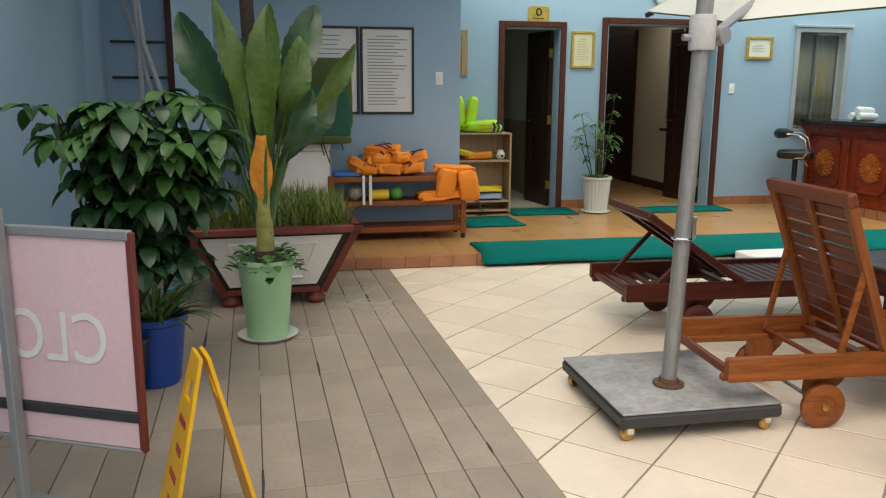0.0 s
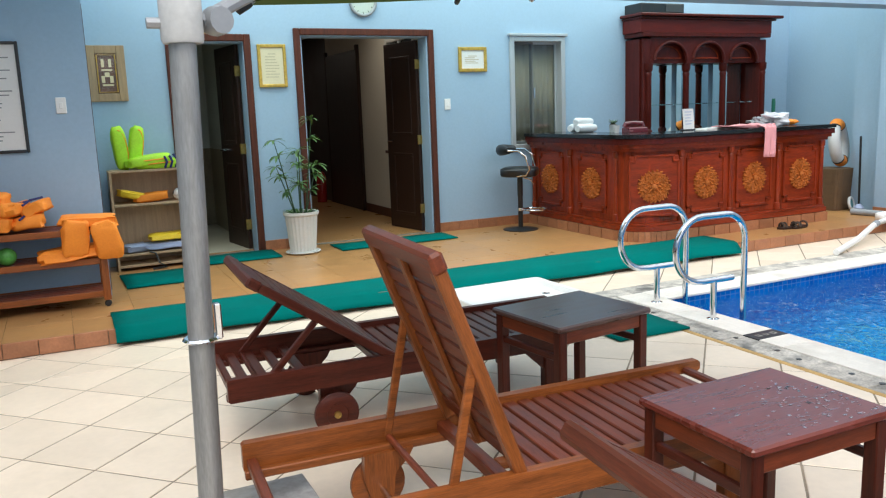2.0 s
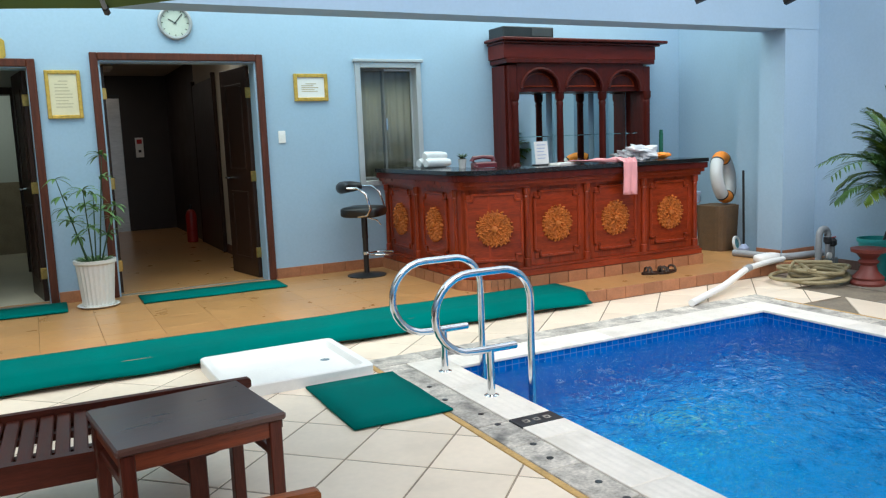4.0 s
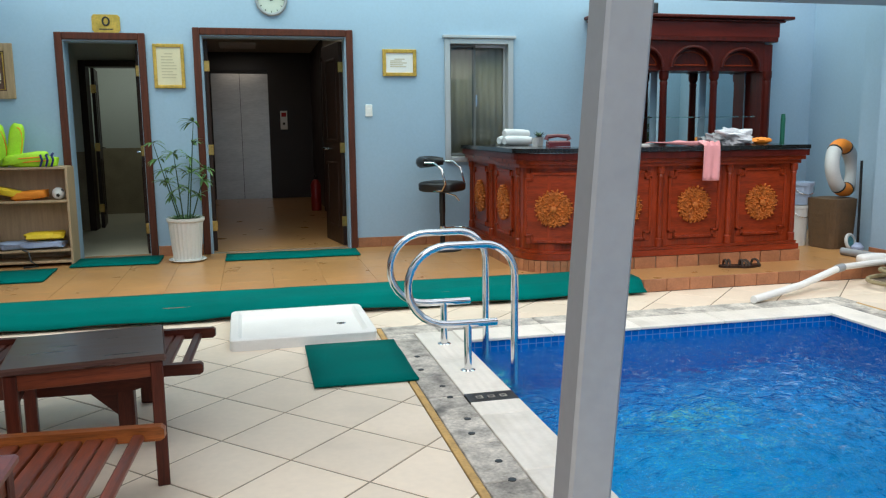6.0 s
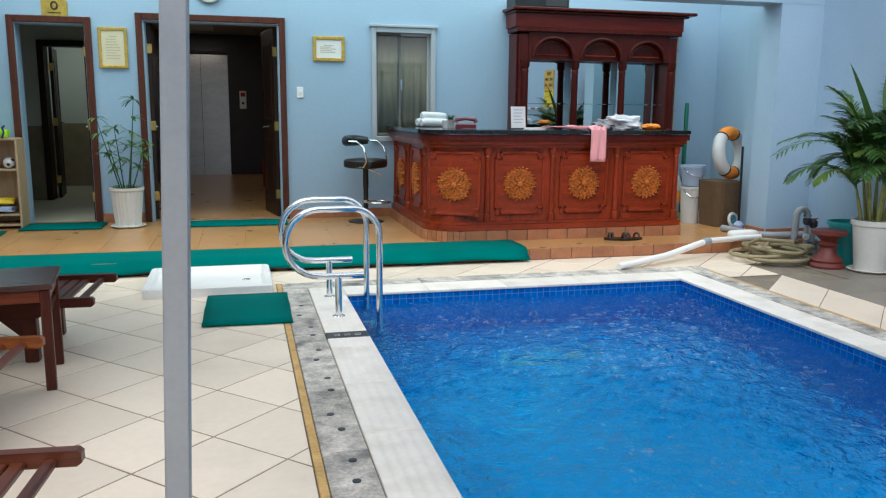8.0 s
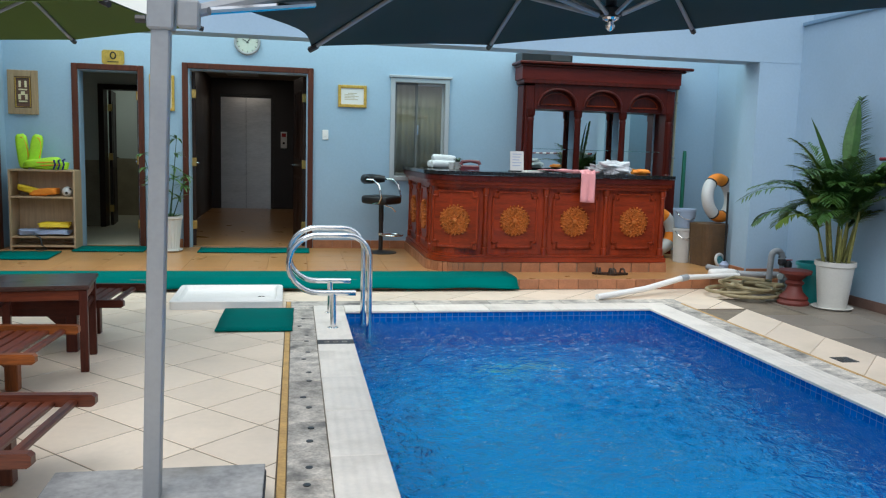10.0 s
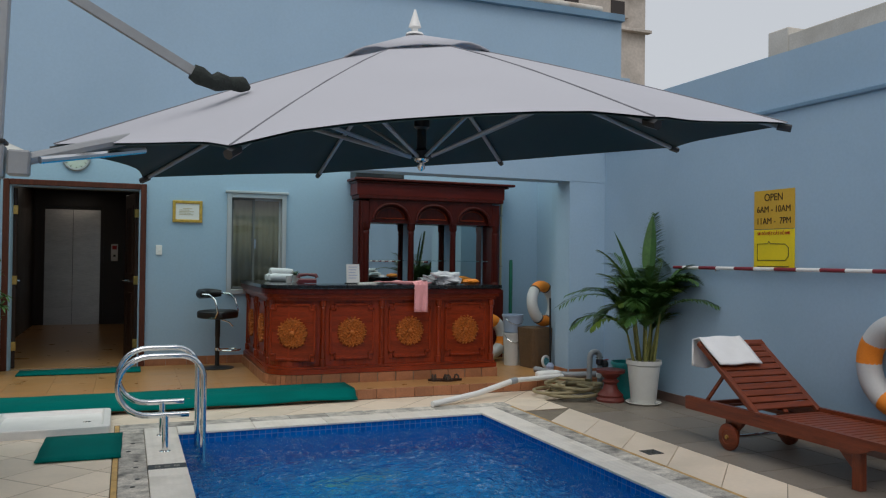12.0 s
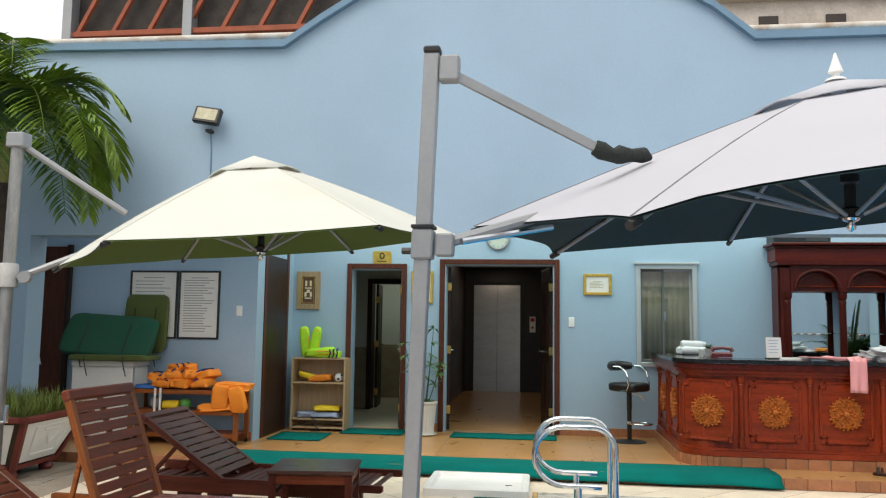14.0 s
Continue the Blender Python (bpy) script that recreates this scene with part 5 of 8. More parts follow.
def broad_leaf(bm, base, tip, width, face, bow=0.06, fold=0.18, n=30):
    """A wide pointed leaf from base to tip, its upper side turned to face, pleated along its side veins."""
    a, b_ = Vector(base), Vector(tip)
    d = (b_ - a).normalized()
    side = d.cross(Vector(face)).normalized()
    up = side.cross(d)
    prev = None
    for i in range(n + 1):
        f = i / n
        c = a.lerp(b_, f) - up * bow * (2 * f - 1) ** 2 + up * bow * 0.3
        w = width * 0.5 * min(1.0, 0.10 + 1.7 * f) * max(0.0, 1 - max(0.0, (f - 0.48) / 0.52) ** 1.9) ** 0.75 + 0.003
        pleat = (0.0035 if i % 2 else -0.0035) * min(1, w * 14)
        rip = 0.012 * math.sin(f * 13 + width * 40)
        row = []
        for k in (-1, -0.55, 0, 0.55, 1):
            ragged = w * (1 + (0.05 * math.sin(i * 2.3 + width * 90) if abs(k) == 1 else 0))
            row.append(bm.verts.new(c + side * ragged * k + d * abs(k) * w * 0.35 + up * (fold * w * abs(k) ** 1.5 + rip * abs(k) * (1 if k > 0 else -1) + pleat * abs(k))))
        if prev:
            for k in range(4):
                bm.faces.new((prev[k], prev[k + 1], row[k + 1], row[k]))
        prev = row


def frond(bm, base, head, length, droop, leaflets, leaf_len, leaf_w, rng, stem_r=0.006):
    """A feather-leaf: an arching stalk with two rows of narrow leaflets."""
    p, d = Vector(base), Vector(head).normalized()
    pts, dirs = [p.copy()], [d.copy()]
    for i in range(leaflets):
        p = p + d * length / leaflets
        d = (d + Vector((0, 0, -droop / leaflets))).normalized()
        pts.append(p.copy())
        dirs.append(d.copy())
    tube(bm, pts[::2] if len(pts) > 6 else pts, [stem_r * (1 - 0.8 * i / len(pts[::2])) for i in range(len(pts[::2]))] if len(pts) > 6 else stem_r, 5)
    for i in range(2, len(pts)):
        f = i / len(pts)
        ll = leaf_len * math.sin(math.pi * (0.12 + 0.82 * f)) ** 0.7
        for s in (-1, 1):
            side = dirs[i].cross(Vector((0, 0, 1)))
            side = side.normalized() if side.length > 1e-3 else Vector((1, 0, 0))
            h = side * s + dirs[i] * (0.55 + 0.5 * f) + Vector((0, 0, 0.25 - 0.2 * f)) + Vector((rng.uniform(-0.12, 0.12), rng.uniform(-0.12, 0.12), rng.uniform(-0.12, 0.12)))
            blade(bm, pts[i], h, ll * rng.uniform(0.85, 1.1), leaf_w, droop=0.7, fold=0.3, n=3)


def pot(t, prof, mat, soil_r, soil_z, sides=28, label=""):
    ob = part("pot", lathe(bmesh.new(), prof, sides=sides), mat, t, label, smooth=True)
    part("soil", lathe(bmesh.new(), [(soil_r, soil_z - 0.02), (soil_r, soil_z), (soil_r * 0.5, soil_z + 0.012)], sides=16), M["soil"], t)
    return ob


def text_mesh(words, size, mat, parent, m, name="lettering", squeeze=1.0, mirror=False):
    cu = bpy.data.curves.new(name, "FONT")
    cu.body, cu.size, cu.align_x, cu.align_y, cu.extrude = words, size, "CENTER", "CENTER", 0.001
    ob = new(name, cu)
    bpy.context.view_layer.update()
    me = bpy.data.meshes.new_from_object(ob.evaluated_get(bpy.context.evaluated_depsgraph_get()))
    bpy.data.objects.remove(ob)
    for v in me.vertices:
        v.co.x *= -squeeze if mirror else squeeze
    me.materials.clear()
    me.materials.append(mat)
    o = new(name, me)
    o.parent = parent
    o.matrix_world = m
    return o


def puff(bm, c, s, turn=0.0, tilt=0.0, lean=0.0, sub=3, lump=0.12, seed=0.0, power=0.55):
    """A soft cushion-like lump."""
    g = bmesh.ops.create_cube(bm, size=2.0)
    bmesh.ops.subdivide_edges(bm, edges=list({e for v in g["verts"] for e in v.link_edges}), cuts=sub, use_grid_fill=True)
    vs = [v for v in bm.verts if v.tag is False]
    m = Matrix.Translation(c) @ Euler((lean, tilt, turn)).to_matrix().to_4x4()
    for v in vs:
        q = v.co.normalized()
        p = Vector([math.copysign(abs(k) ** power, k) for k in q])
        k = 1 + lump * noise.noise(p * 2.2 + Vector((seed, seed * 1.7, 0)))
        v.co = m @ Vector((p.x * s[0] * k, p.y * s[1] * k, p.z * s[2] * k))
        v.tag = True


NAVY = material("navy_webbing", (0.015, 0.02, 0.12), 0.8, var=0.15, scale=20, bump=0.1)
ORANGE = material("orange_nylon", (1.0, 0.27, 0.02), 0.65, var=0.12, scale=6, fine=80, bump=0.15)
LIME = material("lime_nylon", (0.42, 0.75, 0.02), 0.55, var=0.15, scale=6, fine=80, bump=0.15)
YELLOW = material("yellow_foam", (0.80, 0.55, 0.02), 0.6, var=0.1, scale=6, bump=0.08)
SKYB = material("blue_foam", (0.05, 0.18, 0.55), 0.6, var=0.1, scale=6, bump=0.08)
PALEB = material("pale_blue_foam", (0.35, 0.42, 0.60), 0.6, var=0.1, scale=6, bump=0.08)
BALLG = material("green_ball_rubber", (0.08, 0.30, 0.05), 0.5, var=0.3, scale=14, bump=0.05)
WHITE = M["white_paint"]
CLOTH = material("white_towelling", (0.80, 0.80, 0.80), 0.95, var=0.05, scale=10, fine=250, bump=0.4)
PINK = material("pink_towelling", (0.75, 0.33, 0.34), 0.95, var=0.08, scale=10, fine=250, bump=0.4)
GOLD = material("gilt_frame", (0.62, 0.40, 0.08), 0.35, metal=0.6, var=0.2, scale=20, bump=0.15)
PAPER = material("aged_paper", (0.70, 0.62, 0.42), 0.8, var=0.05, scale=6, bump=0.02)
PAPERW = material("white_paper", (0.76, 0.75, 0.72), 0.7, var=0.03, scale=3, bump=0.02)
FAINT = material("faint_brown_print", (0.50, 0.43, 0.29), 0.8, var=0.1)
INK = material("grey_print", (0.25, 0.25, 0.25), 0.8, var=0.1)
BLACKF = M["black"]

# ---- on the walls ----
def framed(name, label, category, x0, z0, x1, z1, y, fw, fmat, pmat, bars=0, depth=0.025, glossy=False, ink=None):
    t = thing(name, label, category, ((x0 + x1) / 2, y, (z0 + z1) / 2))
    w, h = (x1 - x0) / 2, (z1 - z0) / 2
    part("backing", B((-w + fw, -depth * 0.55, -h + fw), (w - fw, -0.001, h - fw)), pmat, t)
    for a, b2 in (((-w, -h), (-w + fw, h)), ((w - fw, -h), (w, h)), ((-w + fw, h - fw), (w - fw, h)), ((-w + fw, -h), (w - fw, -h + fw))):
        part("frame", B((a[0], -depth, a[1]), (b2[0], -0.001, b2[1]), 0.004), fmat, t)
    if bars:
        r = random.Random(int(x0 * 100))
        bm = bmesh.new()
        for i in range(bars):
            z = h - fw - 0.06 - (2 * h - 2 * fw - 0.10) * i / bars
            ln = (w - fw - 0.04) * (0.55 if i == 0 else r.uniform(0.6, 1.0))
            xa = -ln if i == 0 else -(w - fw - 0.04)
            box(bm, (xa, -depth * 0.55 - 0.0015, z - 0.004), (xa + 2 * ln, -depth * 0.55 - 0.0003, z + 0.004))
        part("small_print", bm, ink or INK, t, "rows of small print")
    if glossy:
        g_ = part("glazing", B((-w + fw, -depth * 0.8, -h + fw), (w - fw, -depth * 0.7, h - fw)), glass("frame_glass", (1, 1, 1), 0.0, 1.35), t, "sheet of glass")
        g_.visible_shadow = False
    return t


nb = framed("notice_board", "black-framed glazed notice board with a printed page", "notice board", 1.245, 1.21, 1.735, 1.985, BOARD, 0.022, BLACKF, PAPERW, 22)
nb = framed("notice_board", "black-framed glazed notice board half hidden by mattresses", "notice board", 0.655, 1.21, 1.232, 1.985, BOARD, 0.022, BLACKF, PAPERW, 16)
framed("certificate", "small gilt-framed certificate on the blue wall", "picture", 5.85, 1.80, 6.19, 2.06, WALL, 0.035, GOLD, PAPERW, 5, ink=FAINT)
framed("certificate", "tall gilt-framed yellowed certificate on the blue wall", "picture", 3.71, 1.68, 3.985, 2.083, WALL, 0.03, GOLD, PAPER, 9, ink=FAINT)
pc = framed("framed_picture", "pale brown wooden framed relief picture behind glass", "picture", 2.215, 1.585, 2.53, 2.07, WALL, 0.07, material("light_brown_wood", (0.36, 0.25, 0.14), 0.5, var=0.25, scale=3, fine=30, bump=0.06, stretch=grain("z")), material("dark_red_mount", (0.13, 0.06, 0.04), 0.5, var=0.3, scale=20), glossy=True)
part("inner_bead", tube(bmesh.new(), [(-0.075, -0.02, -0.16), (0.075, -0.02, -0.16), (0.075, -0.02, 0.16), (-0.075, -0.02, 0.16)], 0.006, 6, closed=True), GOLD, pc, "thin gilt bead")
for sx, sz, w_, h_ in ((-0.03, 0.09, 0.012, 0.035), (0.03, 0.09, 0.012, 0.035), (0, 0.03, 0.045, 0.008), (0, -0.01, 0.02, 0.02), (-0.035, -0.05, 0.014, 0.03), (0.035, -0.05, 0.014, 0.03), (0, -0.10, 0.045, 0.008)):
    part("ornament", B((sx - w_, -0.0185, sz - h_), (sx + w_, -0.0142, sz + h_), 0.003), PAPER, pc)
pq = thing("door_plaque", "gold door plaque with a dark oval emblem", "sign", (3.325, WALL, 2.255))
part("plate", prism(bmesh.new(), [(-0.12, -0.06), (-0.10, -0.08), (0.10, -0.08), (0.12, -0.06), (0.12, 0.06), (0.10, 0.08), (-0.10, 0.08), (-0.12, 0.06)], 0.001, 0.012), GOLD, pq).matrix_local = pose(0, 0, 0, 90, 0, 0)
part("emblem", tube(bmesh.new(), [(0.028 * math.cos(a / 12 * 6.283), -0.014, 0.02 + 0.036 * math.sin(a / 12 * 6.283)) for a in range(12)], 0.008, 6, closed=True), BLACKF, pq)
part("print_line", B((-0.06, -0.0135, -0.055), (0.06, -0.0125, -0.045)), BLACKF, pq)
ck = thing("wall_clock", "round wall clock with a grey rim and pale face", "clock", (4.80, WALL, 2.50))
part("rim", tube(bmesh.new(), [(0.135 * math.cos(a / 32 * 6.2832), -0.02, 0.135 * math.sin(a / 32 * 6.2832)) for a in range(32)], 0.016, 8, closed=True), M["alu"], ck, smooth=True)
part("face", lathe(bmesh.new(), [(0.13, 0.001), (0.13, 0.012)], sides=32, m=pose(0, 0, 0, 90, 0, 0)), material("pale_green_dial", (0.50, 0.55, 0.48), 0.5, var=0.05), ck)
for a, ln in ((300, 0.065), (40, 0.10)):
    part("hand", B((-0.004, -0.017, -0.015), (0.004, -0.015, ln), 0, Matrix.Rotation(radians(a), 4, "Y")), BLACKF, ck)
for k in range(12):
    part("hour_mark", B((-0.003, -0.0145, 0.10), (0.003, -0.0125, 0.118), 0, Matrix.Rotation(math.pi * k / 6, 4, "Y")), BLACKF, ck)
for x, y, z, lb in ((5.705, WALL, 1.466, "white light switch by the double door"), (1.968, BOARD, 1.535, "cream light switch on the blue wall")):
    t = thing("light_switch", lb, "switch", (x, y, z))
    part("plate", B((-0.035, -0.012, -0.058), (0.035, -0.001, 0.058), 0.004), WHITE, t)
    part("rocker", B((-0.012, -0.018, -0.022), (0.012, -0.0125, 0.022), 0.002), WHITE, t)
fl = thing("floodlight", "black square floodlight on the upper wall", "floodlight", (1.965, FACADE, 3.46))
FT = Matrix.Rotation(radians(9), 4, "Y") @ Matrix.Rotation(radians(-14), 4, "X")
part("housing", B((-0.14, -0.16, -0.085), (0.14, -0.09, 0.095), 0.012, FT), BLACKF, fl)
part("lens", B((-0.11, -0.166, -0.055), (0.11, -0.1605, 0.07), 0.002, FT), material("lamp_reflector", (0.45, 0.42, 0.28), 0.3, var=0.2, scale=20), fl, "pale reflector behind glass")
part("bracket", B((-0.03, -0.09, -0.12), (0.03, -0.001, -0.09), 0.004), BLACKF, fl)
part("cable", tube(bmesh.new(), [(0.0, -0.02, -0.12), (0.01, -0.008, -0.3), (0.012, -0.008, -1.16)], 0.006, 6), M["cap"], fl)

RW = RIGHT
TEXTM = Matrix(((0, 0, -1, 0), (-1, 0, 0, 0), (0, 1, 0, 0), (0, 0, 0, 1)))


def on_east(y, z, off=0.012):
    return Matrix.Translation((RW - off, y, z)) @ TEXTM


sg_ = thing("opening_hours_sign", "gold sign with opening hours in dark letters", "sign", (RW, 3.86, 1.85))
part("plate", B((-0.01, -0.225, -0.165), (-0.001, 0.225, 0.165), 0.002), material("ochre_gold_plate", (0.60, 0.36, 0.03), 0.45, var=0.06, scale=3, bump=0.02), sg_)
for words, dz, sz in (("OPEN", 0.10, 0.088), ("6AM - 10AM", 0.0, 0.078), ("11AM -  7PM", -0.10, 0.078)):
    text_mesh(words, sz, M["leafwood"], sg_, on_east(3.86, 1.85 + dz), squeeze=0.92)
s2 = thing("pool_plan_sign", "yellow sign with a pool cross-section drawing", "sign", (RW, 3.86, 1.51))
part("plate", B((-0.01, -0.225, -0.17), (-0.001, 0.225, 0.17), 0.002), material("bright_yellow_plate", (0.78, 0.60, 0.01), 0.45, var=0.05, scale=3, bump=0.02), s2)
text_mesh("SƠ ĐỒ MẶT CẮT HỒ BƠI", 0.036, RED, s2, on_east(3.86, 1.645), squeeze=0.9)
part("plan_line", tube(bmesh.new(), [(-0.012, y, z) for y, z in ((0.18, -0.09), (-0.13, -0.09), (-0.165, -0.055), (-0.165, 0.015), (-0.13, 0.045), (0.03, 0.05), (0.05, 0.07), (0.07, 0.05), (0.18, 0.05))], 0.003, 5, closed=True), BLACKF, s2)
part("print_line", B((-0.0125, -0.17, -0.145), (-0.0105, 0.18, -0.139)), BLACKF, s2)
sp = thing("striped_pole", "red and white striped rescue pole on wall hooks", "pole", (RW - 0.045, 5.12, 1.345))
REDP = material("dark_red_paint", (0.22, 0.02, 0.03), 0.4, var=0.1)
yy = 0.0
k = 0
while yy > -5.5:
    ln = 0.14 if k == 0 else 0.235
    part("band", tube(bmesh.new(), [(0, yy, 0), (0, yy - ln, 0)], 0.016, 10), WHITE if k % 2 else REDP, sp, "white band" if k % 2 else "dark red band", smooth=True)
    yy -= ln
    k += 1
for yy in (-0.6, -2.6, -4.6):
    part("hook", B((-0.005, yy - 0.01, -0.03), (0.044, yy + 0.01, -0.017), 0.003), M["steel"], sp)


VINYL = material("white_vinyl", (0.58, 0.58, 0.57), 0.5, var=0.05)
QUARTERS = [(q * 45 + 22.5 - (16 if q % 2 else 29), q * 45 + 22.5 + (16 if q % 2 else 29), q % 2) for q in range(8)]


def lifebuoy(name, label, m, R=0.29, r=0.085, sections=QUARTERS, cords=False):
    t = new(name)
    t.matrix_world = m
    tagged(t, label, "lifebuoy", "lifebuoys")

    def on_ring(a, k=1.0):
        return (R * k * math.cos(radians(a)), R * k * math.sin(radians(a)), 0)

    for a0, a1, orange in sections:
        n = max(4, int((a1 - a0) / 7))
        pts = [on_ring(a0 + (a1 - a0) * i / n) for i in range(n + 1)]
        sec = part("band" if orange else "ring_section", tube(bmesh.new(), pts, r * (1.01 if orange else 1.0), 16), ORANGE if orange else VINYL, t, "orange band" if orange else "", smooth=True)
        if cords:
            part("cord", tube(bmesh.new(), [on_ring(a0 - 2.5), on_ring(a0 + 2.5)], r * 1.05, 16), BLACKF, sec, "dark binding cord", smooth=True)
    return t


lifebuoy("lifebuoy", "white and orange lifebuoy hung on the blue wall", pose(RW - 0.09, 2.57, 0.69, 0, 90, 0) @ Matrix.Rotation(radians(38), 4, "Z"))

# ---- bar top and stool ----
CT = 1.1152
t = thing("rolled_towels", "pile of white rolled hand towels on the bar", "towel", (7.02, 8.05, CT), 20)
for i, (x, y, z) in enumerate(((0, -0.05, 0.045), (0, 0.06, 0.045), (0, 0.0, 0.11))):
    part("towel", tube(bmesh.new(), [(-0.16 + 0.02 * i, y, z), (-0.1, y, z + 0.004), (0.1, y, z - 0.003), (0.17, y, z)], [0.035, 0.046, 0.046, 0.034], 12), CLOTH, t, smooth=True)
t = thing("small_potted_plant", "tiny succulent in a pale cup on the bar", "plant", (7.13, 7.66, CT))
pot(t, [(0.032, 0), (0.04, 0.075), (0.044, 0.08), (0.036, 0.08)], material("pale_cup", (0.55, 0.56, 0.54), 0.5, var=0.08), 0.035, 0.078, 16)
bm = bmesh.new()
rng = random.Random(8)
for i in range(14):
    a = i * 2.4
    blade(bm, (0.01 * math.cos(a), 0.01 * math.sin(a), 0.08), (math.cos(a), math.sin(a), rng.uniform(0.5, 1.6)), 0.07, 0.018, 0.3, n=3)
part("leaves", bm, M["leaf_dark"], t)
t = thing("telephone", "dark red desk telephone on the bar", "telephone", (7.22, 7.42, CT), -15)
PH = material("maroon_plastic", (0.13, 0.012, 0.02), 0.3, var=0.08, coat=0.3)
part("body", prism(bmesh.new(), [(-0.10, -0.09), (0.10, -0.09), (0.10, 0.09), (-0.10, 0.09)], 0, 0.05, 0.012), PH, t)
part("handset", tube(bmesh.new(), [(-0.10, 0.03, 0.055), (-0.09, 0.03, 0.085), (0, 0.03, 0.095), (0.09, 0.03, 0.085), (0.10, 0.03, 0.055)], [0.026, 0.022, 0.016, 0.022, 0.026], 8), PH, t, smooth=True)
part("cord", tube(bmesh.new(), [(-0.10 + 0.008 * math.cos(i * 1.3), -0.04 - i * 0.004, 0.012 + 0.008 * math.sin(i * 1.3)) for i in range(40)], 0.003, 4), PH, t)
t = thing("tumbler", "small clear cup on the bar", "cup", (7.02, 7.46, CT))
part("cup", lathe(bmesh.new(), [(0.025, 0), (0.034, 0.075), (0.031, 0.075), (0.023, 0.006)], sides=16), material("frosted_plastic", (0.6, 0.6, 0.58), 0.3, var=0.05), t, smooth=True)
t = thing("menu_stand", "clear acrylic menu stand with a white card", "sign", (7.66, 7.12, CT), 4)
part("card", B((-0.075, -0.004, 0.012), (0.075, 0.0, 0.215), 0, Matrix.Rotation(radians(-6), 4, "X")), PAPERW, t, "white card with faint print")
part("foot", B((-0.08, -0.05, 0), (0.08, 0.05, 0.012), 0.003), BLACKF, t)
bm = bmesh.new()
for i in range(5):
    box(bm, (-0.05, -0.0062, 0.18 - i * 0.03), (0.05 - 0.012 * (i % 3), -0.0045, 0.187 - i * 0.03), 0, Matrix.Rotation(radians(-6), 4, "X"))
part("small_print", bm, PALEB, t)
t = thing("paper_stack", "small stack of white papers on the bar", "papers", (7.83, 7.02, CT), 5)
for i in range(3):
    part("sheet", B((-0.13 + 0.01 * i, -0.08, 0.006 * i), (0.12 + 0.006 * i, 0.08, 0.006 * i + 0.005)), PAPERW, t)
# pink towel: a heap on the top and a tail over the edge
t = thing("pink_towel", "pink towel thrown on the bar, hanging over its edge", "towel", (8.16, 6.86, CT))
bm = bmesh.new()
nx, ny = 18, 26
g = []
for i in range(nx + 1):
    row = []
    for j in range(ny + 1):
        u, v = i / nx, j / ny
        y = 0.16 - 0.52 * v
        x = -0.30 + 0.62 * u if v < 0.50 else 0.06 + 0.15 * u - (v - 0.5) * 0.05
        blend = min(1, max(0, (v - 0.35) / 0.15))
        x = (-0.30 + 0.62 * u) * (1 - blend) + (0.05 + 0.15 * u) * blend
        z = 0.022 + 0.022 * noise.noise((u * 6, v * 5, 1.0)) + 0.012 * math.sin(u * 17 + v * 5)
        over = -(y + 0.195)
        if over > 0:
            z = 0.012 - over * 1.8 - 0.02 * u * over
            y = -0.200 - 0.012 * math.sin(u * 12 + v * 4) * min(1, over * 6)
        row.append(bm.verts.new((x, y, max(z, 0.004) if over <= 0 else z)))
    g.append(row)
for i in range(nx):
    for j in range(ny):
        bm.faces.new((g[i][j], g[i + 1][j], g[i + 1][j + 1], g[i][j + 1]))
ob = part("cloth", bm, PINK, t, smooth=True)
ob.modifiers.new("thick", "SOLIDIFY").thickness = 0.006
t = thing("plastic_bag", "crumpled white and grey plastic bags on the bar", "bag", (8.66, 7.0, CT))
for i, (c, s, mt) in enumerate((((0.05, 0, 0.065), (0.16, 0.09, 0.065), material("white_plastic_film", (0.66, 0.67, 0.69), 0.35, var=0.06, bump=0.2, scale=14)), ((-0.12, 0.03, 0.05), (0.12, 0.07, 0.05), material("grey_plastic_film", (0.30, 0.32, 0.33), 0.3, var=0.15, bump=0.2, scale=14)))):
    bm = bmesh.new()
    puff(bm, c, s, sub=7, lump=0.75, seed=3.1 + i, power=0.8)
    part("bag", bm, mt, t)
t = thing("orange_cap", "orange swimming cap on the bar", "cap", (9.07, 7.12, CT))
bm = bmesh.new()
puff(bm, (0, 0, 0.03), (0.09, 0.08, 0.03), sub=4, lump=0.3, power=0.9)
part("cap", bm, ORANGE, t, smooth=True)
t = thing("bottle", "green capped bottle standing behind the bar", "bottle", (10.20, 8.36, STEP))
part("body", lathe(bmesh.new(), [(0.025, 0), (0.025, 1.25), (0.02, 1.3)], sides=12), material("green_tube", (0.02, 0.16, 0.10), 0.3, var=0.1), t, smooth=True)

st = thing("bar_stool", "black bar stool with chrome arms and a round foot", "stool", (6.35, 8.25, STEP), -41)
part("base", lathe(bmesh.new(), [(0.19, 0), (0.19, 0.008), (0.06, 0.022), (0.03, 0.03)], sides=28), M["black"], st, smooth=True)
part("column", lathe(bmesh.new(), [(0.026, 0.03), (0.026, 0.36), (0.03, 0.37), (0.03, 0.58)], sides=14), M["black"], st, smooth=True)
part("column_ring", lathe(bmesh.new(), [(0.036, 0.205), (0.036, 0.235)], sides=14), M["steel"], st, smooth=True)
part("footrest", tube(bmesh.new(), [(0.03, 0, 0.22)] + [(0.03 + 0.13 * (1 - math.cos(a)), 0.13 * math.sin(a), 0.22) for a in (0.9, 1.6, 2.3, 3.14, 3.9, 4.6, 5.3)] + [(0.03, -0.01, 0.22)], 0.009, 8), M["steel"], st, smooth=True)
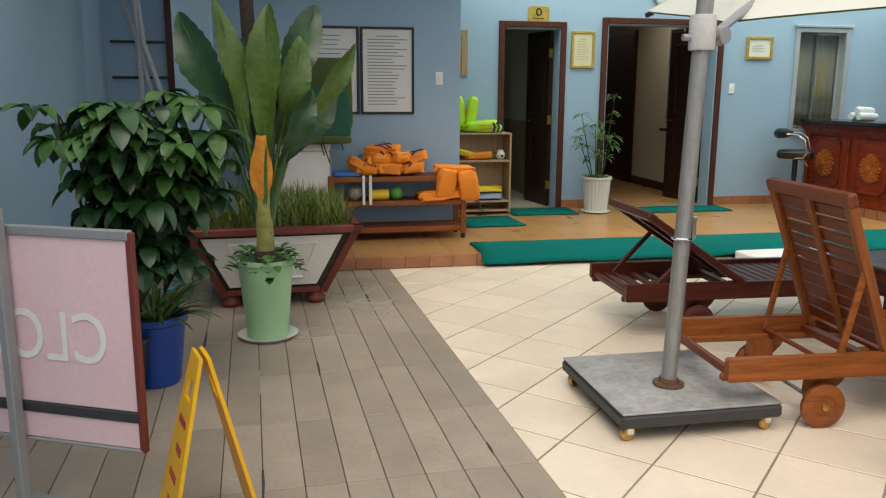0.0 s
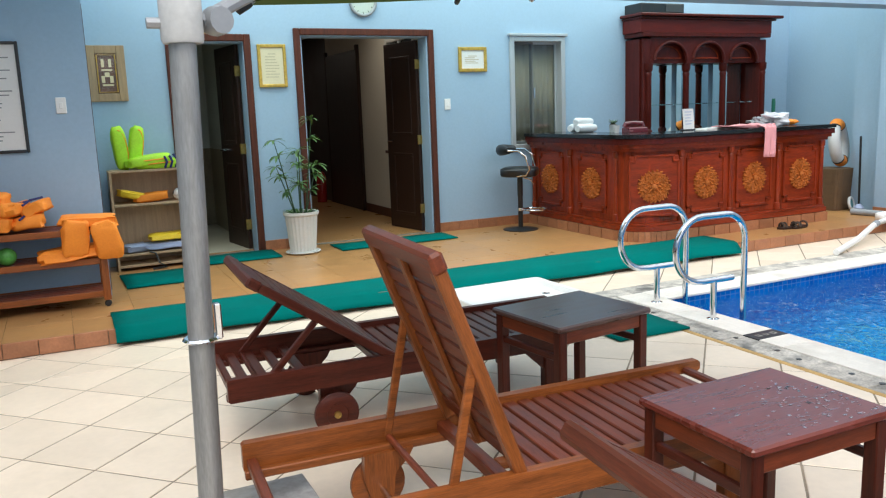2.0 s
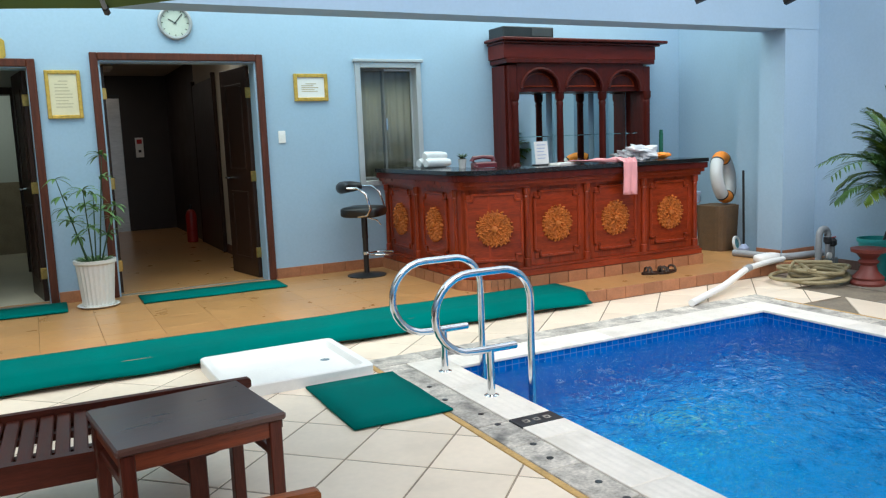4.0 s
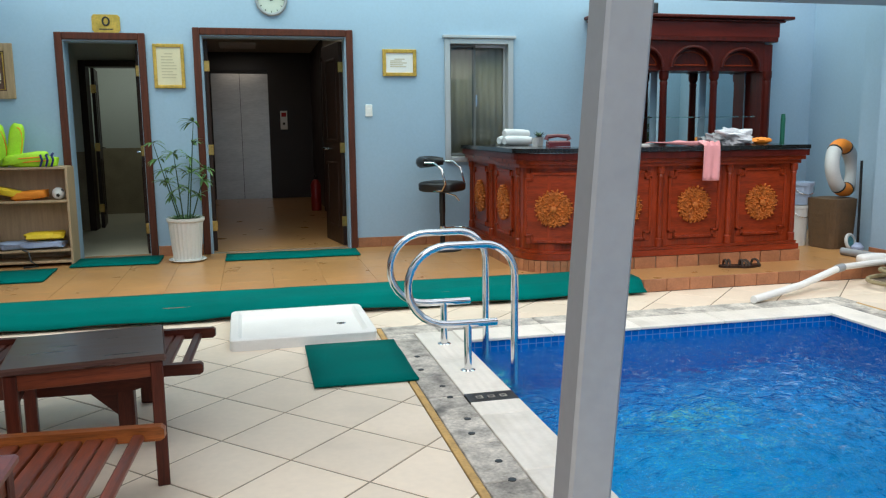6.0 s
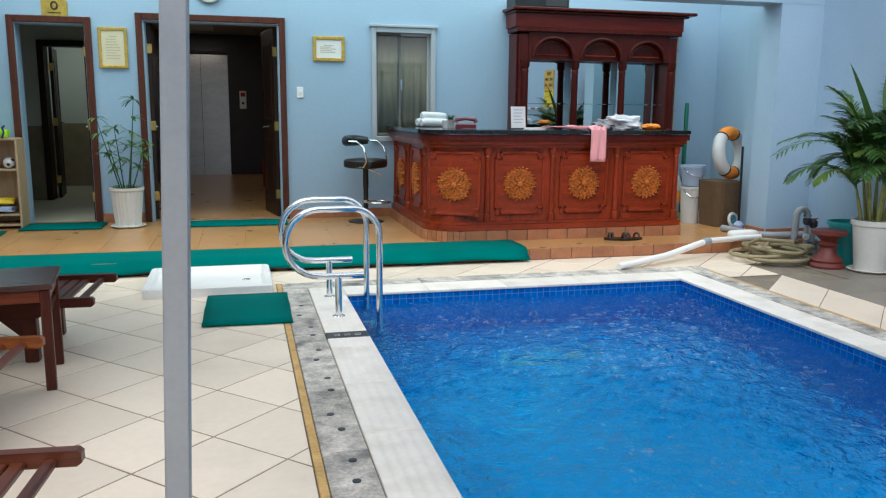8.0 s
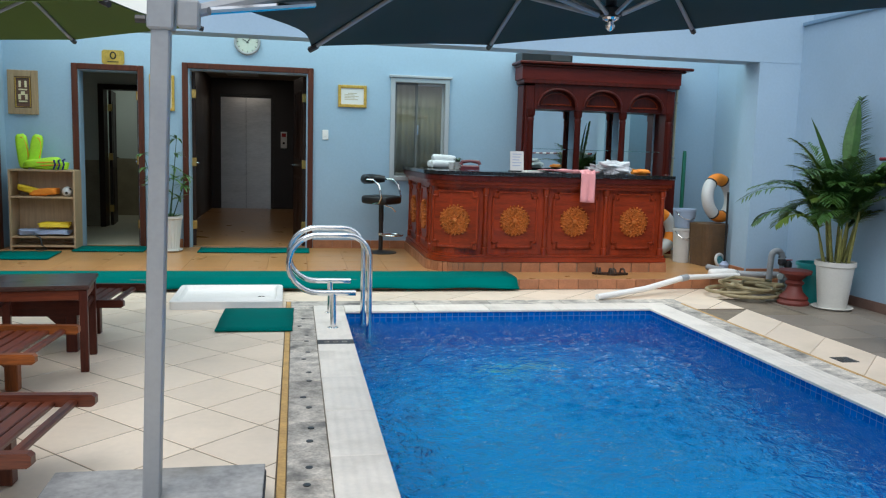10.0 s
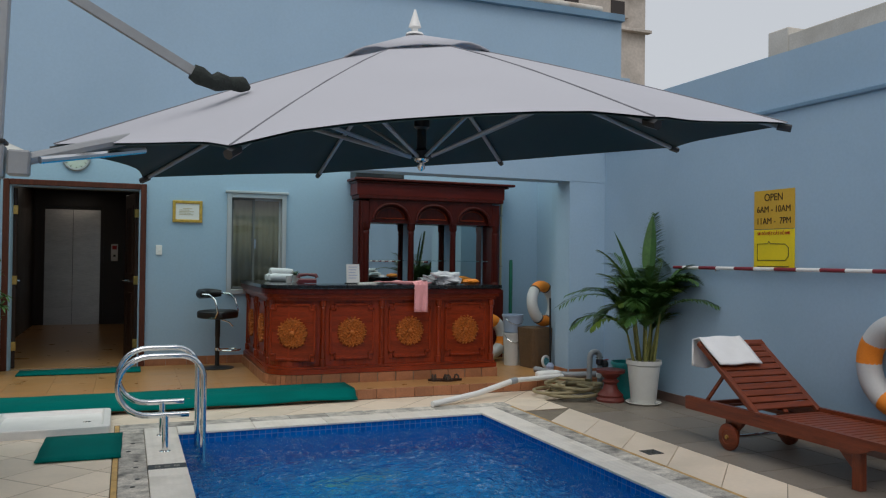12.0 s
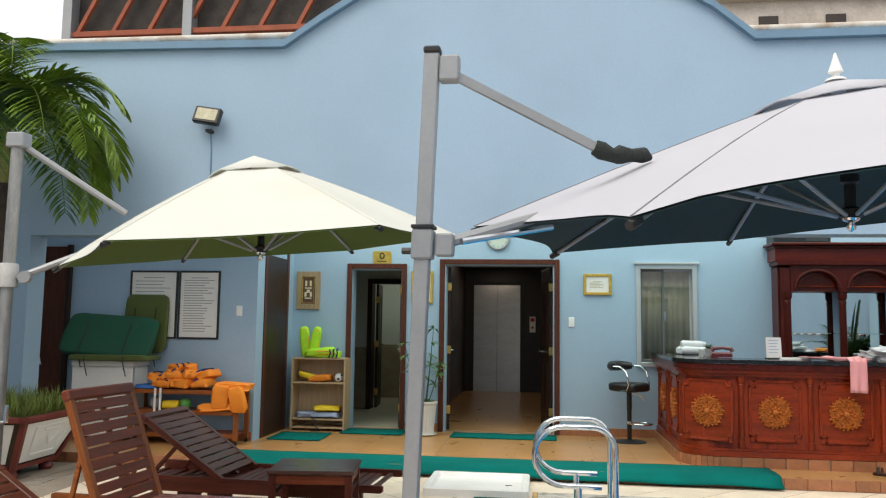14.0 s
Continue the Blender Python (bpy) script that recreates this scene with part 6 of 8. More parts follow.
bm = bmesh.new()
puff(bm, (0, 0, 0.625), (0.20, 0.19, 0.055), sub=4, lump=0.02, power=0.45)
part("seat", bm, M["black"], st, "padded black seat", smooth=True)
part("lever", tube(bmesh.new(), [(0.03, 0.03, 0.56), (0.10, 0.08, 0.53), (0.13, 0.11, 0.48)], 0.007, 6), M["steel"], st)
bm = tube(bmesh.new(), [(-0.19 * math.cos(a) * 1.05, 0.2 * math.sin(a), 0.86 + 0.0 * a) for a in (-1.15, -0.8, -0.4, 0, 0.4, 0.8, 1.15)], [0.036, 0.05, 0.058, 0.060, 0.058, 0.05, 0.036], 10)
part("back_pad", bm, M["black"], st, "curved padded backrest", smooth=True)
for s in (-1, 1):
    part("arm_tube", tube(bmesh.new(), [(-0.10, s * 0.185, 0.86), (0.02, s * 0.20, 0.86), (0.10, s * 0.20, 0.80), (0.14, s * 0.20, 0.66), (0.10, s * 0.19, 0.60), (0.0, s * 0.17, 0.59)], 0.011, 8), M["steel"], st, smooth=True)

# ---- plants along the building ----
rng = random.Random(21)
WPOT = material("white_fluted_pot", (0.68, 0.68, 0.64), 0.5, var=0.05, scale=5, bump=0.04, stain=(0.45, 0.43, 0.38), stain_amount=0.3)
bp_ = thing("potted_bamboo_palm", "slender bamboo palm in a white fluted pot", "plant", (3.94, 8.30, STEP))
bm = bmesh.new()
rings = []
for r, z in ((0.115, 0), (0.125, 0.02), (0.12, 0.03), (0.15, 0.36), (0.168, 0.375), (0.168, 0.40), (0.14, 0.40), (0.13, 0.30)):
    rings.append([bm.verts.new(((r + (0.005 if k % 2 and 0.03 <= z <= 0.36 else 0)) * math.cos(2 * math.pi * k / 48), (r + (0.005 if k % 2 and 0.03 <= z <= 0.36 else 0)) * math.sin(2 * math.pi * k / 48), z)) for k in range(48)])
for a, b2 in zip(rings, rings[1:]):
    for k in range(48):
        bm.faces.new((a[k], a[(k + 1) % 48], b2[(k + 1) % 48], b2[k]))
bm.faces.new(list(reversed(rings[0])))
part("pot", bm, WPOT, bp_, "white fluted pot")
part("soil", lathe(bmesh.new(), [(0.125, 0.34), (0.125, 0.36)], sides=16), M["soil"], bp_)
part("saucer", lathe(bmesh.new(), [(0.14, 0), (0.17, 0.018), (0.165, 0.022), (0.135, 0.006)], sides=24), WPOT, bp_, smooth=True)
sb, lb_ = bmesh.new(), bmesh.new()
for i in range(6):
    a = i * 1.05 + 0.3
    top_z = rng.uniform(0.75, 1.28)
    lean_ = rng.uniform(0.06, 0.20)
    pts = [Vector((0.05 * math.cos(a), 0.05 * math.sin(a), 0.35)) + Vector((lean_ * math.cos(a) * f, lean_ * math.sin(a) * f, (top_z - 0.35) * f)) for f in (0, 0.35, 0.7, 1)]
    part("cane", tube(bmesh.new(), pts, [0.007, 0.006, 0.005, 0.003], 6), M["leaf_dark"], bp_, smooth=True)
    for f in (0.50, 0.80, 1.0):
        p = pts[0].lerp(pts[-1], f)
        for k in range(8):
            b_a = rng.uniform(0, 6.28)
            blade(lb_, p, (math.cos(b_a), math.sin(b_a), rng.uniform(-0.3, 0.8)), rng.uniform(0.10, 0.17), 0.030, 1.1, n=4)
for k in range(40):
    b_a = rng.uniform(0, 6.28)
    blade(lb_, (0.07 * math.cos(b_a), 0.07 * math.sin(b_a), 0.36), (math.cos(b_a), math.sin(b_a), 0.9), 0.13, 0.018, 0.9, n=3)
part("foliage", lb_, material("fresh_bamboo_leaf", (0.085, 0.18, 0.045), 0.45, var=0.35, scale=7, fine=40, bump=0.08, trans=0.05), bp_)

ap = thing("areca_palm", "areca palm in a tall white pot by the blue wall", "plant", (10.10, 5.22, 0))
pot(ap, [(0.115, 0.012), (0.122, 0.03), (0.158, 0.38), (0.172, 0.39), (0.172, 0.43), (0.152, 0.43), (0.14, 0.36)], WPOT, 0.14, 0.40, 32, "plain white pot")
part("saucer", lathe(bmesh.new(), [(0.145, 0), (0.175, 0.02), (0.17, 0.024), (0.135, 0.008)], sides=28), WPOT, ap, smooth=True)
for i in range(11):
    a = i * 2.4
    r = 0.02 + 0.009 * i
    base = Vector((r * math.cos(a), r * math.sin(a), 0.42))
    hgt = rng.uniform(0.25, 0.5)
    topp = base + Vector((0.06 * math.cos(a), 0.06 * math.sin(a), hgt))
    part("cane", tube(bmesh.new(), [base, base.lerp(topp, 0.5), topp], [0.016, 0.014, 0.009], 7), M["stem"], ap, "yellow-green cane", smooth=True)
    for q in range(5):
        b_a = a + rng.uniform(-1.3, 1.3)
        lb_ = bmesh.new()
        frond(lb_, topp, (0.30 * math.cos(b_a), 0.30 * math.sin(b_a), rng.uniform(0.25, 1.9)), rng.uniform(0.48, 0.80), rng.uniform(1.5, 2.9), 30, 0.20, 0.021, rng)
        part("frond", lb_, M["leaf_light"] if q % 3 == 0 else M["leaf"], ap, "arching feather frond")
for b0, h0, ln, dr in (((0.02, 0, 0.8), (-0.55, -0.35, 1.4), 0.95, 1.9), ((-0.02, 0.04, 0.8), (-0.8, 0.1, 1.0), 0.95, 1.7), ((-0.02, -0.04, 0.75), (-0.6, 0.45, 1.3), 0.9, 1.8)):
    lb_ = bmesh.new()
    frond(lb_, b0, h0, ln, dr, 20, 0.2, 0.018, rng)
    part("frond", lb_, M["leaf"], ap, "arching feather frond")
bm = bmesh.new()
frond(bm, (0.05, 0.0, 0.95), (0.10, 0.05, 1.0), 0.92, 0.35, 46, 0.17, 0.032, rng)
blade(bm, (0.05, 0.0, 1.25), (0.10, 0.05, 1.0), 0.62, 0.15, 0.15, 0.3, 9)
blade(bm, (0.0, 0.02, 0.9), (-0.35, 0.1, 1.0), 0.85, 0.09, 0.1, 0.8, 8)
part("young_leaf", bm, M["leaf"], ap, "broad upright young leaf")

# ---- corner with planter, palm and pots ----
rng = random.Random(33)
MAROON = material("dark_red_planter_paint", (0.16, 0.03, 0.022), 0.5, var=0.15, scale=8, bump=0.06)
pl = thing("planter", "square tapered planter, dark red frame and white relief panels", "planter", (0.43, 5.60, 0), 3)
T, Bt, z0, z1 = 0.55, 0.34, 0.09, 0.55


def at_face(u, f, out=0.0):
    h = Bt + (T - Bt) * f + out
    return Vector((u * h, -h, z0 + (z1 - z0) * f))


bm = bmesh.new()
low = [bm.verts.new((sx * (Bt - 0.02), sy * (Bt - 0.02), z0)) for sx, sy in ((-1, -1), (1, -1), (1, 1), (-1, 1))]
hig = [bm.verts.new((sx * (T - 0.02), sy * (T - 0.02), z1)) for sx, sy in ((-1, -1), (1, -1), (1, 1), (-1, 1))]
for k in range(4):
    bm.faces.new((low[k], low[(k + 1) % 4], hig[(k + 1) % 4], hig[k]))
bm.faces.new(list(reversed(low)))
bm.faces.new(hig)
part("body", bm, M["soil"], pl)
for q in range(4):
    rot = Matrix.Rotation(q * math.pi / 2, 4, "Z")
    bm = bmesh.new()
    pts = [at_face(-0.80, 0.12, -0.012), at_face(0.80, 0.12, -0.012), at_face(0.86, 0.90, -0.012), at_face(-0.86, 0.90, -0.012)]
    outp = [p + Vector((0, -0.006, 0)) for p in pts]
    va, vb = [bm.verts.new(rot @ p) for p in pts], [bm.verts.new(rot @ p) for p in outp]
    bm.faces.new(vb)
    for k in range(4):
        bm.faces.new((va[k], va[(k + 1) % 4], vb[(k + 1) % 4], vb[k]))
    pn = part("relief_panel", bm, WHITE, pl, "white relief panel")
    bm = bmesh.new()
    for a, b2 in (((-0.5, 0.25), (0.5, 0.25)), ((0.5, 0.25), (0.55, 0.8)), ((0.55, 0.8), (-0.55, 0.8)), ((-0.55, 0.8), (-0.5, 0.25)), ((-0.25, 0.72), (0.25, 0.72)), ((-0.3, 0.4), (-0.1, 0.62)), ((-0.1, 0.62), (0.1, 0.4)), ((0.1, 0.4), (0.3, 0.62))):
        tube(bm, [rot @ at_face(a[0], a[1], 0.0), rot @ at_face(b2[0], b2[1], 0.0)], 0.010, 5)
    part("relief", bm, WHITE, pn, smooth=True)
    bm = bmesh.new()
    tube(bm, [rot @ at_face(-0.96, 0.0, -0.01), rot @ at_face(-0.96, 1.0, -0.01)], 0.034, 4)
    part("corner_post", bm, MAROON, pl)
    part("bottom_rail", tube(bmesh.new(), [rot @ at_face(-0.9, 0.04, -0.012), rot @ at_face(0.9, 0.04, -0.012)], 0.026, 4), MAROON, pl)
    part("rim", B((-T - 0.02, -T - 0.02, z1 - 0.03), (T + 0.02, -T + 0.05, z1 + 0.02), 0.008, rot), MAROON, pl)
    part("foot", lathe(bmesh.new(), [(0.05, 0), (0.07, 0.03), (0.05, 0.09)], (rot @ Vector((-Bt + 0.06, -Bt + 0.06, 0))).to_tuple(), 12), MAROON, pl, smooth=True)
bm = bmesh.new()
for _ in range(2800):
    x, y = rng.uniform(-0.5, 0.5), rng.uniform(-0.5, 0.5)
    if abs(x - 0.05) < 0.12 and rng.random() < 0.4:
        continue
    h = rng.uniform(0.12, 0.27) * (1.2 - 0.5 * abs(x))
    blade(bm, (x, y, z1 - 0.02), (rng.uniform(-0.6, 0.6), rng.uniform(-0.6, 0.6), 1), h, 0.009, 0.8, n=2)
gr = part("grass", bm, material("dry_tipped_grass", (0.15, 0.20, 0.035), 0.6, var=0.4, scale=6, fine=40, bump=0.05), None)
gr.matrix_world = pose(0.43, 5.60, 0, 0, 0, 3)
tagged(gr, "shaggy green grass growing in the planter", "grass", kind="stuff")

pt = thing("palm_tree", "slim palm with a dark trunk and drooping crown", "palm", (0.36, 5.54, 0.53))
part("trunk", tube(bmesh.new(), [(0, 0, 0), (-0.01, 0.02, 0.8), (-0.03, 0.03, 1.6), (-0.03, 0.0, 2.15)], [0.06, 0.05, 0.045, 0.045], 12), M["bark"], pt, smooth=True)
part("crownshaft", tube(bmesh.new(), [(-0.03, 0.0, 2.15), (-0.03, 0, 2.4), (-0.03, 0, 2.68)], [0.048, 0.05, 0.028], 10), M["stem"], pt, "yellow-green crownshaft", smooth=True)
for k in range(34):
    bm = bmesh.new()
    a = k * 2.4 - 0.5
    wallward = max(0.0, math.sin(a))
    rise = (0.6, 1.1, 1.9, 2.8)[k % 4] * rng.uniform(0.85, 1.15)
    frond(bm, (-0.03, 0, 2.64 + 0.005 * k), (math.cos(a), math.sin(a) - 0.35 * wallward, rise), rng.uniform(1.5, 1.85) * (1 - 0.42 * wallward), rng.uniform(2.6, 3.4), 52, 0.44, 0.034, rng, 0.011)
    part("frond", bm, M["palm_leaf"] if k % 5 else M["leaf"], pt, "arching feather frond")

gp = thing("potted_banana_plant", "broad-leaved banana plant in a pale green pot", "plant", (0.42, 4.58, 0))
GPOT = material("pale_green_plastic_pot", (0.36, 0.60, 0.34), 0.45, var=0.05, scale=3, bump=0.02)
pot(gp, [(0.115, 0.012), (0.12, 0.03), (0.155, 0.44), (0.165, 0.45), (0.165, 0.475), (0.148, 0.475), (0.14, 0.38)], GPOT, 0.14, 0.42, 32, "pale green plastic pot")
part("saucer", lathe(bmesh.new(), [(0.14, 0), (0.17, 0.02), (0.175, 0.028), (0.165, 0.028), (0.13, 0.008)], sides=28), WPOT, gp, "chipped pale saucer", smooth=True)
part("stem", tube(bmesh.new(), [(0, 0, 0.4), (0.005, 0, 0.6), (0.0, 0, 0.85), (0.02, 0, 1.05)], [0.055, 0.05, 0.045, 0.03], 12), M["stem"], gp, "pale sheathed stem", smooth=True)
part("dead_sheath", tube(bmesh.new(), [(0, 0, 0.41), (0, 0, 0.52)], [0.062, 0.058], 12), M["bark"], gp, smooth=True)
OR = material("withered_orange_sheath", (0.65, 0.26, 0.03), 0.6, var=0.3, scale=9, bump=0.1)
bm = bmesh.new()
blade(bm, (0.0, -0.05, 0.82), (0.02, -0.15, 1), 0.36, 0.13, 0.0, 0.7, 5, tip=0.4)
part("withered_leaf", bm, OR, gp, "withered orange leaf sheath")
# leaf blades: top of the stalk, tip, width, facing, whether mature
for bx, by, bz, tx, ty, tz, w, fx, dark in ((-0.10, 0.02, 1.16, -0.43, 0.10, 1.84, 0.27, -0.5, 1), (-0.06, -0.04, 1.10, -0.20, -0.06, 1.90, 0.17, 0.5, 0), (0.02, -0.06, 1.02, 0.06, -0.10, 1.88, 0.24, -0.35, 0), (0.10, 0.02, 1.12, 0.25, 0.04, 1.72, 0.21, 0.3, 0), (0.08, 0.10, 1.25, 0.34, 0.26, 1.92, 0.25, 0.2, 1), (0.16, 0.02, 1.12, 0.56, 0.02, 1.68, 0.15, 0.8, 0), (0.10, -0.02, 0.98, 0.30, -0.04, 1.42, 0.17, 0.4, 1), (-0.05, 0.10, 1.10, -0.12, 0.22, 1.72, 0.24, -0.2, 1), (0.14, 0.10, 1.02, 0.44, 0.24, 1.42, 0.2, 0.4, 1), (-0.12, 0.06, 1.0, -0.30, 0.14, 1.50, 0.2, -0.6, 1)):
    lf = bmesh.new()
    b0, t0 = Vector((bx, by, bz)), Vector((tx, ty, tz))
    tube(lf, [Vector((bx * 0.2, by * 0.2, 0.66)), Vector((bx * 0.55, by * 0.55, 0.5 * (0.66 + bz))), b0, b0.lerp(t0, 0.55), b0.lerp(t0, 0.95)], [0.024, 0.017, 0.012, 0.007, 0.003], 7)
    broad_leaf(lf, b0, t0, w * 0.84, (fx, -1, 0.25), fold=0.3)
    part("leaf", lf, M["leaf_dark"] if dark else M["banana_leaf"], gp, "mid green paddle leaf" if dark else "yellow-green paddle leaf", smooth=True)
bm = bmesh.new()
for _ in range(70):
    a = rng.uniform(0, 6.28)
    r = rng.uniform(0.08, 0.2)
    drop = max(0, r - 0.15) * 2.2
    blade(bm, (r * math.cos(a), r * math.sin(a), 0.47 - drop + rng.uniform(0, 0.05)), (math.cos(a), math.sin(a), rng.uniform(-0.5, 0.9)), 0.065, 0.05, 0.6, n=4)
part("trailing_foliage", bm, M["leaf"], gp, "small trailing leaves at the rim")

sc = thing("umbrella_plant", "bushy umbrella plant with drooping glossy leaves behind the sign", "plant", (-0.24, 3.78, 0))
pot(sc, [(0.09, 0), (0.10, 0.02), (0.13, 0.25), (0.14, 0.26), (0.14, 0.28), (0.125, 0.28), (0.11, 0.22)], M["darkbase"], 0.115, 0.25, 24, "dark plastic pot")
sb, lb_, ld = bmesh.new(), bmesh.new(), bmesh.new()
for i in range(54):
    a = rng.uniform(0, 6.28)
    up = rng.uniform(0.0, 1.0) ** 0.75
    r = (0.14 + 0.21 * up) * math.sqrt(rng.random())
    tip = Vector((0.19 + r * math.cos(a), -0.10 + r * math.sin(a), 0.70 + up * 0.72 - 0.7 * r * r))
    tube(sb, [Vector((0.04 * math.cos(a), 0.04 * math.sin(a), 0.3)), tip * 0.55 + Vector((0, 0, 0.1)), tip], [0.012, 0.008, 0.004], 5)
    for w in range(3):
        c = tip + Vector((rng.uniform(-0.09, 0.09), rng.uniform(-0.09, 0.09), rng.uniform(-0.12, 0.04)))
        n = rng.randint(6, 8)
        ph = rng.uniform(0, 6)
        for k in range(n):
            b_a = ph + 6.283 * k / n
            # low and inner leaves go to ld, whose darker green paints in the shade
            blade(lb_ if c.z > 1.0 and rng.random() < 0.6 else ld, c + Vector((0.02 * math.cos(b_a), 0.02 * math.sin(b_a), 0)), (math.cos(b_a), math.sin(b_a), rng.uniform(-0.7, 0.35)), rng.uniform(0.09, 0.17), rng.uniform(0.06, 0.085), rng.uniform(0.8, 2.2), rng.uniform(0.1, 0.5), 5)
part("branching", sb, M["bark"], sc, smooth=True)
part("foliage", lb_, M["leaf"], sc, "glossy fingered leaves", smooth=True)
part("lower_foliage", ld, M["leaf_dark"], sc, "lower and inner leaves, shade put into their darker green", smooth=True)

vp = thing("variegated_plant", "spiky yellow-green variegated plant in a deep blue pot", "plant", (-0.10, 3.92, 0))
pot(vp, [(0.10, 0), (0.11, 0.02), (0.145, 0.31), (0.158, 0.32), (0.158, 0.35), (0.14, 0.35), (0.13, 0.28)], material("deep_blue_glazed_pot", (0.01, 0.06, 0.30), 0.3, var=0.15, scale=5, bump=0.03), 0.13, 0.31, 28, "deep blue pot")
for mt, n, up in (("leaf_pale", 46, 1.0), ("leaf_light", 40, 1.5)):
    bm = bmesh.new()
    for i in range(n):
        a = rng.uniform(0, 6.28)
        blade(bm, (0.06 * math.cos(a), 0.06 * math.sin(a), 0.32), (math.cos(a), math.sin(a), rng.uniform(0.3, 1.4) * up), rng.uniform(0.2, 0.34), 0.024, 1.3, 0.3, 5)
    part("leaves", bm, M[mt], vp, "spiky striped leaves")

# rack and hoses on the side wall
rk = thing("hose_rack", "black wall bars with pale pool hoses hung across", "hose rack", (-0.62, BOARD, 0))
for z in (1.815, 1.52):
    part("bar", B((-0.24, -0.10, z - 0.012), (0.24, -0.085, z + 0.012), 0.003), BLACKF, rk)
    for x in (-0.2, 0.2):
        part("bracket", B((x - 0.01, -0.085, z - 0.01), (x + 0.01, -0.001, z + 0.01)), BLACKF, rk)
HOSE = material("pale_grey_ribbed_hose", (0.52, 0.54, 0.55), 0.5, var=0.12, scale=30, bump=0.1)
for pts in (((-0.12, -0.13, 2.2), (-0.02, -0.13, 1.85), (0.05, -0.13, 1.5), (0.18, -0.14, 1.1)), ((-0.02, -0.15, 2.2), (0.0, -0.15, 1.8), (0.0, -0.15, 1.4), (-0.04, -0.15, 0.9)), ((0.0, -0.13, 2.2), (0.04, -0.17, 1.8), (0.14, -0.16, 1.45), (0.3, -0.16, 0.9))):
    part("hose", tube(bmesh.new(), pts, 0.022, 8), HOSE, rk, smooth=True)
hc = thing("coiled_hose", "loose coil of turquoise garden hose", "hose", (-0.42, 5.70, 0))
bm = bmesh.new()
pts = []
for i in range(150):
    a = i * 0.28
    pts.append((0.27 * math.cos(a) * (1 + 0.1 * math.sin(i * 0.7)), 0.25 * math.sin(a), 0.03 + 0.0034 * i + 0.02 * math.sin(i * 0.31)))
part("hose", tube(bm, pts, 0.013, 6), material("turquoise_hose", (0.03, 0.30, 0.36), 0.45, var=0.15, scale=10), hc, smooth=True)

# signs on the floor
cs = thing("closed_sign", "pink acrylic sign in a grey frame, lettering seen from behind", "sign", (0.085, 2.475, 0), 155)
PINKA = material("pale_pink_acrylic", (0.80, 0.57, 0.61), 0.3, var=0.06, scale=3, bump=0.01)
part("panel", B((0.012, -0.006, 0.425), (0.80, 0.006, 0.975), 0.002), PINKA, cs)
for a, b2 in (((0.0, 0.975), (0.812, 1.005)), ((0.0, 0.29), (0.812, 0.30))):
    part("frame_rail", B((a[0], -0.014, a[1]), (b2[0], 0.014, b2[1]), 0.003), M["alu"], cs)
part("lower_panel", B((0.012, -0.006, 0.301), (0.80, 0.006, 0.388), 0.002), PINKA, cs)
part("dark_band", B((0.0, -0.010, 0.389), (0.812, 0.012, 0.424), 0.003), M["darkbase"], cs)
part("edge_strip", B((-0.01, -0.012, 0.29), (0.011, 0.012, 1.0), 0.003), MAROON, cs)
part("stand_post", B((0.425, 0.02, 0.0), (0.455, 0.06, 1.06), 0.004), M["alu"], cs)
part("stand_foot", B((0.22, -0.12, 0.0), (0.54, 0.18, 0.02), 0.004), M["alu"], cs)
text_mesh("CLOSED", 0.235, WHITE, cs, cs.matrix_world @ pose(0.455, 0.0085, 0.645, 90, 0, 180), mirror=True, squeeze=0.82)
ws = thing("wet_floor_sign", "yellow folding wet-floor warning sign with red print", "sign", (0.272, 2.47, 0), 16)
YP = material("yellow_plastic", (0.82, 0.44, 0.01), 0.4, var=0.06, scale=5, bump=0.02)
for s in (-1, 1):
    m = Matrix.Translation((s * 0.007, 0, 0.63)) @ Matrix.Rotation(radians(-s * 13), 4, "Y")
    bm = bmesh.new()
    for pw in (((-0.065, -0.02), (0.065, -0.02), (0.075, -0.10), (-0.075, -0.10)), ((-0.085, -0.17), (0.085, -0.17), (0.14, -0.60), (-0.14, -0.60)), ((-0.075, -0.10), (-0.04, -0.10), (-0.045, -0.17), (-0.085, -0.17)), ((0.04, -0.10), (0.075, -0.10), (0.085, -0.17), (0.045, -0.17)), ((-0.14, -0.60), (-0.10, -0.60), (-0.10, -0.64), (-0.145, -0.64)), ((0.10, -0.60), (0.14, -0.60), (0.145, -0.64), (0.10, -0.64))):
        f = [bm.verts.new(m @ Vector((s * 0.006, y, z))) for y, z in pw]
        k = [bm.verts.new(m @ Vector((-s * 0.006, y, z))) for y, z in pw]
        bm.faces.new(f)
        bm.faces.new(list(reversed(k)))
        for i in range(4):
            bm.faces.new((f[i], f[(i + 1) % 4], k[(i + 1) % 4], k[i]))
    bmesh.ops.recalc_face_normals(bm, faces=bm.faces)
    pnl = part("panel", bm, YP, ws)
    bm = bmesh.new()
    for i, z in enumerate((-0.24, -0.33, -0.42, -0.5)):
        box(bm, (s * 0.0065, -0.05, z - 0.014), (s * 0.008, 0.05 - 0.03 * (i % 2), z + 0.010), 0, m)
    part("warning_print", bm, RED, pnl, "red warning print")

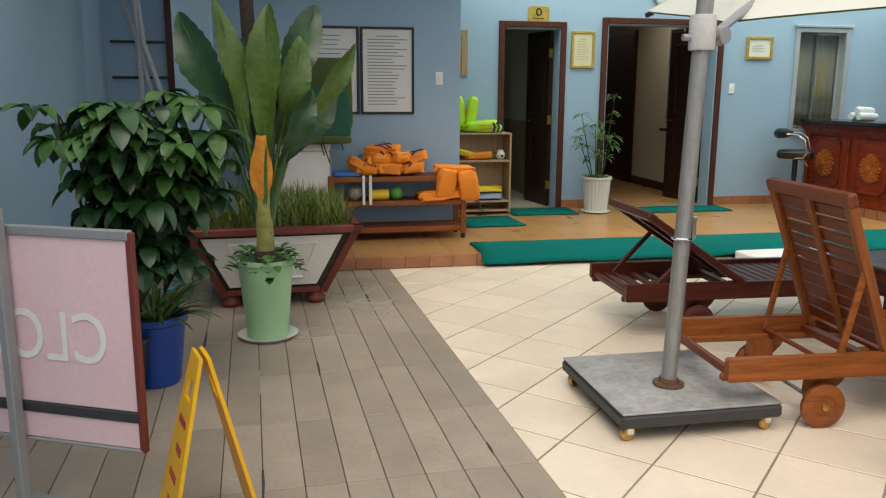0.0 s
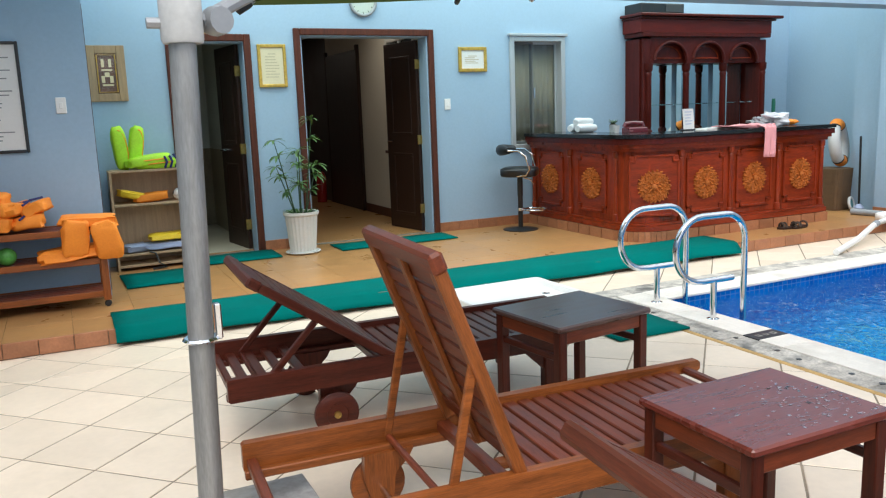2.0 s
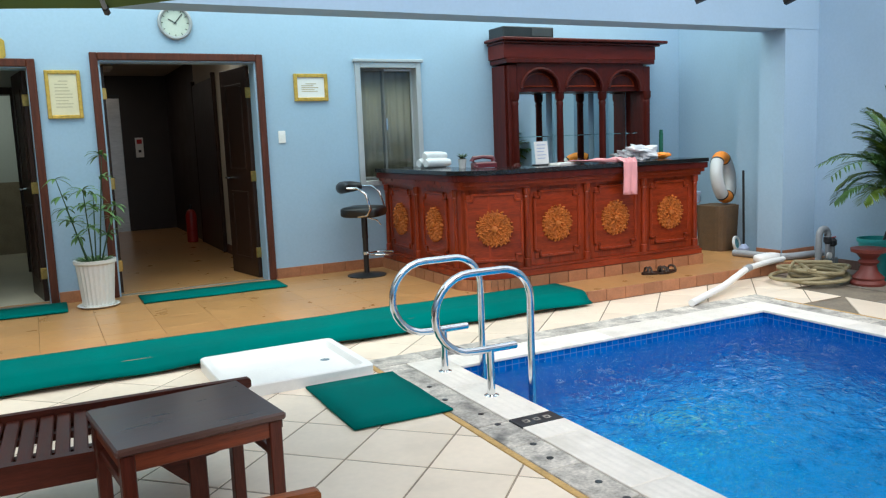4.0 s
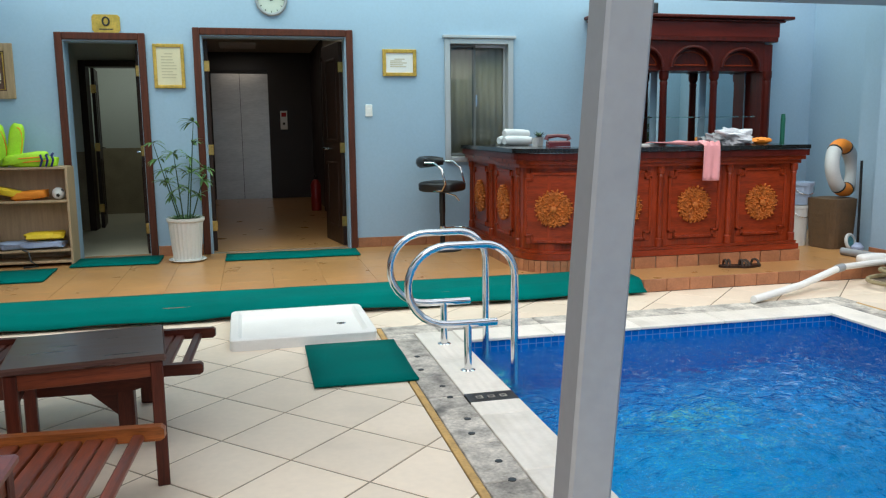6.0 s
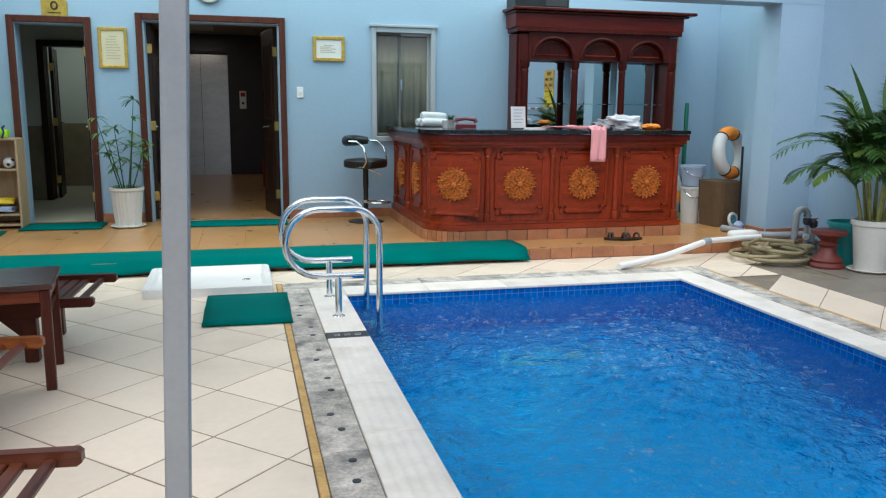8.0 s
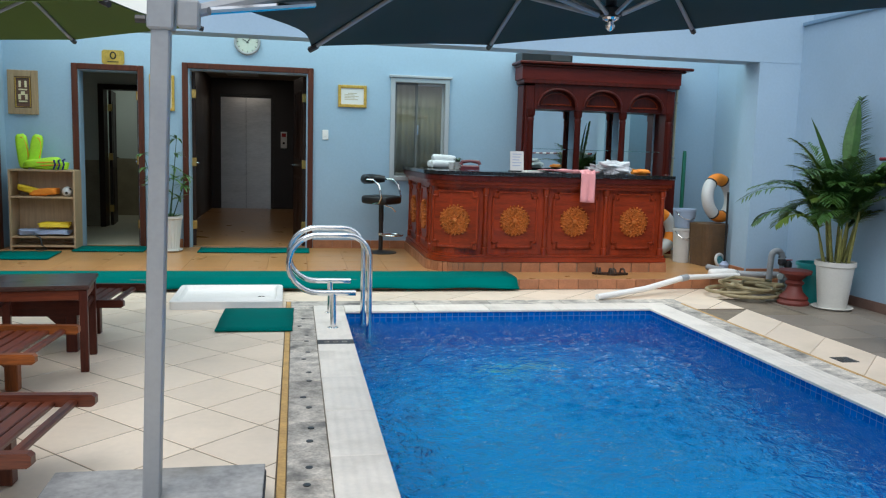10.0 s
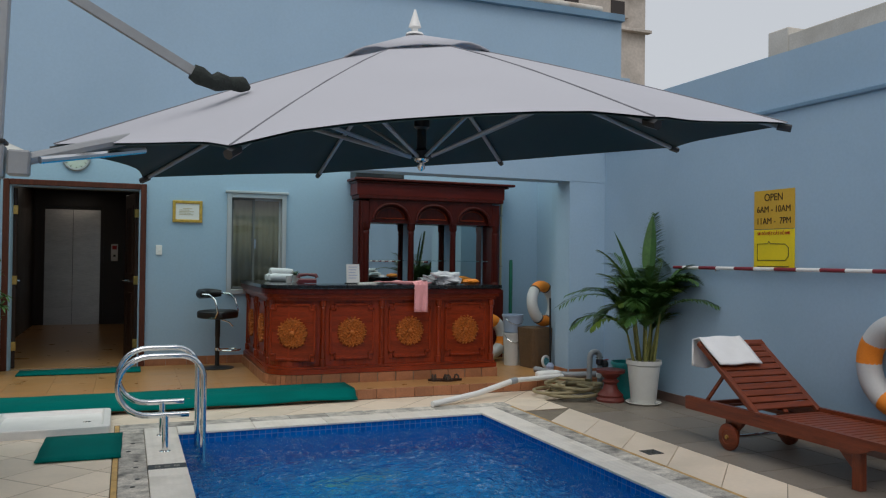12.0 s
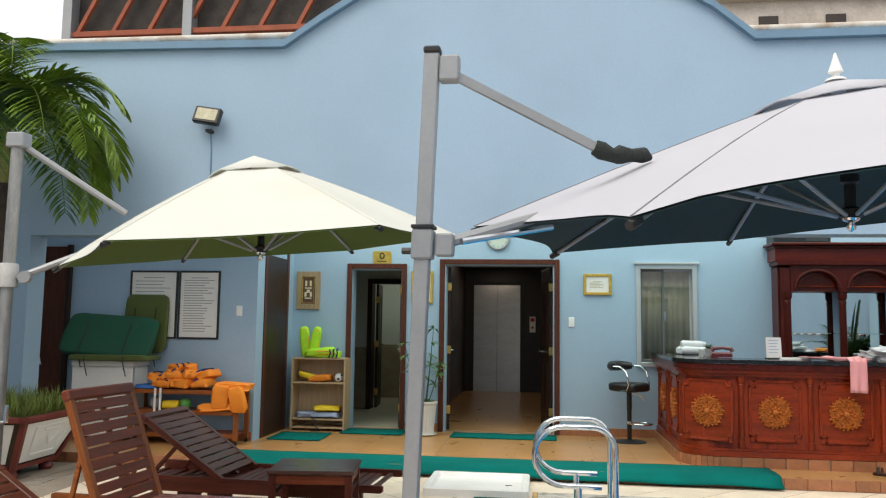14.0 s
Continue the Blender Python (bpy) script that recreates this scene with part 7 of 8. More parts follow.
# ---- cabinet, mattresses, bench and toys by the notice board ----
fz = thing("chest_cabinet", "plain white chest cabinet against the wall", "cabinet", (0.58, 7.15, STEP))
part("body", B((-0.36, -0.17, 0.05), (0.35, 0.18, 0.80), 0.012), WHITE, fz)
part("lid", B((-0.37, -0.18, 0.805), (0.36, 0.19, 0.875), 0.015), WHITE, fz)
part("edge_strip", B((0.352, -0.165, 0.03), (0.365, -0.145, 0.80), 0.003), M["alu"], fz)
for x in (-0.3, 0.28):
    part("foot", B((x - 0.03, -0.12, 0), (x + 0.03, 0.12, 0.05), 0.004), M["darkbase"], fz)
DG = material("dark_green_mattress_canvas", (0.004, 0.068, 0.036), 0.8, var=0.15, scale=5, fine=200, bump=0.12)
OG = material("olive_mattress_canvas", (0.075, 0.10, 0.022), 0.85, var=0.15, scale=5, fine=200, bump=0.12)


def mattress(label, c, s, lean, turn, mat, tilt=0.0):
    t = thing("lounger_mattress", label, "mattress", c, 0, "stacked mattresses")
    bm = bmesh.new()
    puff(bm, (0, 0, 0), s, turn=turn, lean=lean, tilt=tilt, sub=5, lump=0.05, seed=c[0], power=0.28)
    part("pad", bm, mat, t, smooth=True)
    e = Euler((lean, tilt, turn)).to_matrix()
    for sx in (-0.5, 0.45):
        bm = bmesh.new()
        tube(bm, [e @ Vector((sx * s[0], -s[1] * 1.02, s[2] * 0.5)), e @ Vector((sx * s[0], -s[1] * 1.05, -s[2] * 0.9)) , e @ Vector((sx * s[0] + 0.03, -s[1] * 1.05, -s[2])) + Vector((0.02, -0.01, -0.16))], 0.006, 5)
        part("tie_strap", bm, BLACKF, t, "dangling black tie strap")
    return t


mattress("flat olive lounger mattress lying on the white cabinet", (0.66, 7.08, 1.005), (0.46, 0.22, 0.035), 0.0, 0.03, OG)
mattress("dark green folded mattress leaning on the stack", (0.60, 7.06, 1.235), (0.52, 0.06, 0.25), -0.50, 0.04, DG, 0.05)
mattress("olive green mattress standing behind the stack", (0.90, 7.285, 1.38), (0.26, 0.03, 0.33), -0.10, 0.0, OG)

be = thing("bench_rack", "two-shelf wooden bench rack on castors", "bench", (1.53, 7.13, STEP))
W2, D2 = 0.62, 0.175
for sx in (-1, 1):
    for sy in (-1, 1):
        part("leg", B((sx * (W2 - 0.025) - 0.025, sy * (D2 - 0.02) - 0.02, 0.05), (sx * (W2 - 0.025) + 0.025, sy * (D2 - 0.02) + 0.02, 0.585), 0.004), M["teak"]["z"], be)
        part("castor", lathe(bmesh.new(), [(0.02, -0.01), (0.025, 0), (0.02, 0.01)], sides=12, m=pose(sx * (W2 - 0.025), sy * (D2 - 0.02), 0.025, 90, 0, 0)), M["black"], be, smooth=True)
for z in (0.10, 0.34, 0.555):
    for sy in (-1, 1):
        part("rail", B((-W2 + 0.05, sy * (D2 - 0.012) - 0.012, z - 0.025), (W2 - 0.05, sy * (D2 - 0.012) + 0.012, z + 0.02), 0.003), M["teak"]["x"], be)
    for k in range(5):
        y = -D2 + 0.045 + 0.062 * k
        part("board", B((-W2 + 0.03, y - 0.026, z - 0.004), (W2 - 0.03, y + 0.026, z + 0.014), 0.002), M["redwood"]["x"], be)
for i, (x, y, z, sx, sy, sz, tn, tl, lab) in enumerate((
        (1.33, 7.10, 0.735, 0.20, 0.13, 0.05, 0.2, 0.1, "orange life jacket lying flat in the heap"), (1.58, 7.12, 0.735, 0.20, 0.14, 0.05, -0.15, -0.05, "orange life jacket at the bottom of the heap"),
        (1.45, 7.10, 0.83, 0.19, 0.12, 0.045, 0.5, 0.12, "orange life jacket with navy straps on the heap"), (1.66, 7.12, 0.825, 0.16, 0.13, 0.045, -0.4, -0.25, "orange life jacket on top of the heap"),
        (1.24, 7.06, 0.79, 0.14, 0.10, 0.04, 0.1, 0.5, "orange life jacket sliding off the heap"), (1.42, 7.14, 0.90, 0.13, 0.10, 0.04, 0.9, -0.1, "orange life jacket crowning the heap"))):
    lj = thing("life_jacket", lab, "life jacket", (x, y, z), 0, "orange life jackets")
    bm = bmesh.new()
    puff(bm, (-0.48 * sx, 0, 0), (sx * 0.55, sy, sz), turn=tn, tilt=tl, sub=5, lump=0.24, seed=i * 1.3, power=0.42)
    part("foam_panel", bm, ORANGE, lj, smooth=True)
    bm = bmesh.new()
    puff(bm, (0.48 * sx, 0.02, 0.006), (sx * 0.55, sy * 0.95, sz), turn=tn + 0.15, tilt=tl - 0.1, sub=5, lump=0.24, seed=i * 2.1 + 4, power=0.42)
    part("foam_panel", bm, ORANGE, lj, smooth=True)
    e = Euler((0, tl, tn)).to_matrix()
    for k in (-0.5, 0.0, 0.5):
        bm = bmesh.new()
        tube(bm, [e @ Vector((sx * (k - 0.15), -sy * 0.95, sz * 0.6)), e @ Vector((sx * k, -sy * 0.3, sz * 1.12)), e @ Vector((sx * (k + 0.2), sy * 0.6, sz * 1.08))], 0.008, 5)
        part("strap", bm, NAVY, lj, "navy strap")
lj = thing("life_jacket", "orange life jacket draped over the bench end", "life jacket", (2.06, 7.05, 0.62), 0, "orange life jackets")
for k, (x, y) in enumerate(((-0.10, -0.115), (0.10, -0.135))):
    bm = bmesh.new()
    puff(bm, (x, y, -0.01 - 0.02 * k), (0.088, 0.034, 0.13), turn=0.18 - 0.3 * k, tilt=0.10 - 0.26 * k, lean=0.16, sub=6, lump=0.22, seed=8 + k, power=0.42)
    part("foam_panel", bm, ORANGE, lj, smooth=True)
bm = bmesh.new()
puff(bm, (0.0, 0.02, 0.10), (0.18, 0.13, 0.04), tilt=0.06, sub=6, lump=0.3, seed=5, power=0.45)
part("collar_panel", bm, ORANGE, lj, smooth=True)
lj = thing("life_jacket", "orange life jacket stuffed on the middle shelf", "life jacket", (1.92, 7.06, 0.50), 0, "orange life jackets")
bm = bmesh.new()
puff(bm, (0, 0, 0), (0.20, 0.13, 0.045), tilt=-0.08, sub=5, lump=0.35, seed=9, power=0.4)
part("foam_panel", bm, ORANGE, lj, smooth=True)
t = thing("foam_roll", "bright yellow foam roll on the shelf", "foam roll", (1.36, 7.05, 0.455))
part("roll", lathe(bmesh.new(), [(0.03, -0.09), (0.05, -0.088), (0.05, 0.088), (0.03, 0.09)], sides=20, m=pose(0, 0, 0.05, 0, 90, 4)), YELLOW, t, smooth=True)
for nm, lb2, c, r, mt in (("ball", "green patterned rubber ball on the shelf", (1.52, 7.05, 0.455), 0.062, BALLG), ("ball", "old grey ball on the shelf", (1.16, 7.10, 0.455), 0.065, M["gutter"])):
    t = thing(nm, lb2, "ball", c)
    bm = bmesh.new()
    bmesh.ops.create_icosphere(bm, subdivisions=3, radius=r, matrix=Matrix.Translation((0, 0, r)))
    part("shell", bm, mt, t, smooth=True)
t = thing("blue_float", "folded blue swim float on the bench", "float", (1.08, 7.08, 0.672))
bm = bmesh.new()
puff(bm, (0, 0, 0.025), (0.13, 0.10, 0.025), sub=4, lump=0.2, seed=2, power=0.4)
part("float", bm, SKYB, t, smooth=True)
for x in (1.22, 1.28):
    t = thing("hanging_strap", "white strap hanging from the bench", "strap", (x, 6.945, 0.45))
    part("strap", B((-0.012, -0.004, -0.02), (0.012, 0.002, 0.24), 0.001), CLOTH, t)

sh = thing("toy_shelf", "pale wooden open shelf for pool toys", "shelf", (2.62, 8.47, STEP))
PW = material("pale_laminate_wood", (0.48, 0.34, 0.20), 0.5, var=0.15, scale=3, fine=30, bump=0.04, stretch=grain("z"))
for x in (-0.34, 0.32):
    part("side_panel", B((x, -0.14, 0), (x + 0.02, 0.15, 0.88), 0.002), PW, sh)
part("back_panel", B((-0.32, 0.14, 0.02), (0.32, 0.15, 0.87)), PW, sh)
for z in (0.03, 0.13, 0.57, 0.865):
    part("shelf_board", B((-0.319, -0.139, z), (0.319, 0.139, z + 0.02), 0.002), PW, sh)
for i, (x, y, z, s, tn, tl, mt, nm, lb2, cat) in enumerate((
        (2.48, 8.45, 0.755, (0.14, 0.09, 0.035), 0.2, 0.25, YELLOW, "swim_float", "yellow swim float on the shelf", "float"),
        (2.62, 8.44, 0.735, (0.15, 0.09, 0.04), -0.1, -0.1, ORANGE, "swim_float", "orange swim float on the shelf", "float"),
        (2.72, 8.44, 0.37, (0.16, 0.10, 0.032), 0.1, 0.0, YELLOW, "swim_float", "yellow curved float on the lower shelf", "float"),
        (2.70, 8.43, 0.295, (0.18, 0.10, 0.03), 0.0, 0.0, PALEB, "swim_float", "pale blue kickboard on the lower shelf", "float"),
        (2.45, 8.44, 0.29, (0.11, 0.10, 0.035), 0.3, 0.0, PALEB, "swim_float", "blue and dark kickboard on the lower shelf", "float"))):
    t = thing(nm, lb2, cat, (x, y, z), 0, "pool toys")
    bm = bmesh.new()
    puff(bm, (0, 0, 0), s, turn=tn, tilt=tl, sub=4, lump=0.25, seed=i * 1.9, power=0.45)
    part("foam", bm, mt, t, smooth=True)
t = thing("swim_vest", "lime green swim vest with orange piping standing on the shelf", "swim vest", (2.47, 8.46, STEP + 0.885), 0, "pool toys")
for dx, tl in ((-0.065, -0.10), (0.065, 0.16)):
    bm = bmesh.new()
    puff(bm, (dx, 0, 0.19), (0.062, 0.042, 0.19), turn=0.15, tilt=tl, sub=4, lump=0.10, seed=dx * 9, power=0.5)
    lobe = part("foam_lobe", bm, LIME, t, smooth=True)
    e = Euler((0, tl, 0.15)).to_matrix()
    part("piping", tube(bmesh.new(), [e @ Vector((0.052 * math.cos(q), -0.036, 0.16 * math.sin(q))) + Vector((dx, 0, 0.19)) for q in [k * math.pi / 8 - math.pi / 2 for k in range(9)]], 0.005, 5), ORANGE, lobe, "orange piping", smooth=True)
t = thing("swim_vest", "lime green swim vest with navy straps lying on the shelf", "swim vest", (2.66, 8.42, STEP + 0.885), 0, "pool toys")
for dx, dz, sx, tl, sd in ((-0.04, 0.075, 0.19, -0.12, 1.0), (0.02, 0.045, 0.20, 0.02, 2.0)):
    bm = bmesh.new()
    puff(bm, (dx, 0.02 * sd - 0.03, dz), (sx, 0.085, 0.048), turn=0.08, tilt=tl, sub=4, lump=0.15, seed=sd, power=0.45)
    lobe = part("foam_lobe", bm, LIME, t, smooth=True)
    part("piping", tube(bmesh.new(), [(dx - sx * 0.8, -0.08, dz - 0.01), (dx, -0.10, dz + 0.004), (dx + sx * 0.7, -0.085, dz + 0.012)], 0.005, 5), ORANGE, lobe, "orange piping", smooth=True)
for k in (0.11, 0.155, 0.20):
    part("strap", tube(bmesh.new(), [(k - 0.02, -0.095, 0.005), (k, -0.10, 0.06), (k - 0.015, -0.085, 0.10), (k - 0.02, 0.0, 0.115)], 0.010, 6), NAVY, t, "navy strap", smooth=True)
t = thing("football", "small white and black football on the shelf", "ball", (2.86, 8.42, 0.69))
bm = bmesh.new()
bmesh.ops.create_icosphere(bm, subdivisions=3, radius=0.055, matrix=Matrix.Translation((0, 0, 0.055)))
fb = part("shell", bm, WHITE, t, smooth=True)
for k in range(7):
    bm = bmesh.new()
    a, z = k * 2.4, -0.8 + 0.27 * k
    d = Vector((math.cos(a) * math.sqrt(max(0, 1 - z * z)), math.sin(a) * math.sqrt(max(0, 1 - z * z)), z)).normalized()
    m = Matrix.Translation(d * 0.0545 + Vector((0, 0, 0.055))) @ d.to_track_quat("Z", "Y").to_matrix().to_4x4()
    lathe(bm, [(0.018, 0), (0.016, 0.002)], sides=5, m=m)
    part("patch", bm, BLACKF, fb, "black patch")
t = thing("goggle_strap", "black strap dangling from the lower shelf", "strap", (2.60, 8.30, STEP))
part("strap", tube(bmesh.new(), [(-0.05, 0.02, 0.16), (0.0, 0.0, 0.14), (0.02, -0.02, 0.06), (0.08, -0.03, 0.015), (-0.04, -0.04, 0.012)], 0.009, 6), BLACKF, t, smooth=True)

# ---- around the column and the hose end ----
WK = material("brown_woven_rattan", (0.12, 0.07, 0.033), 0.75, var=0.18, scale=14, fine=120, bump=0.3)
bk_ = thing("rattan_basket", "tall brown woven rattan basket", "basket", (10.02, 7.30, STEP), 8)
bm = bmesh.new()
rows = []
for i in range(17):
    h = 0.48 * i / 16
    hw = 0.15 + 0.03 * i / 16 + (0.0012 if i % 2 else 0)
    ring = []
    for k in range(40):
        a = 2 * math.pi * k / 40
        c_, s_ = math.cos(a), math.sin(a)
        w = hw + (0.0018 if k % 2 else -0.001)
        ring.append(bm.verts.new((w * math.copysign(abs(c_) ** 0.35, c_), w * math.copysign(abs(s_) ** 0.35, s_), h)))
    rows.append(ring)
for a, b2 in zip(rows, rows[1:]):
    for k in range(40):
        bm.faces.new((a[k], a[(k + 1) % 40], b2[(k + 1) % 40], b2[k]))
bm.faces.new(list(reversed(rows[0])))
bm.faces.new(rows[-1])
part("weave", bm, WK, bk_)
lifebuoy("lifebuoy", "white and orange lifebuoy standing on the rattan basket", pose(10.12, 7.32, 0.868, 82, 0, 26), 0.215, 0.066, [(62, 128, 1), (128, 236, 0), (236, 282, 1), (282, 422, 0)], True)
t = thing("paddling_float", "small round white and teal float leaning on the basket", "float", (10.03, 7.05, STEP + 0.085), 0)
fm = pose(0, 0, 0, 78, 0, 20)
part("rim", tube(bmesh.new(), [fm @ Vector((0.066 * math.cos(k * 0.2618), 0.066 * math.sin(k * 0.2618), 0)) for k in range(24)], 0.016, 8, closed=True), VINYL, t, "white rim", smooth=True)
part("disc", lathe(bmesh.new(), [(0.062, -0.006), (0.062, 0.006)], sides=20, m=fm), material("teal_printed_vinyl", (0.06, 0.22, 0.25), 0.4, var=0.6, scale=40), t)
lifebuoy("lifebuoy", "white lifebuoy standing behind the buckets", pose(9.68, 7.95, 0.42, 80, 0, 10), 0.22, 0.075)
for x, y, z, r, h, mt, lb2 in ((9.80, 7.52, STEP, 0.105, 0.40, material("translucent_white_plastic", (0.62, 0.63, 0.62), 0.4, var=0.06), "white plastic bucket on the terrace"), (9.82, 7.53, STEP + 0.405, 0.125, 0.22, material("pale_blue_plastic", (0.36, 0.46, 0.62), 0.4, var=0.06), "pale blue bucket stacked on another bucket")):
    t = thing("bucket", lb2, "bucket", (x, y, z))
    part("body", lathe(bmesh.new(), [(r * 0.82, 0), (r * 0.84, 0.01), (r, h - 0.03), (r * 1.07, h - 0.03), (r * 1.07, h), (r * 0.97, h), (r * 0.8, 0.03)], sides=24), mt, t, smooth=True)
    part("handle", tube(bmesh.new(), [(r * math.cos(a), -r * 1.02 * math.sin(a) * 0.9 - 0.02, h - 0.02 - 0.10 * math.sin(a)) for a in (0, 0.5, 1.0, 1.57, 2.1, 2.6, 3.14)], 0.004, 5), M["steel"], t)
t = thing("drum", "short black plastic drum in the corner", "drum", (9.52, 7.95, STEP))
part("body", lathe(bmesh.new(), [(0.10, 0), (0.11, 0.02), (0.11, 0.20), (0.09, 0.22)], sides=18), BLACKF, t, smooth=True)
t = thing("broom_stick", "black broom handle leaning on the column", "broom", (10.03, 6.95, STEP))
part("handle", tube(bmesh.new(), [(0, 0, 0), (0.0, 0.02, 0.85)], 0.012, 8), BLACKF, t, smooth=True)
part("head", lathe(bmesh.new(), [(0.05, 0), (0.055, 0.05), (0.02, 0.09)], sides=12), PALEB, t, smooth=True)

GP = material("grey_pvc_pipe", (0.30, 0.32, 0.34), 0.45, var=0.1, scale=10, bump=0.03)
VALVE = material("dark_pump_metal", (0.06, 0.06, 0.065), 0.5, metal=0.5, var=0.2, scale=20)
t = thing("pump_pipework", "grey pool pipework with valves beside the column", "pipework", (10.06, 6.06, 0))
part("riser", tube(bmesh.new(), [(-0.07, -0.02, 0), (-0.06, -0.02, 0.33)] + arc((0.0, -0.02, 0.36), 0.06, 180, 0, 6) + [(0.06, -0.02, 0.33)], 0.03, 12), GP, t, smooth=True)
for x, h in ((0.06, 0.33), (0.13, 0.30)):
    part("pipe", tube(bmesh.new(), [(x, -0.02, 0), (x, -0.02, h)], 0.022, 10), GP, t, smooth=True)
    part("valve", lathe(bmesh.new(), [(0.02, 0), (0.038, 0.02), (0.038, 0.06), (0.02, 0.08)], (x, -0.02, h - 0.06), 12), VALVE, t, smooth=True)
    part("valve_handle", B((x - 0.045, -0.028, h + 0.022), (x + 0.045, -0.012, h + 0.032), 0.003), RED if x > 0.1 else VALVE, t)
part("gauge", lathe(bmesh.new(), [(0.03, 0), (0.03, 0.02)], sides=16, m=pose(0.02, -0.06, 0.17, 90, 0, 0)), WHITE, t)
part("cross_pipe", tube(bmesh.new(), [(0.06, -0.02, 0.12), (0.18, -0.02, 0.12), (0.2, -0.02, 0.0)], 0.02, 10), GP, t, smooth=True)
t = thing("floor_pipe", "grey pipe lying round the foot of the column", "pipe", (9.80, 6.35, STEP))
part("pipe", tube(bmesh.new(), [(-0.02, 0.5, 0.035), (0.02, 0.2, 0.035), (0.08, 0.02, 0.035), (0.2, -0.03, 0.035), (0.58, -0.05, 0.035)], 0.034, 12), GP, t, smooth=True)
t = thing("vacuum_pole", "white plastic vacuum pole lying from deck to terrace", "pole", (8.05, 5.67, 0))
part("tube", tube(bmesh.new(), [(0, 0, 0.032), (0.55, 0.20, 0.07), (1.02, 0.38, 0.145)], 0.028, 12), WHITE, t, smooth=True)
part("sleeve", tube(bmesh.new(), [(1.0, 0.372, 0.142), (1.08, 0.40, 0.15)], 0.033, 12), GP, t, smooth=True)
part("tube", tube(bmesh.new(), [(1.08, 0.40, 0.150), (1.5, 0.56, 0.135), (1.75, 0.60, 0.135)], 0.026, 12), WHITE, t, smooth=True)
bm = bmesh.new()
puff(bm, (1.62, 0.68, 0.150), (0.16, 0.06, 0.042), turn=0.1, sub=4, lump=0.02, power=0.5)
part("vacuum_head", bm, WHITE, t, "white vacuum head", smooth=True)
t = thing("khaki_hose", "loosely coiled khaki hose by the pool", "hose", (9.62, 5.80, 0))
KH = material("khaki_rubber_hose", (0.30, 0.25, 0.14), 0.6, var=0.15, scale=12, bump=0.05)
kr = random.Random(77)
for k in range(6):
    cx, cy = kr.uniform(-0.10, 0.10), kr.uniform(-0.06, 0.06)
    ra, rb = kr.uniform(0.20, 0.36), kr.uniform(0.16, 0.28)
    ph, tip, tw = kr.uniform(0, 6.28), kr.uniform(0, 6.28), kr.uniform(0.7, 1.15)
    pts = []
    for i in range(25):
        a = ph + tw * 6.9 * i / 24
        wob = 1 + 0.10 * math.sin(2 * a + k)
        pts.append((cx + ra * wob * math.cos(a), cy + rb * wob * math.sin(a), 0.019 + 0.019 * k + 0.014 * (1 + math.sin(a + tip))))
    part("hose", tube(bmesh.new(), pts, 0.0165, 8), KH, t, smooth=True)
part("hose", tube(bmesh.new(), [(-0.28, 0.02, 0.15), (-0.05, 0.16, 0.17), (0.1, -0.1, 0.18), (0.3, 0.1, 0.14), (0.1, 0.22, 0.13), (-0.2, -0.12, 0.14)], 0.0165, 8), KH, t, smooth=True)
t = thing("ceramic_stool", "dark red turned ceramic plant stand", "plant stand", (9.87, 5.45, 0))
part("body", lathe(bmesh.new(), [(0.135, 0), (0.14, 0.02), (0.12, 0.045), (0.128, 0.065), (0.075, 0.12), (0.062, 0.17), (0.085, 0.20), (0.062, 0.225), (0.10, 0.27), (0.14, 0.285), (0.145, 0.315), (0.12, 0.32)], sides=32), MAROON, t, smooth=True)
t = thing("bucket", "turquoise plastic bucket beside the palm pot", "bucket", (10.14, 5.56, 0))
TQ = material("turquoise_plastic", (0.03, 0.36, 0.36), 0.4, var=0.08)
part("body", lathe(bmesh.new(), [(0.12, 0), (0.125, 0.02), (0.15, 0.34), (0.165, 0.34), (0.165, 0.37), (0.15, 0.37), (0.12, 0.05)], sides=24), TQ, t, smooth=True)
part("dipper", tube(bmesh.new(), [(0.02, 0, 0.2), (0.10, -0.02, 0.42)], 0.012, 6), BLACKF, t)
t = thing("white_towel", "white bath towel draped over the lounger back", "towel", (9.825, 3.85, 0))
bm = bmesh.new()
g = []
for i in range(15):
    row = []
    for j in range(25):
        u, v = i / 14, j / 24
        x = -0.315 + 0.40 * u
        s = -0.24 + 0.56 * v
        ang = radians(36.5)
        hy, hz = -0.73, 0.315
        ty, tz = hy + 0.76 * math.cos(ang), hz + 0.76 * math.sin(ang)
        if s < 0:
            y, z = ty + 0.035 + 0.012 * math.sin(u * 14), tz + 0.02 + s * (0.85 + 0.1 * math.sin(u * 5))
        else:
            y, z = ty - s * math.cos(ang) - 0.045 * math.sin(ang) * 0.7, tz - s * math.sin(ang) + 0.046 + 0.004 * math.sin(u * 9 + v * 8)
        row.append(bm.verts.new((x, y, z)))
    g.append(row)
for i in range(14):
    for j in range(24):
        bm.faces.new((g[i][j], g[i + 1][j], g[i + 1][j + 1], g[i][j + 1]))
ob = part("cloth", bm, CLOTH, t, smooth=True)
ob.modifiers.new("thick", "SOLIDIFY").thickness = 0.012
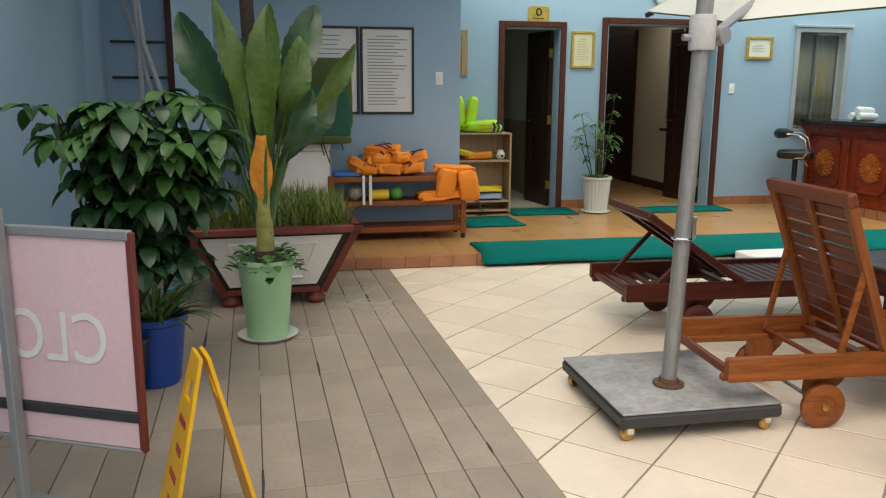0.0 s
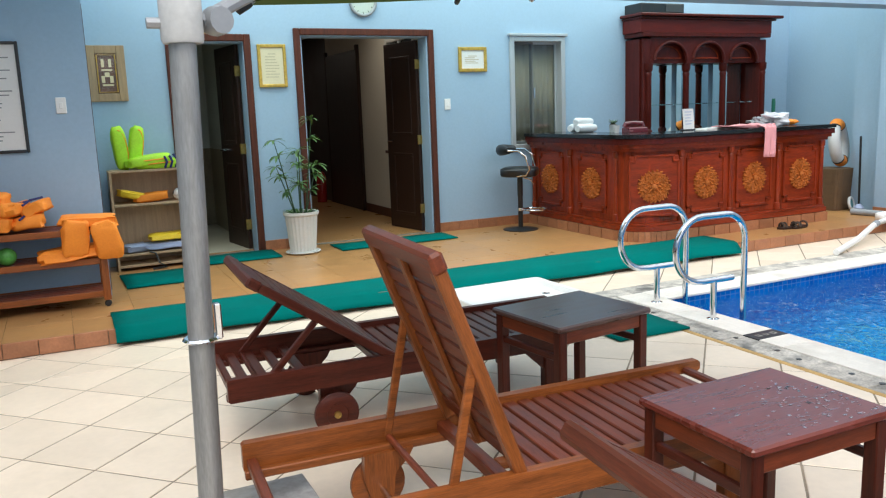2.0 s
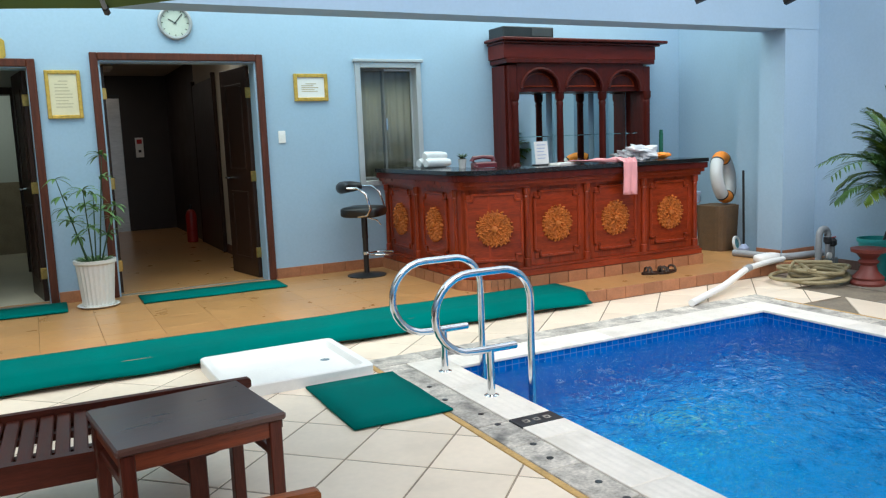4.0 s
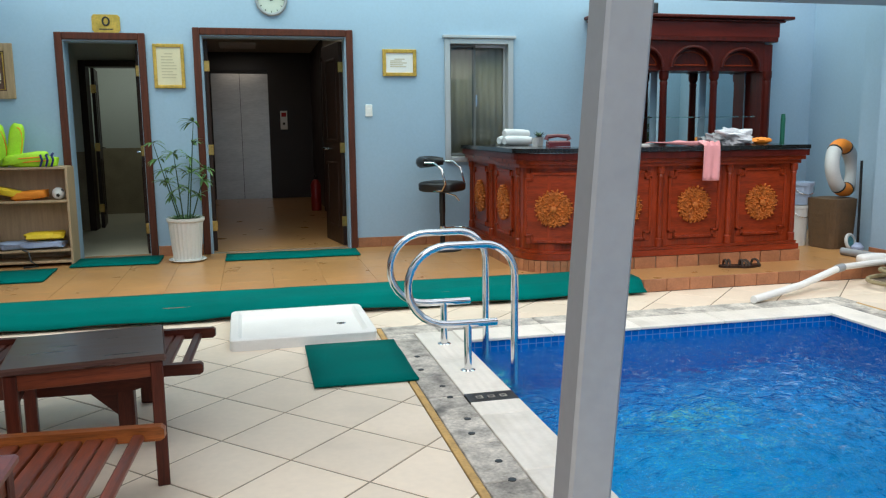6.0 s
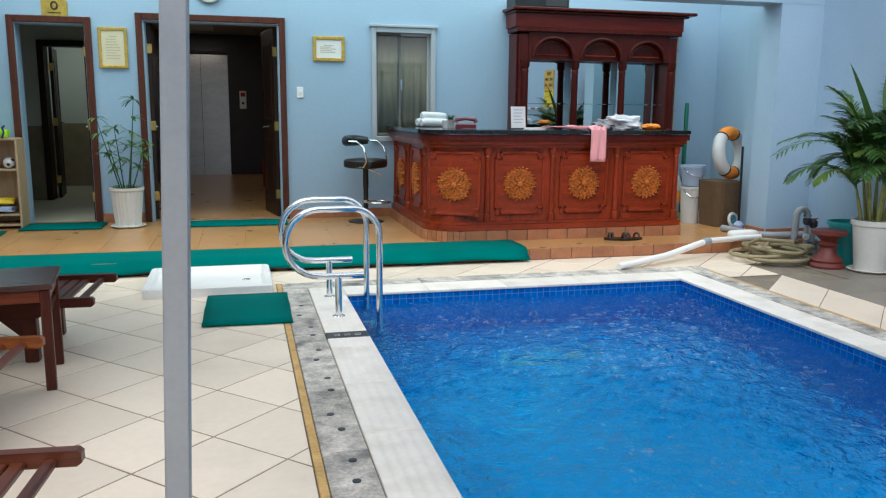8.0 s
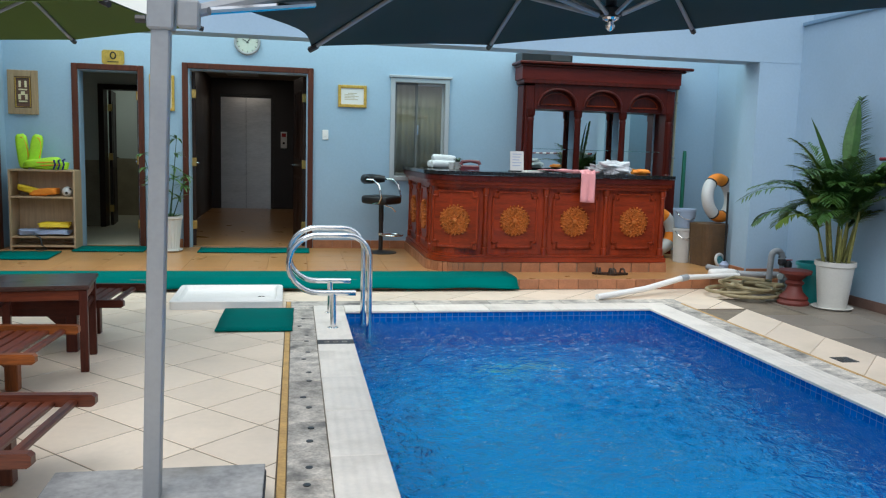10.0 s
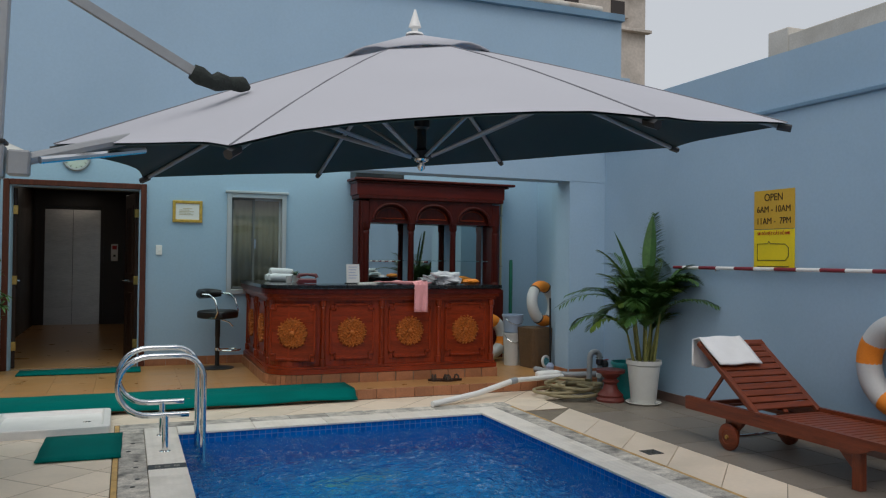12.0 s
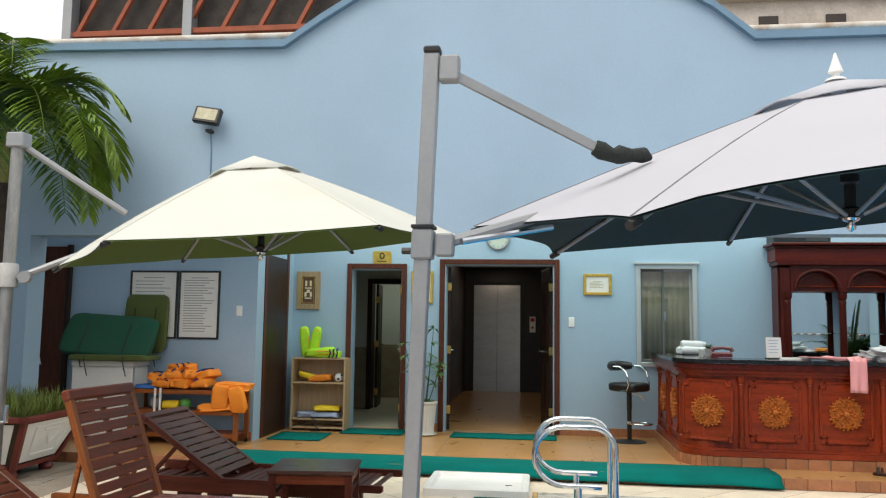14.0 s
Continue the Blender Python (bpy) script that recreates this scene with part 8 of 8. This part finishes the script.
for k, (x, y, tn) in enumerate(((8.47, 6.56, 75), (8.60, 6.53, 100))):
    t = thing("sandal", "worn dark brown sandal on the terrace", "sandal", (x, y, STEP), tn, "pair of sandals")
    bm = bmesh.new()
    prism(bm, [(0.045 * math.sin(a) * (1 + 0.15 * math.cos(a)), 0.125 * math.cos(a)) for a in [i * 0.4189 for i in range(15)]], 0, 0.022, 0.003)
    bmesh.ops.recalc_face_normals(bm, faces=bm.faces)
    part("sole", bm, M["leafwood"], t)
    for yy in (0.045, 0.075, -0.06):
        bm = bmesh.new()
        tube(bm, [(-0.045, yy, 0.02), (-0.03, yy, 0.055), (0, yy, 0.065), (0.03, yy, 0.055), (0.045, yy, 0.02)], 0.010, 6)
        part("strap", bm, M["bark"], t, smooth=True)
for y in (3.53, 0.9):
    t = thing("floor_drain", "square grey floor drain grate", "drain", (8.95, y, 0))
    part("plate", B((-0.065, -0.065, -0.004), (0.065, 0.065, 0.003), 0.001), M["darkbase"], t)
    for k in range(5):
        part("slot", B((-0.05, -0.048 + 0.022 * k, 0.003), (0.05, -0.042 + 0.022 * k, 0.0042)), M["steel"], t)
GREENM = material("pale_green_mosaic", (0.42, 0.80, 0.62), 0.4, var=0.3, scale=9, fine=40)
for x, y, sx, sy, tn in ((6.93, 4.60, 0.19, 0.12, 15), (7.20, 4.70, 0.09, 0.17, 25)):
    bm = bmesh.new()
    prism(bm, [(sx * math.cos(a) * (1 + 0.25 * math.sin(2.0 * a + 0.5)), sy * math.sin(a) * (1 + 0.2 * math.cos(3 * a))) for a in [i * 0.2618 for i in range(24)]], 0, 0.006)
    bmesh.ops.recalc_face_normals(bm, faces=bm.faces)
    mo = part("mosaic_emblem", bm, GREENM, None)
    mo.matrix_world = pose(x, y, DEEP + 0.001, 0, 0, tn)
    tagged(mo, "pale green mosaic shape on the pool floor", "mosaic", kind="structure")

# chalky scuff rings on the pavers
CHALK = material("pale_mineral_mark", (0.42, 0.39, 0.35), 0.9, var=0.3, scale=20)
for k, (x, y, r) in enumerate(((0.72, 4.60, 0.11), (1.06, 5.18, 0.13), (1.10, 5.35, 0.17), (0.98, 5.62, 0.16), (1.02, 5.05, 0.19))):
    bm = tube(bmesh.new(), [(r * math.cos(a) * (1 + 0.03 * math.sin(3 * a)), r * 0.95 * math.sin(a), 0) for a in [i * 0.24 for i in range(24 if k == 0 else 17)]], 0.006, 4)
    o = part("water_mark", bm, CHALK, None)
    o.matrix_world = pose(x, y, 0.0012, 0, 0, k * 70)
    tagged(o, "faint pale pot ring on the paving", "stain", kind="structure")

# ---- above and beyond the parapet ----
pr = thing("parapet_pipe", "chipped white pipe rail along the parapet", "pipe", (0, FACADE + 0.24, 0))
CHP = material("chipped_white_paint", (0.62, 0.58, 0.52), 0.7, var=0.15, scale=9, bump=0.2, stain=(0.35, 0.20, 0.10), stain_amount=0.7)
part("rail", tube(bmesh.new(), [(-1.3, 0, 4.47), (2.9, 0, 4.45)], 0.035, 10), CHP, pr, smooth=True)
part("rail", tube(bmesh.new(), [(7.0, 0, 4.36), (10.5, 0, 4.36)], 0.035, 10), CHP, pr, smooth=True)
for x in (-1.0, 0.2, 1.4, 2.6, 7.5, 8.6, 9.7):
    part("post", tube(bmesh.new(), [(x, 0, 4.1), (x, 0, 4.37)], 0.02, 8), CHP, pr, smooth=True)
RUST = material("red_oxide_steel", (0.32, 0.075, 0.03), 0.6, var=0.2, scale=9, bump=0.08)
rf = thing("roof_truss_shed", "red steel truss shed with dark mesh behind the parapet", "shed", (-1.5, 9.15, 0.68))
part("mesh_screen", B((0.05, 0.12, 4.4), (4.3, 0.16, 6.6)), material("dark_wire_mesh", (0.05, 0.042, 0.036), 0.9, var=0.5, scale=6, fine=60, bump=0.3), rf, "dark mesh screen")
part("bottom_chord", B((0.0, -0.05, 4.80), (4.3, 0.05, 4.88), 0.006), RUST, rf)
part("top_chord", B((0.0, -0.05, 6.0), (4.3, 0.05, 6.1), 0.006), RUST, rf)
for k in range(7):
    part("diagonal", tube(bmesh.new(), [(0.15 + 0.55 * k, 0, 4.86), (0.75 + 0.55 * k, 0, 6.02)], 0.04, 4), RUST, rf)
for x in (0.02, 1.85, 4.2):
    part("column", B((x - 0.07, -0.09, 2.14), (x + 0.07, 0.11, 6.7), 0.005), M["alu"], rf)
part("roof", B((-0.2, -0.6, 6.62), (4.5, 2.5, 6.68), 0.004), M["darkbase"], rf)
hb = thing("old_building", "weathered pale apartment block beyond the parapet", "building", (14.2, 22.0, 0))
STW = material("weathered_pale_plaster", (0.52, 0.47, 0.42), 0.9, var=0.2, scale=1.2, fine=12, bump=0.2, stain=(0.27, 0.23, 0.19), stain_amount=0.7)
part("wall", B((-3.9, 0, 0), (8.0, 6.0, 14.0), 0.02), STW, hb)
part("roof", B((-4.1, -0.2, 14.0), (8.2, 6.2, 14.3), 0.02), STW, hb)
for i in range(6):
    for zf in (9.95, 11.9):
        w_ = part("window", B((-2.7 + 1.85 * i, -0.05, zf), (-2.15 + 1.85 * i, -0.003, zf + 0.5), 0.01), M["dark_wall"], hb)
        part("sill", B((-2.8 + 1.85 * i, -0.15, zf - 0.1), (-2.05 + 1.85 * i, -0.003, zf - 0.02), 0.01), STW, w_)
for zf in (9.4, 10.9):
    part("ledge", B((-4.0, -0.25, zf), (8.1, -0.003, zf + 0.1), 0.01), STW, hb)

# ---- paving, piece by piece ----
JOINT = material("sandy_joint_mortar", (0.28, 0.225, 0.16), 0.9, var=0.35, scale=4, fine=50, bump=0.15, stain=(0.20, 0.16, 0.11), stain_amount=0.6)
deck = tagged(new("deck_paving"), "cream square tiles laid diagonally round the pool", "floor", kind="structure")
S = 0.387
H = S / math.sqrt(2)


EDGE_X, EDGE_Y, EDGE_TURN = 1.49, 2.60, 2.2
EDGE_M = pose(EDGE_X, EDGE_Y, 0, 0, 0, EDGE_TURN)


def border(y):
    return EDGE_X - math.tan(radians(EDGE_TURN)) * (y - EDGE_Y)


def east_of_border(poly):
    out = []
    for i, p in enumerate(poly):
        q = poly[(i + 1) % len(poly)]
        dp, dq = p[0] - border(p[1]) - 0.003, q[0] - border(q[1]) - 0.003
        if dp >= 0:
            out.append(p)
        if dp * dq < 0:
            f = dp / (dp - dq)
            out.append((p[0] + (q[0] - p[0]) * f, p[1] + (q[1] - p[1]) * f))
    return out


def diagonal_tiles(parent, mat, regions, near_y):
    full, rest = None, bmesh.new()
    for (x0, y0, x1, y1) in regions:
        i0 = int((x0 - 4.378) / (2 * H)) - 2
        i1 = int((x1 - 4.378) / (2 * H)) + 2
        j0 = int((y0 - 4.010) / H) - 2
        j1 = int((y1 - 4.010) / H) + 2
        for j in range(j0, j1 + 1):
            for i in range(i0, i1 + 1):
                cx, cy = 4.378 + H + 2 * H * i + (H if j % 2 else 0), 4.010 + H * j
                g = H - 0.0065
                poly = [(cx - g, cy), (cx, cy - g), (cx + g, cy), (cx, cy + g)]
                cut = east_of_border(clip(poly, x0 + 0.002, y0 + 0.002, x1 - 0.002, y1 - 0.002))
                if len(cut) < 3 or area(cut) < 0.002:
                    continue
                if cy < near_y:
                    prism(rest, cut, -0.012, 0.0, 0.002)
                elif abs(area(cut) - area(poly)) < 1e-6:
                    if full is None:
                        bm = prism(bmesh.new(), [(-g, 0), (0, -g), (g, 0), (0, g)], -0.012, 0.0, 0.002)
                        full = part("tile", bm, mat, parent)
                        full.location = (cx, cy, 0)
                    else:
                        slab("tile", full.data, mat, parent, (cx, cy, 0))
                else:
                    lx, ly = sum(p[0] for p in cut) / len(cut), sum(p[1] for p in cut) / len(cut)
                    o = part("tile", prism(bmesh.new(), [(x - lx, y - ly) for x, y in cut], -0.012, 0.0, 0.002), mat, parent)
                    o.location = (lx, ly, 0)
    r = part("tiles_beyond", rest, mat, parent)
    r["kind"] = "stuff"


for xa, ya, xb, yb in ((1.34, NEAR, 5.284, 5.72), (1.34, 5.722, 9.56, 6.257), (8.812, 5.26, 9.268, 5.72)):
    part("joint_filler", B((xa, ya, -0.0115), (xb, yb, -0.0025)), JOINT, deck, "sandy mortar in the joints")
diagonal_tiles(deck, M["cream_tile"], [(1.30, NEAR, 5.285, 5.72), (1.30, 5.722, 9.56, 6.258), (8.81, 5.26, 9.27, 5.72)], 0.6)
# a single row of cream tiles with diagonal joints along the far side of the pool
y = 4.89
while y > -3.6:
    bm = prism(bmesh.new(), [(-0.228, 0.0), (-0.228, -0.529), (0.228, -0.073), (0.228, 0.456)], -0.012, 0.0, 0.002)
    bmesh.ops.recalc_face_normals(bm, faces=bm.faces)
    o = part("tile", bm, M["cream_tile"], deck)
    o.location = (9.04, y - 0.12, 0)
    y -= 0.535

pavers = tagged(new("paver_floor"), "long grey-brown paving blocks with dark joints and scuffs", "floor", kind="structure")
structure("paver_bed", B((-2.9, -7.4, -0.0119), (0.0, 3.85, -0.006)), M["grey_grout"], "dark mortar between the pavers", "floor").matrix_world = EDGE_M
pavers.matrix_world = EDGE_M
bm = prism(bmesh.new(), [(-0.0727, -0.2975), (0.0727, -0.2975), (0.0727, 0.2975), (-0.0727, 0.2975)], -0.005, 0.001, 0.002)
pv = None
rest = bmesh.new()
for i in range(18):
    x = -0.0755 - 0.150 * i
    for j in range(-14, 6):
        y = 1.045 + 0.60 * j
        if y > 3.6 or y < NEAR - 2.6:
            continue
        if y < -2.0:
            box(rest, (x - 0.0722, y - 0.297, -0.005), (x + 0.0722, y + 0.297, 0.001))
            continue
        if pv is None:
            pv = part("paver", bm, M["paver"], pavers)
            pv.location = (x, y, 0)
        else:
            slab("paver", pv.data, None, pavers, (x, y, 0))
part("pavers_beyond", rest, M["paver"], pavers)["kind"] = "stuff"
pj = random.Random(8)
pale, dark = bmesh.new(), bmesh.new()
for i in range(10):
    x = -0.0005 - 0.150 * (i + 1)
    y = -1.4
    while y < 3.0:
        ln = pj.uniform(0.12, 0.5)
        if pj.random() < 0.36:
            target = pale if (i >= 3 and pj.random() < 0.3) else dark
            w = pj.uniform(0.003, 0.007) if target is pale else pj.uniform(0.003, 0.006)
            sk = pj.uniform(-0.004, 0.004)
            ps = [(x - w, y), (x + w * 0.4, y + 0.02), (x + w + sk, y + ln * 0.5), (x + w * 0.5 + sk, y + ln), (x - w * 0.8, y + ln * 0.9), (x - w * 0.6 - sk, y + ln * 0.5)]
            prism(target, ps, 0.0009, 0.0016)
        y += ln + pj.uniform(0.02, 0.3)
for bm_, mt, lb2 in ((pale, material("lime_bloom", (0.40, 0.36, 0.31), 0.9, var=0.2, scale=20, bump=0.1), "pale lime bloom along the joints"), (dark, material("dirt_streak", (0.06, 0.05, 0.042), 0.9, var=0.3, scale=20, bump=0.1), "dark dirt along the joints")):
    bmesh.ops.recalc_face_normals(bm_, faces=bm_.faces)
    part("joint_streaks", bm_, mt, pavers, lb2)["kind"] = "stuff"

greyfl = tagged(new("side_floor"), "square grey-brown tiles along the blue wall", "floor", kind="structure")
gt = None
for i in range(3):
    for j in range(26):
        x, y = 9.272 + 0.213 + 0.427 * i, 6.04 - 0.427 * j
        if x + 0.21 < 9.7 and y > 5.1:
            continue
        if gt is None:
            gt = part("tile", prism(bmesh.new(), [(-0.21, -0.21), (0.21, -0.21), (0.21, 0.21), (-0.21, 0.21)], -0.012, 0.0, 0.002), M["grey_tile"], greyfl)
            gt.location = (x, y, 0)
        else:
            slab("tile", gt.data, None, greyfl, (x, y, 0))

terr = tagged(new("terrace_floor"), "glossy honey-brown tiles on the raised terrace", "floor", kind="structure")
tt = None
for i in range(29):
    for j in range(6):
        x, y = LEFT + 0.2 + 0.4 * i, 6.47 + 0.4 * j
        if x > 10.7:
            continue
        if tt is None:
            tt = part("tile", prism(bmesh.new(), [(-0.199, -0.199), (0.199, -0.199), (0.199, 0.199), (-0.199, 0.199)], STEP - 0.012, STEP, 0.001), M["tan_tile"], terr)
            tt.location = (x, y, 0)
        else:
            slab("tile", tt.data, None, terr, (x, y, 0))
nose = None
for i in range(57):
    x = LEFT + 0.1 + 0.2 * i
    if x > 10.2:
        continue
    if nose is None:
        nose = part("nosing_tile", B((-0.098, 6.25, 0.004), (0.098, 6.268, STEP + 0.001), 0.003), M["terracotta"], terr)
        nose.location = (x, 0, 0)
    else:
        slab("nosing_tile", nose.data, None, terr, (x, 0, 0))

rim = tagged(new("pool_edge"), "white coping, weathered stone gutter and ochre joint round the pool", "pool edge", kind="structure")
rng = random.Random(3)


def run(name, mat, x0, y0, x1, y1, along, step, z, proud):
    k = y0 if along == "y" else x0
    end = y1 if along == "y" else x1
    while k < end - 0.02:
        n = min(k + step * (0.85 + 0.3 * rng.random() if name == "gutter_stone" else 1.0), end)
        h = z + proud * rng.random()
        if along == "y":
            part(name, B((x0 + 0.002, k + 0.002, -0.012), (x1 - 0.002, n - 0.002, h), 0.003), mat, rim)
        else:
            part(name, B((k + 0.002, y0 + 0.002, -0.012), (n - 0.002, y1 - 0.002, h), 0.003), mat, rim)
        k = n


run("coping_slab", M["coping"], 5.505, 4.30, 5.752, 5.51, "y", 0.6, 0.006, 0.001)
run("coping_slab", M["coping"], 5.505, -3.2, 5.752, 4.175, "y", 0.6, 0.006, 0.001)
run("coping_slab", M["coping"], 8.368, -3.2, 8.60, 5.51, "y", 0.6, 0.006, 0.001)
run("coping_slab", M["coping"], 5.752, 5.252, 8.368, 5.51, "x", 0.6, 0.006, 0.001)
run("gutter_stone", M["gutter"], 5.325, -3.2, 5.505, 5.512, "y", 0.34, 0.0, 0.003)
run("gutter_stone", M["gutter"], 8.60, -3.2, 8.78, 5.512, "y", 0.34, 0.0, 0.003)
run("gutter_stone", M["gutter"], 5.325, 5.514, 8.81, 5.718, "x", 0.36, 0.0, 0.003)
run("ochre_joint", M["ochre"], 5.287, -3.2, 5.325, 5.70, "y", 0.8, 0.001, 0.001)
run("ochre_joint", M["ochre"], 8.78, -3.2, 8.81, 5.512, "y", 0.8, 0.001, 0.001)
mk = part("depth_marker", B((5.507, 4.177, -0.01), (5.750, 4.298, 0.006), 0.002), M["black_tile"], rim, "black depth marker tiles with pale marks")
for i in range(3):
    bm = bmesh.new()
    for a, b2 in (((0, 0), (0.035, 0.008)), ((0, 0.03), (0.035, 0.038)), ((0, 0), (0.007, 0.038)), ((0.028, 0), (0.035, 0.038))):
        box(bm, (5.55 + 0.06 * i + a[0], 4.215 + a[1], 0.006), (5.55 + 0.06 * i + b2[0], 4.215 + b2[1], 0.0075))
    part("mark", bm, M["gutter"], mk)
bm = bmesh.new()
hole = part("gutter_hole", lathe(bm, [(0.016, 0.0), (0.016, 0.0042)], sides=10), M["black_tile"], rim)
hole.location = (5.42, 5.0, 0)
y = 4.75
k = 0
while y > 0.5:
    slab("gutter_hole", hole.data, None, rim, (5.41 + rng.uniform(-0.02, 0.03), y, 0))
    y -= 0.17 if k % 2 else 0.30
    k += 1
# skirting
sk = tagged(new("baseboard"), "terracotta tile skirting along the walls", "baseboard", kind="structure")


def skirt(x0, y0, x1, y1, z0, h, n):
    for k in range(n):
        f0, f1 = k / n, (k + 1) / n
        a = (x0 + (x1 - x0) * f0, y0 + (y1 - y0) * f0)
        c = (x0 + (x1 - x0) * f1, y0 + (y1 - y0) * f1)
        if abs(x1 - x0) > abs(y1 - y0):
            part("skirting_tile", B((a[0] + 0.001, y0 - 0.014, z0), (c[0] - 0.001, y0 - 0.001, z0 + h), 0.002), M["terracotta"], sk)
        else:
            part("skirting_tile", B((x0 - 0.014, min(a[1], c[1]) + 0.001, z0), (x0 - 0.001, max(a[1], c[1]) - 0.001, z0 + h), 0.002), M["brown_tile"] if x0 > 10 else M["terracotta"], sk)


skirt(5.565, WALL, 6.74, WALL, STEP, 0.10, 5)
skirt(3.655, WALL, 4.065, WALL, STEP, 0.10, 2)
skirt(2.72, WALL, 2.875, WALL, STEP, 0.10, 1)
skirt(LEFT + 0.02, BOARD, 2.16, BOARD, STEP, 0.10, 14)
skirt(9.965, FACADE + 0.002, 10.41, FACADE + 0.002, STEP, 0.085, 2)
skirt(9.959, 6.43, 9.959, 6.72, STEP, 0.085, 1)
skirt(RIGHT, NEAR + 0.1, RIGHT, 6.24, 0.0, 0.09, 24)
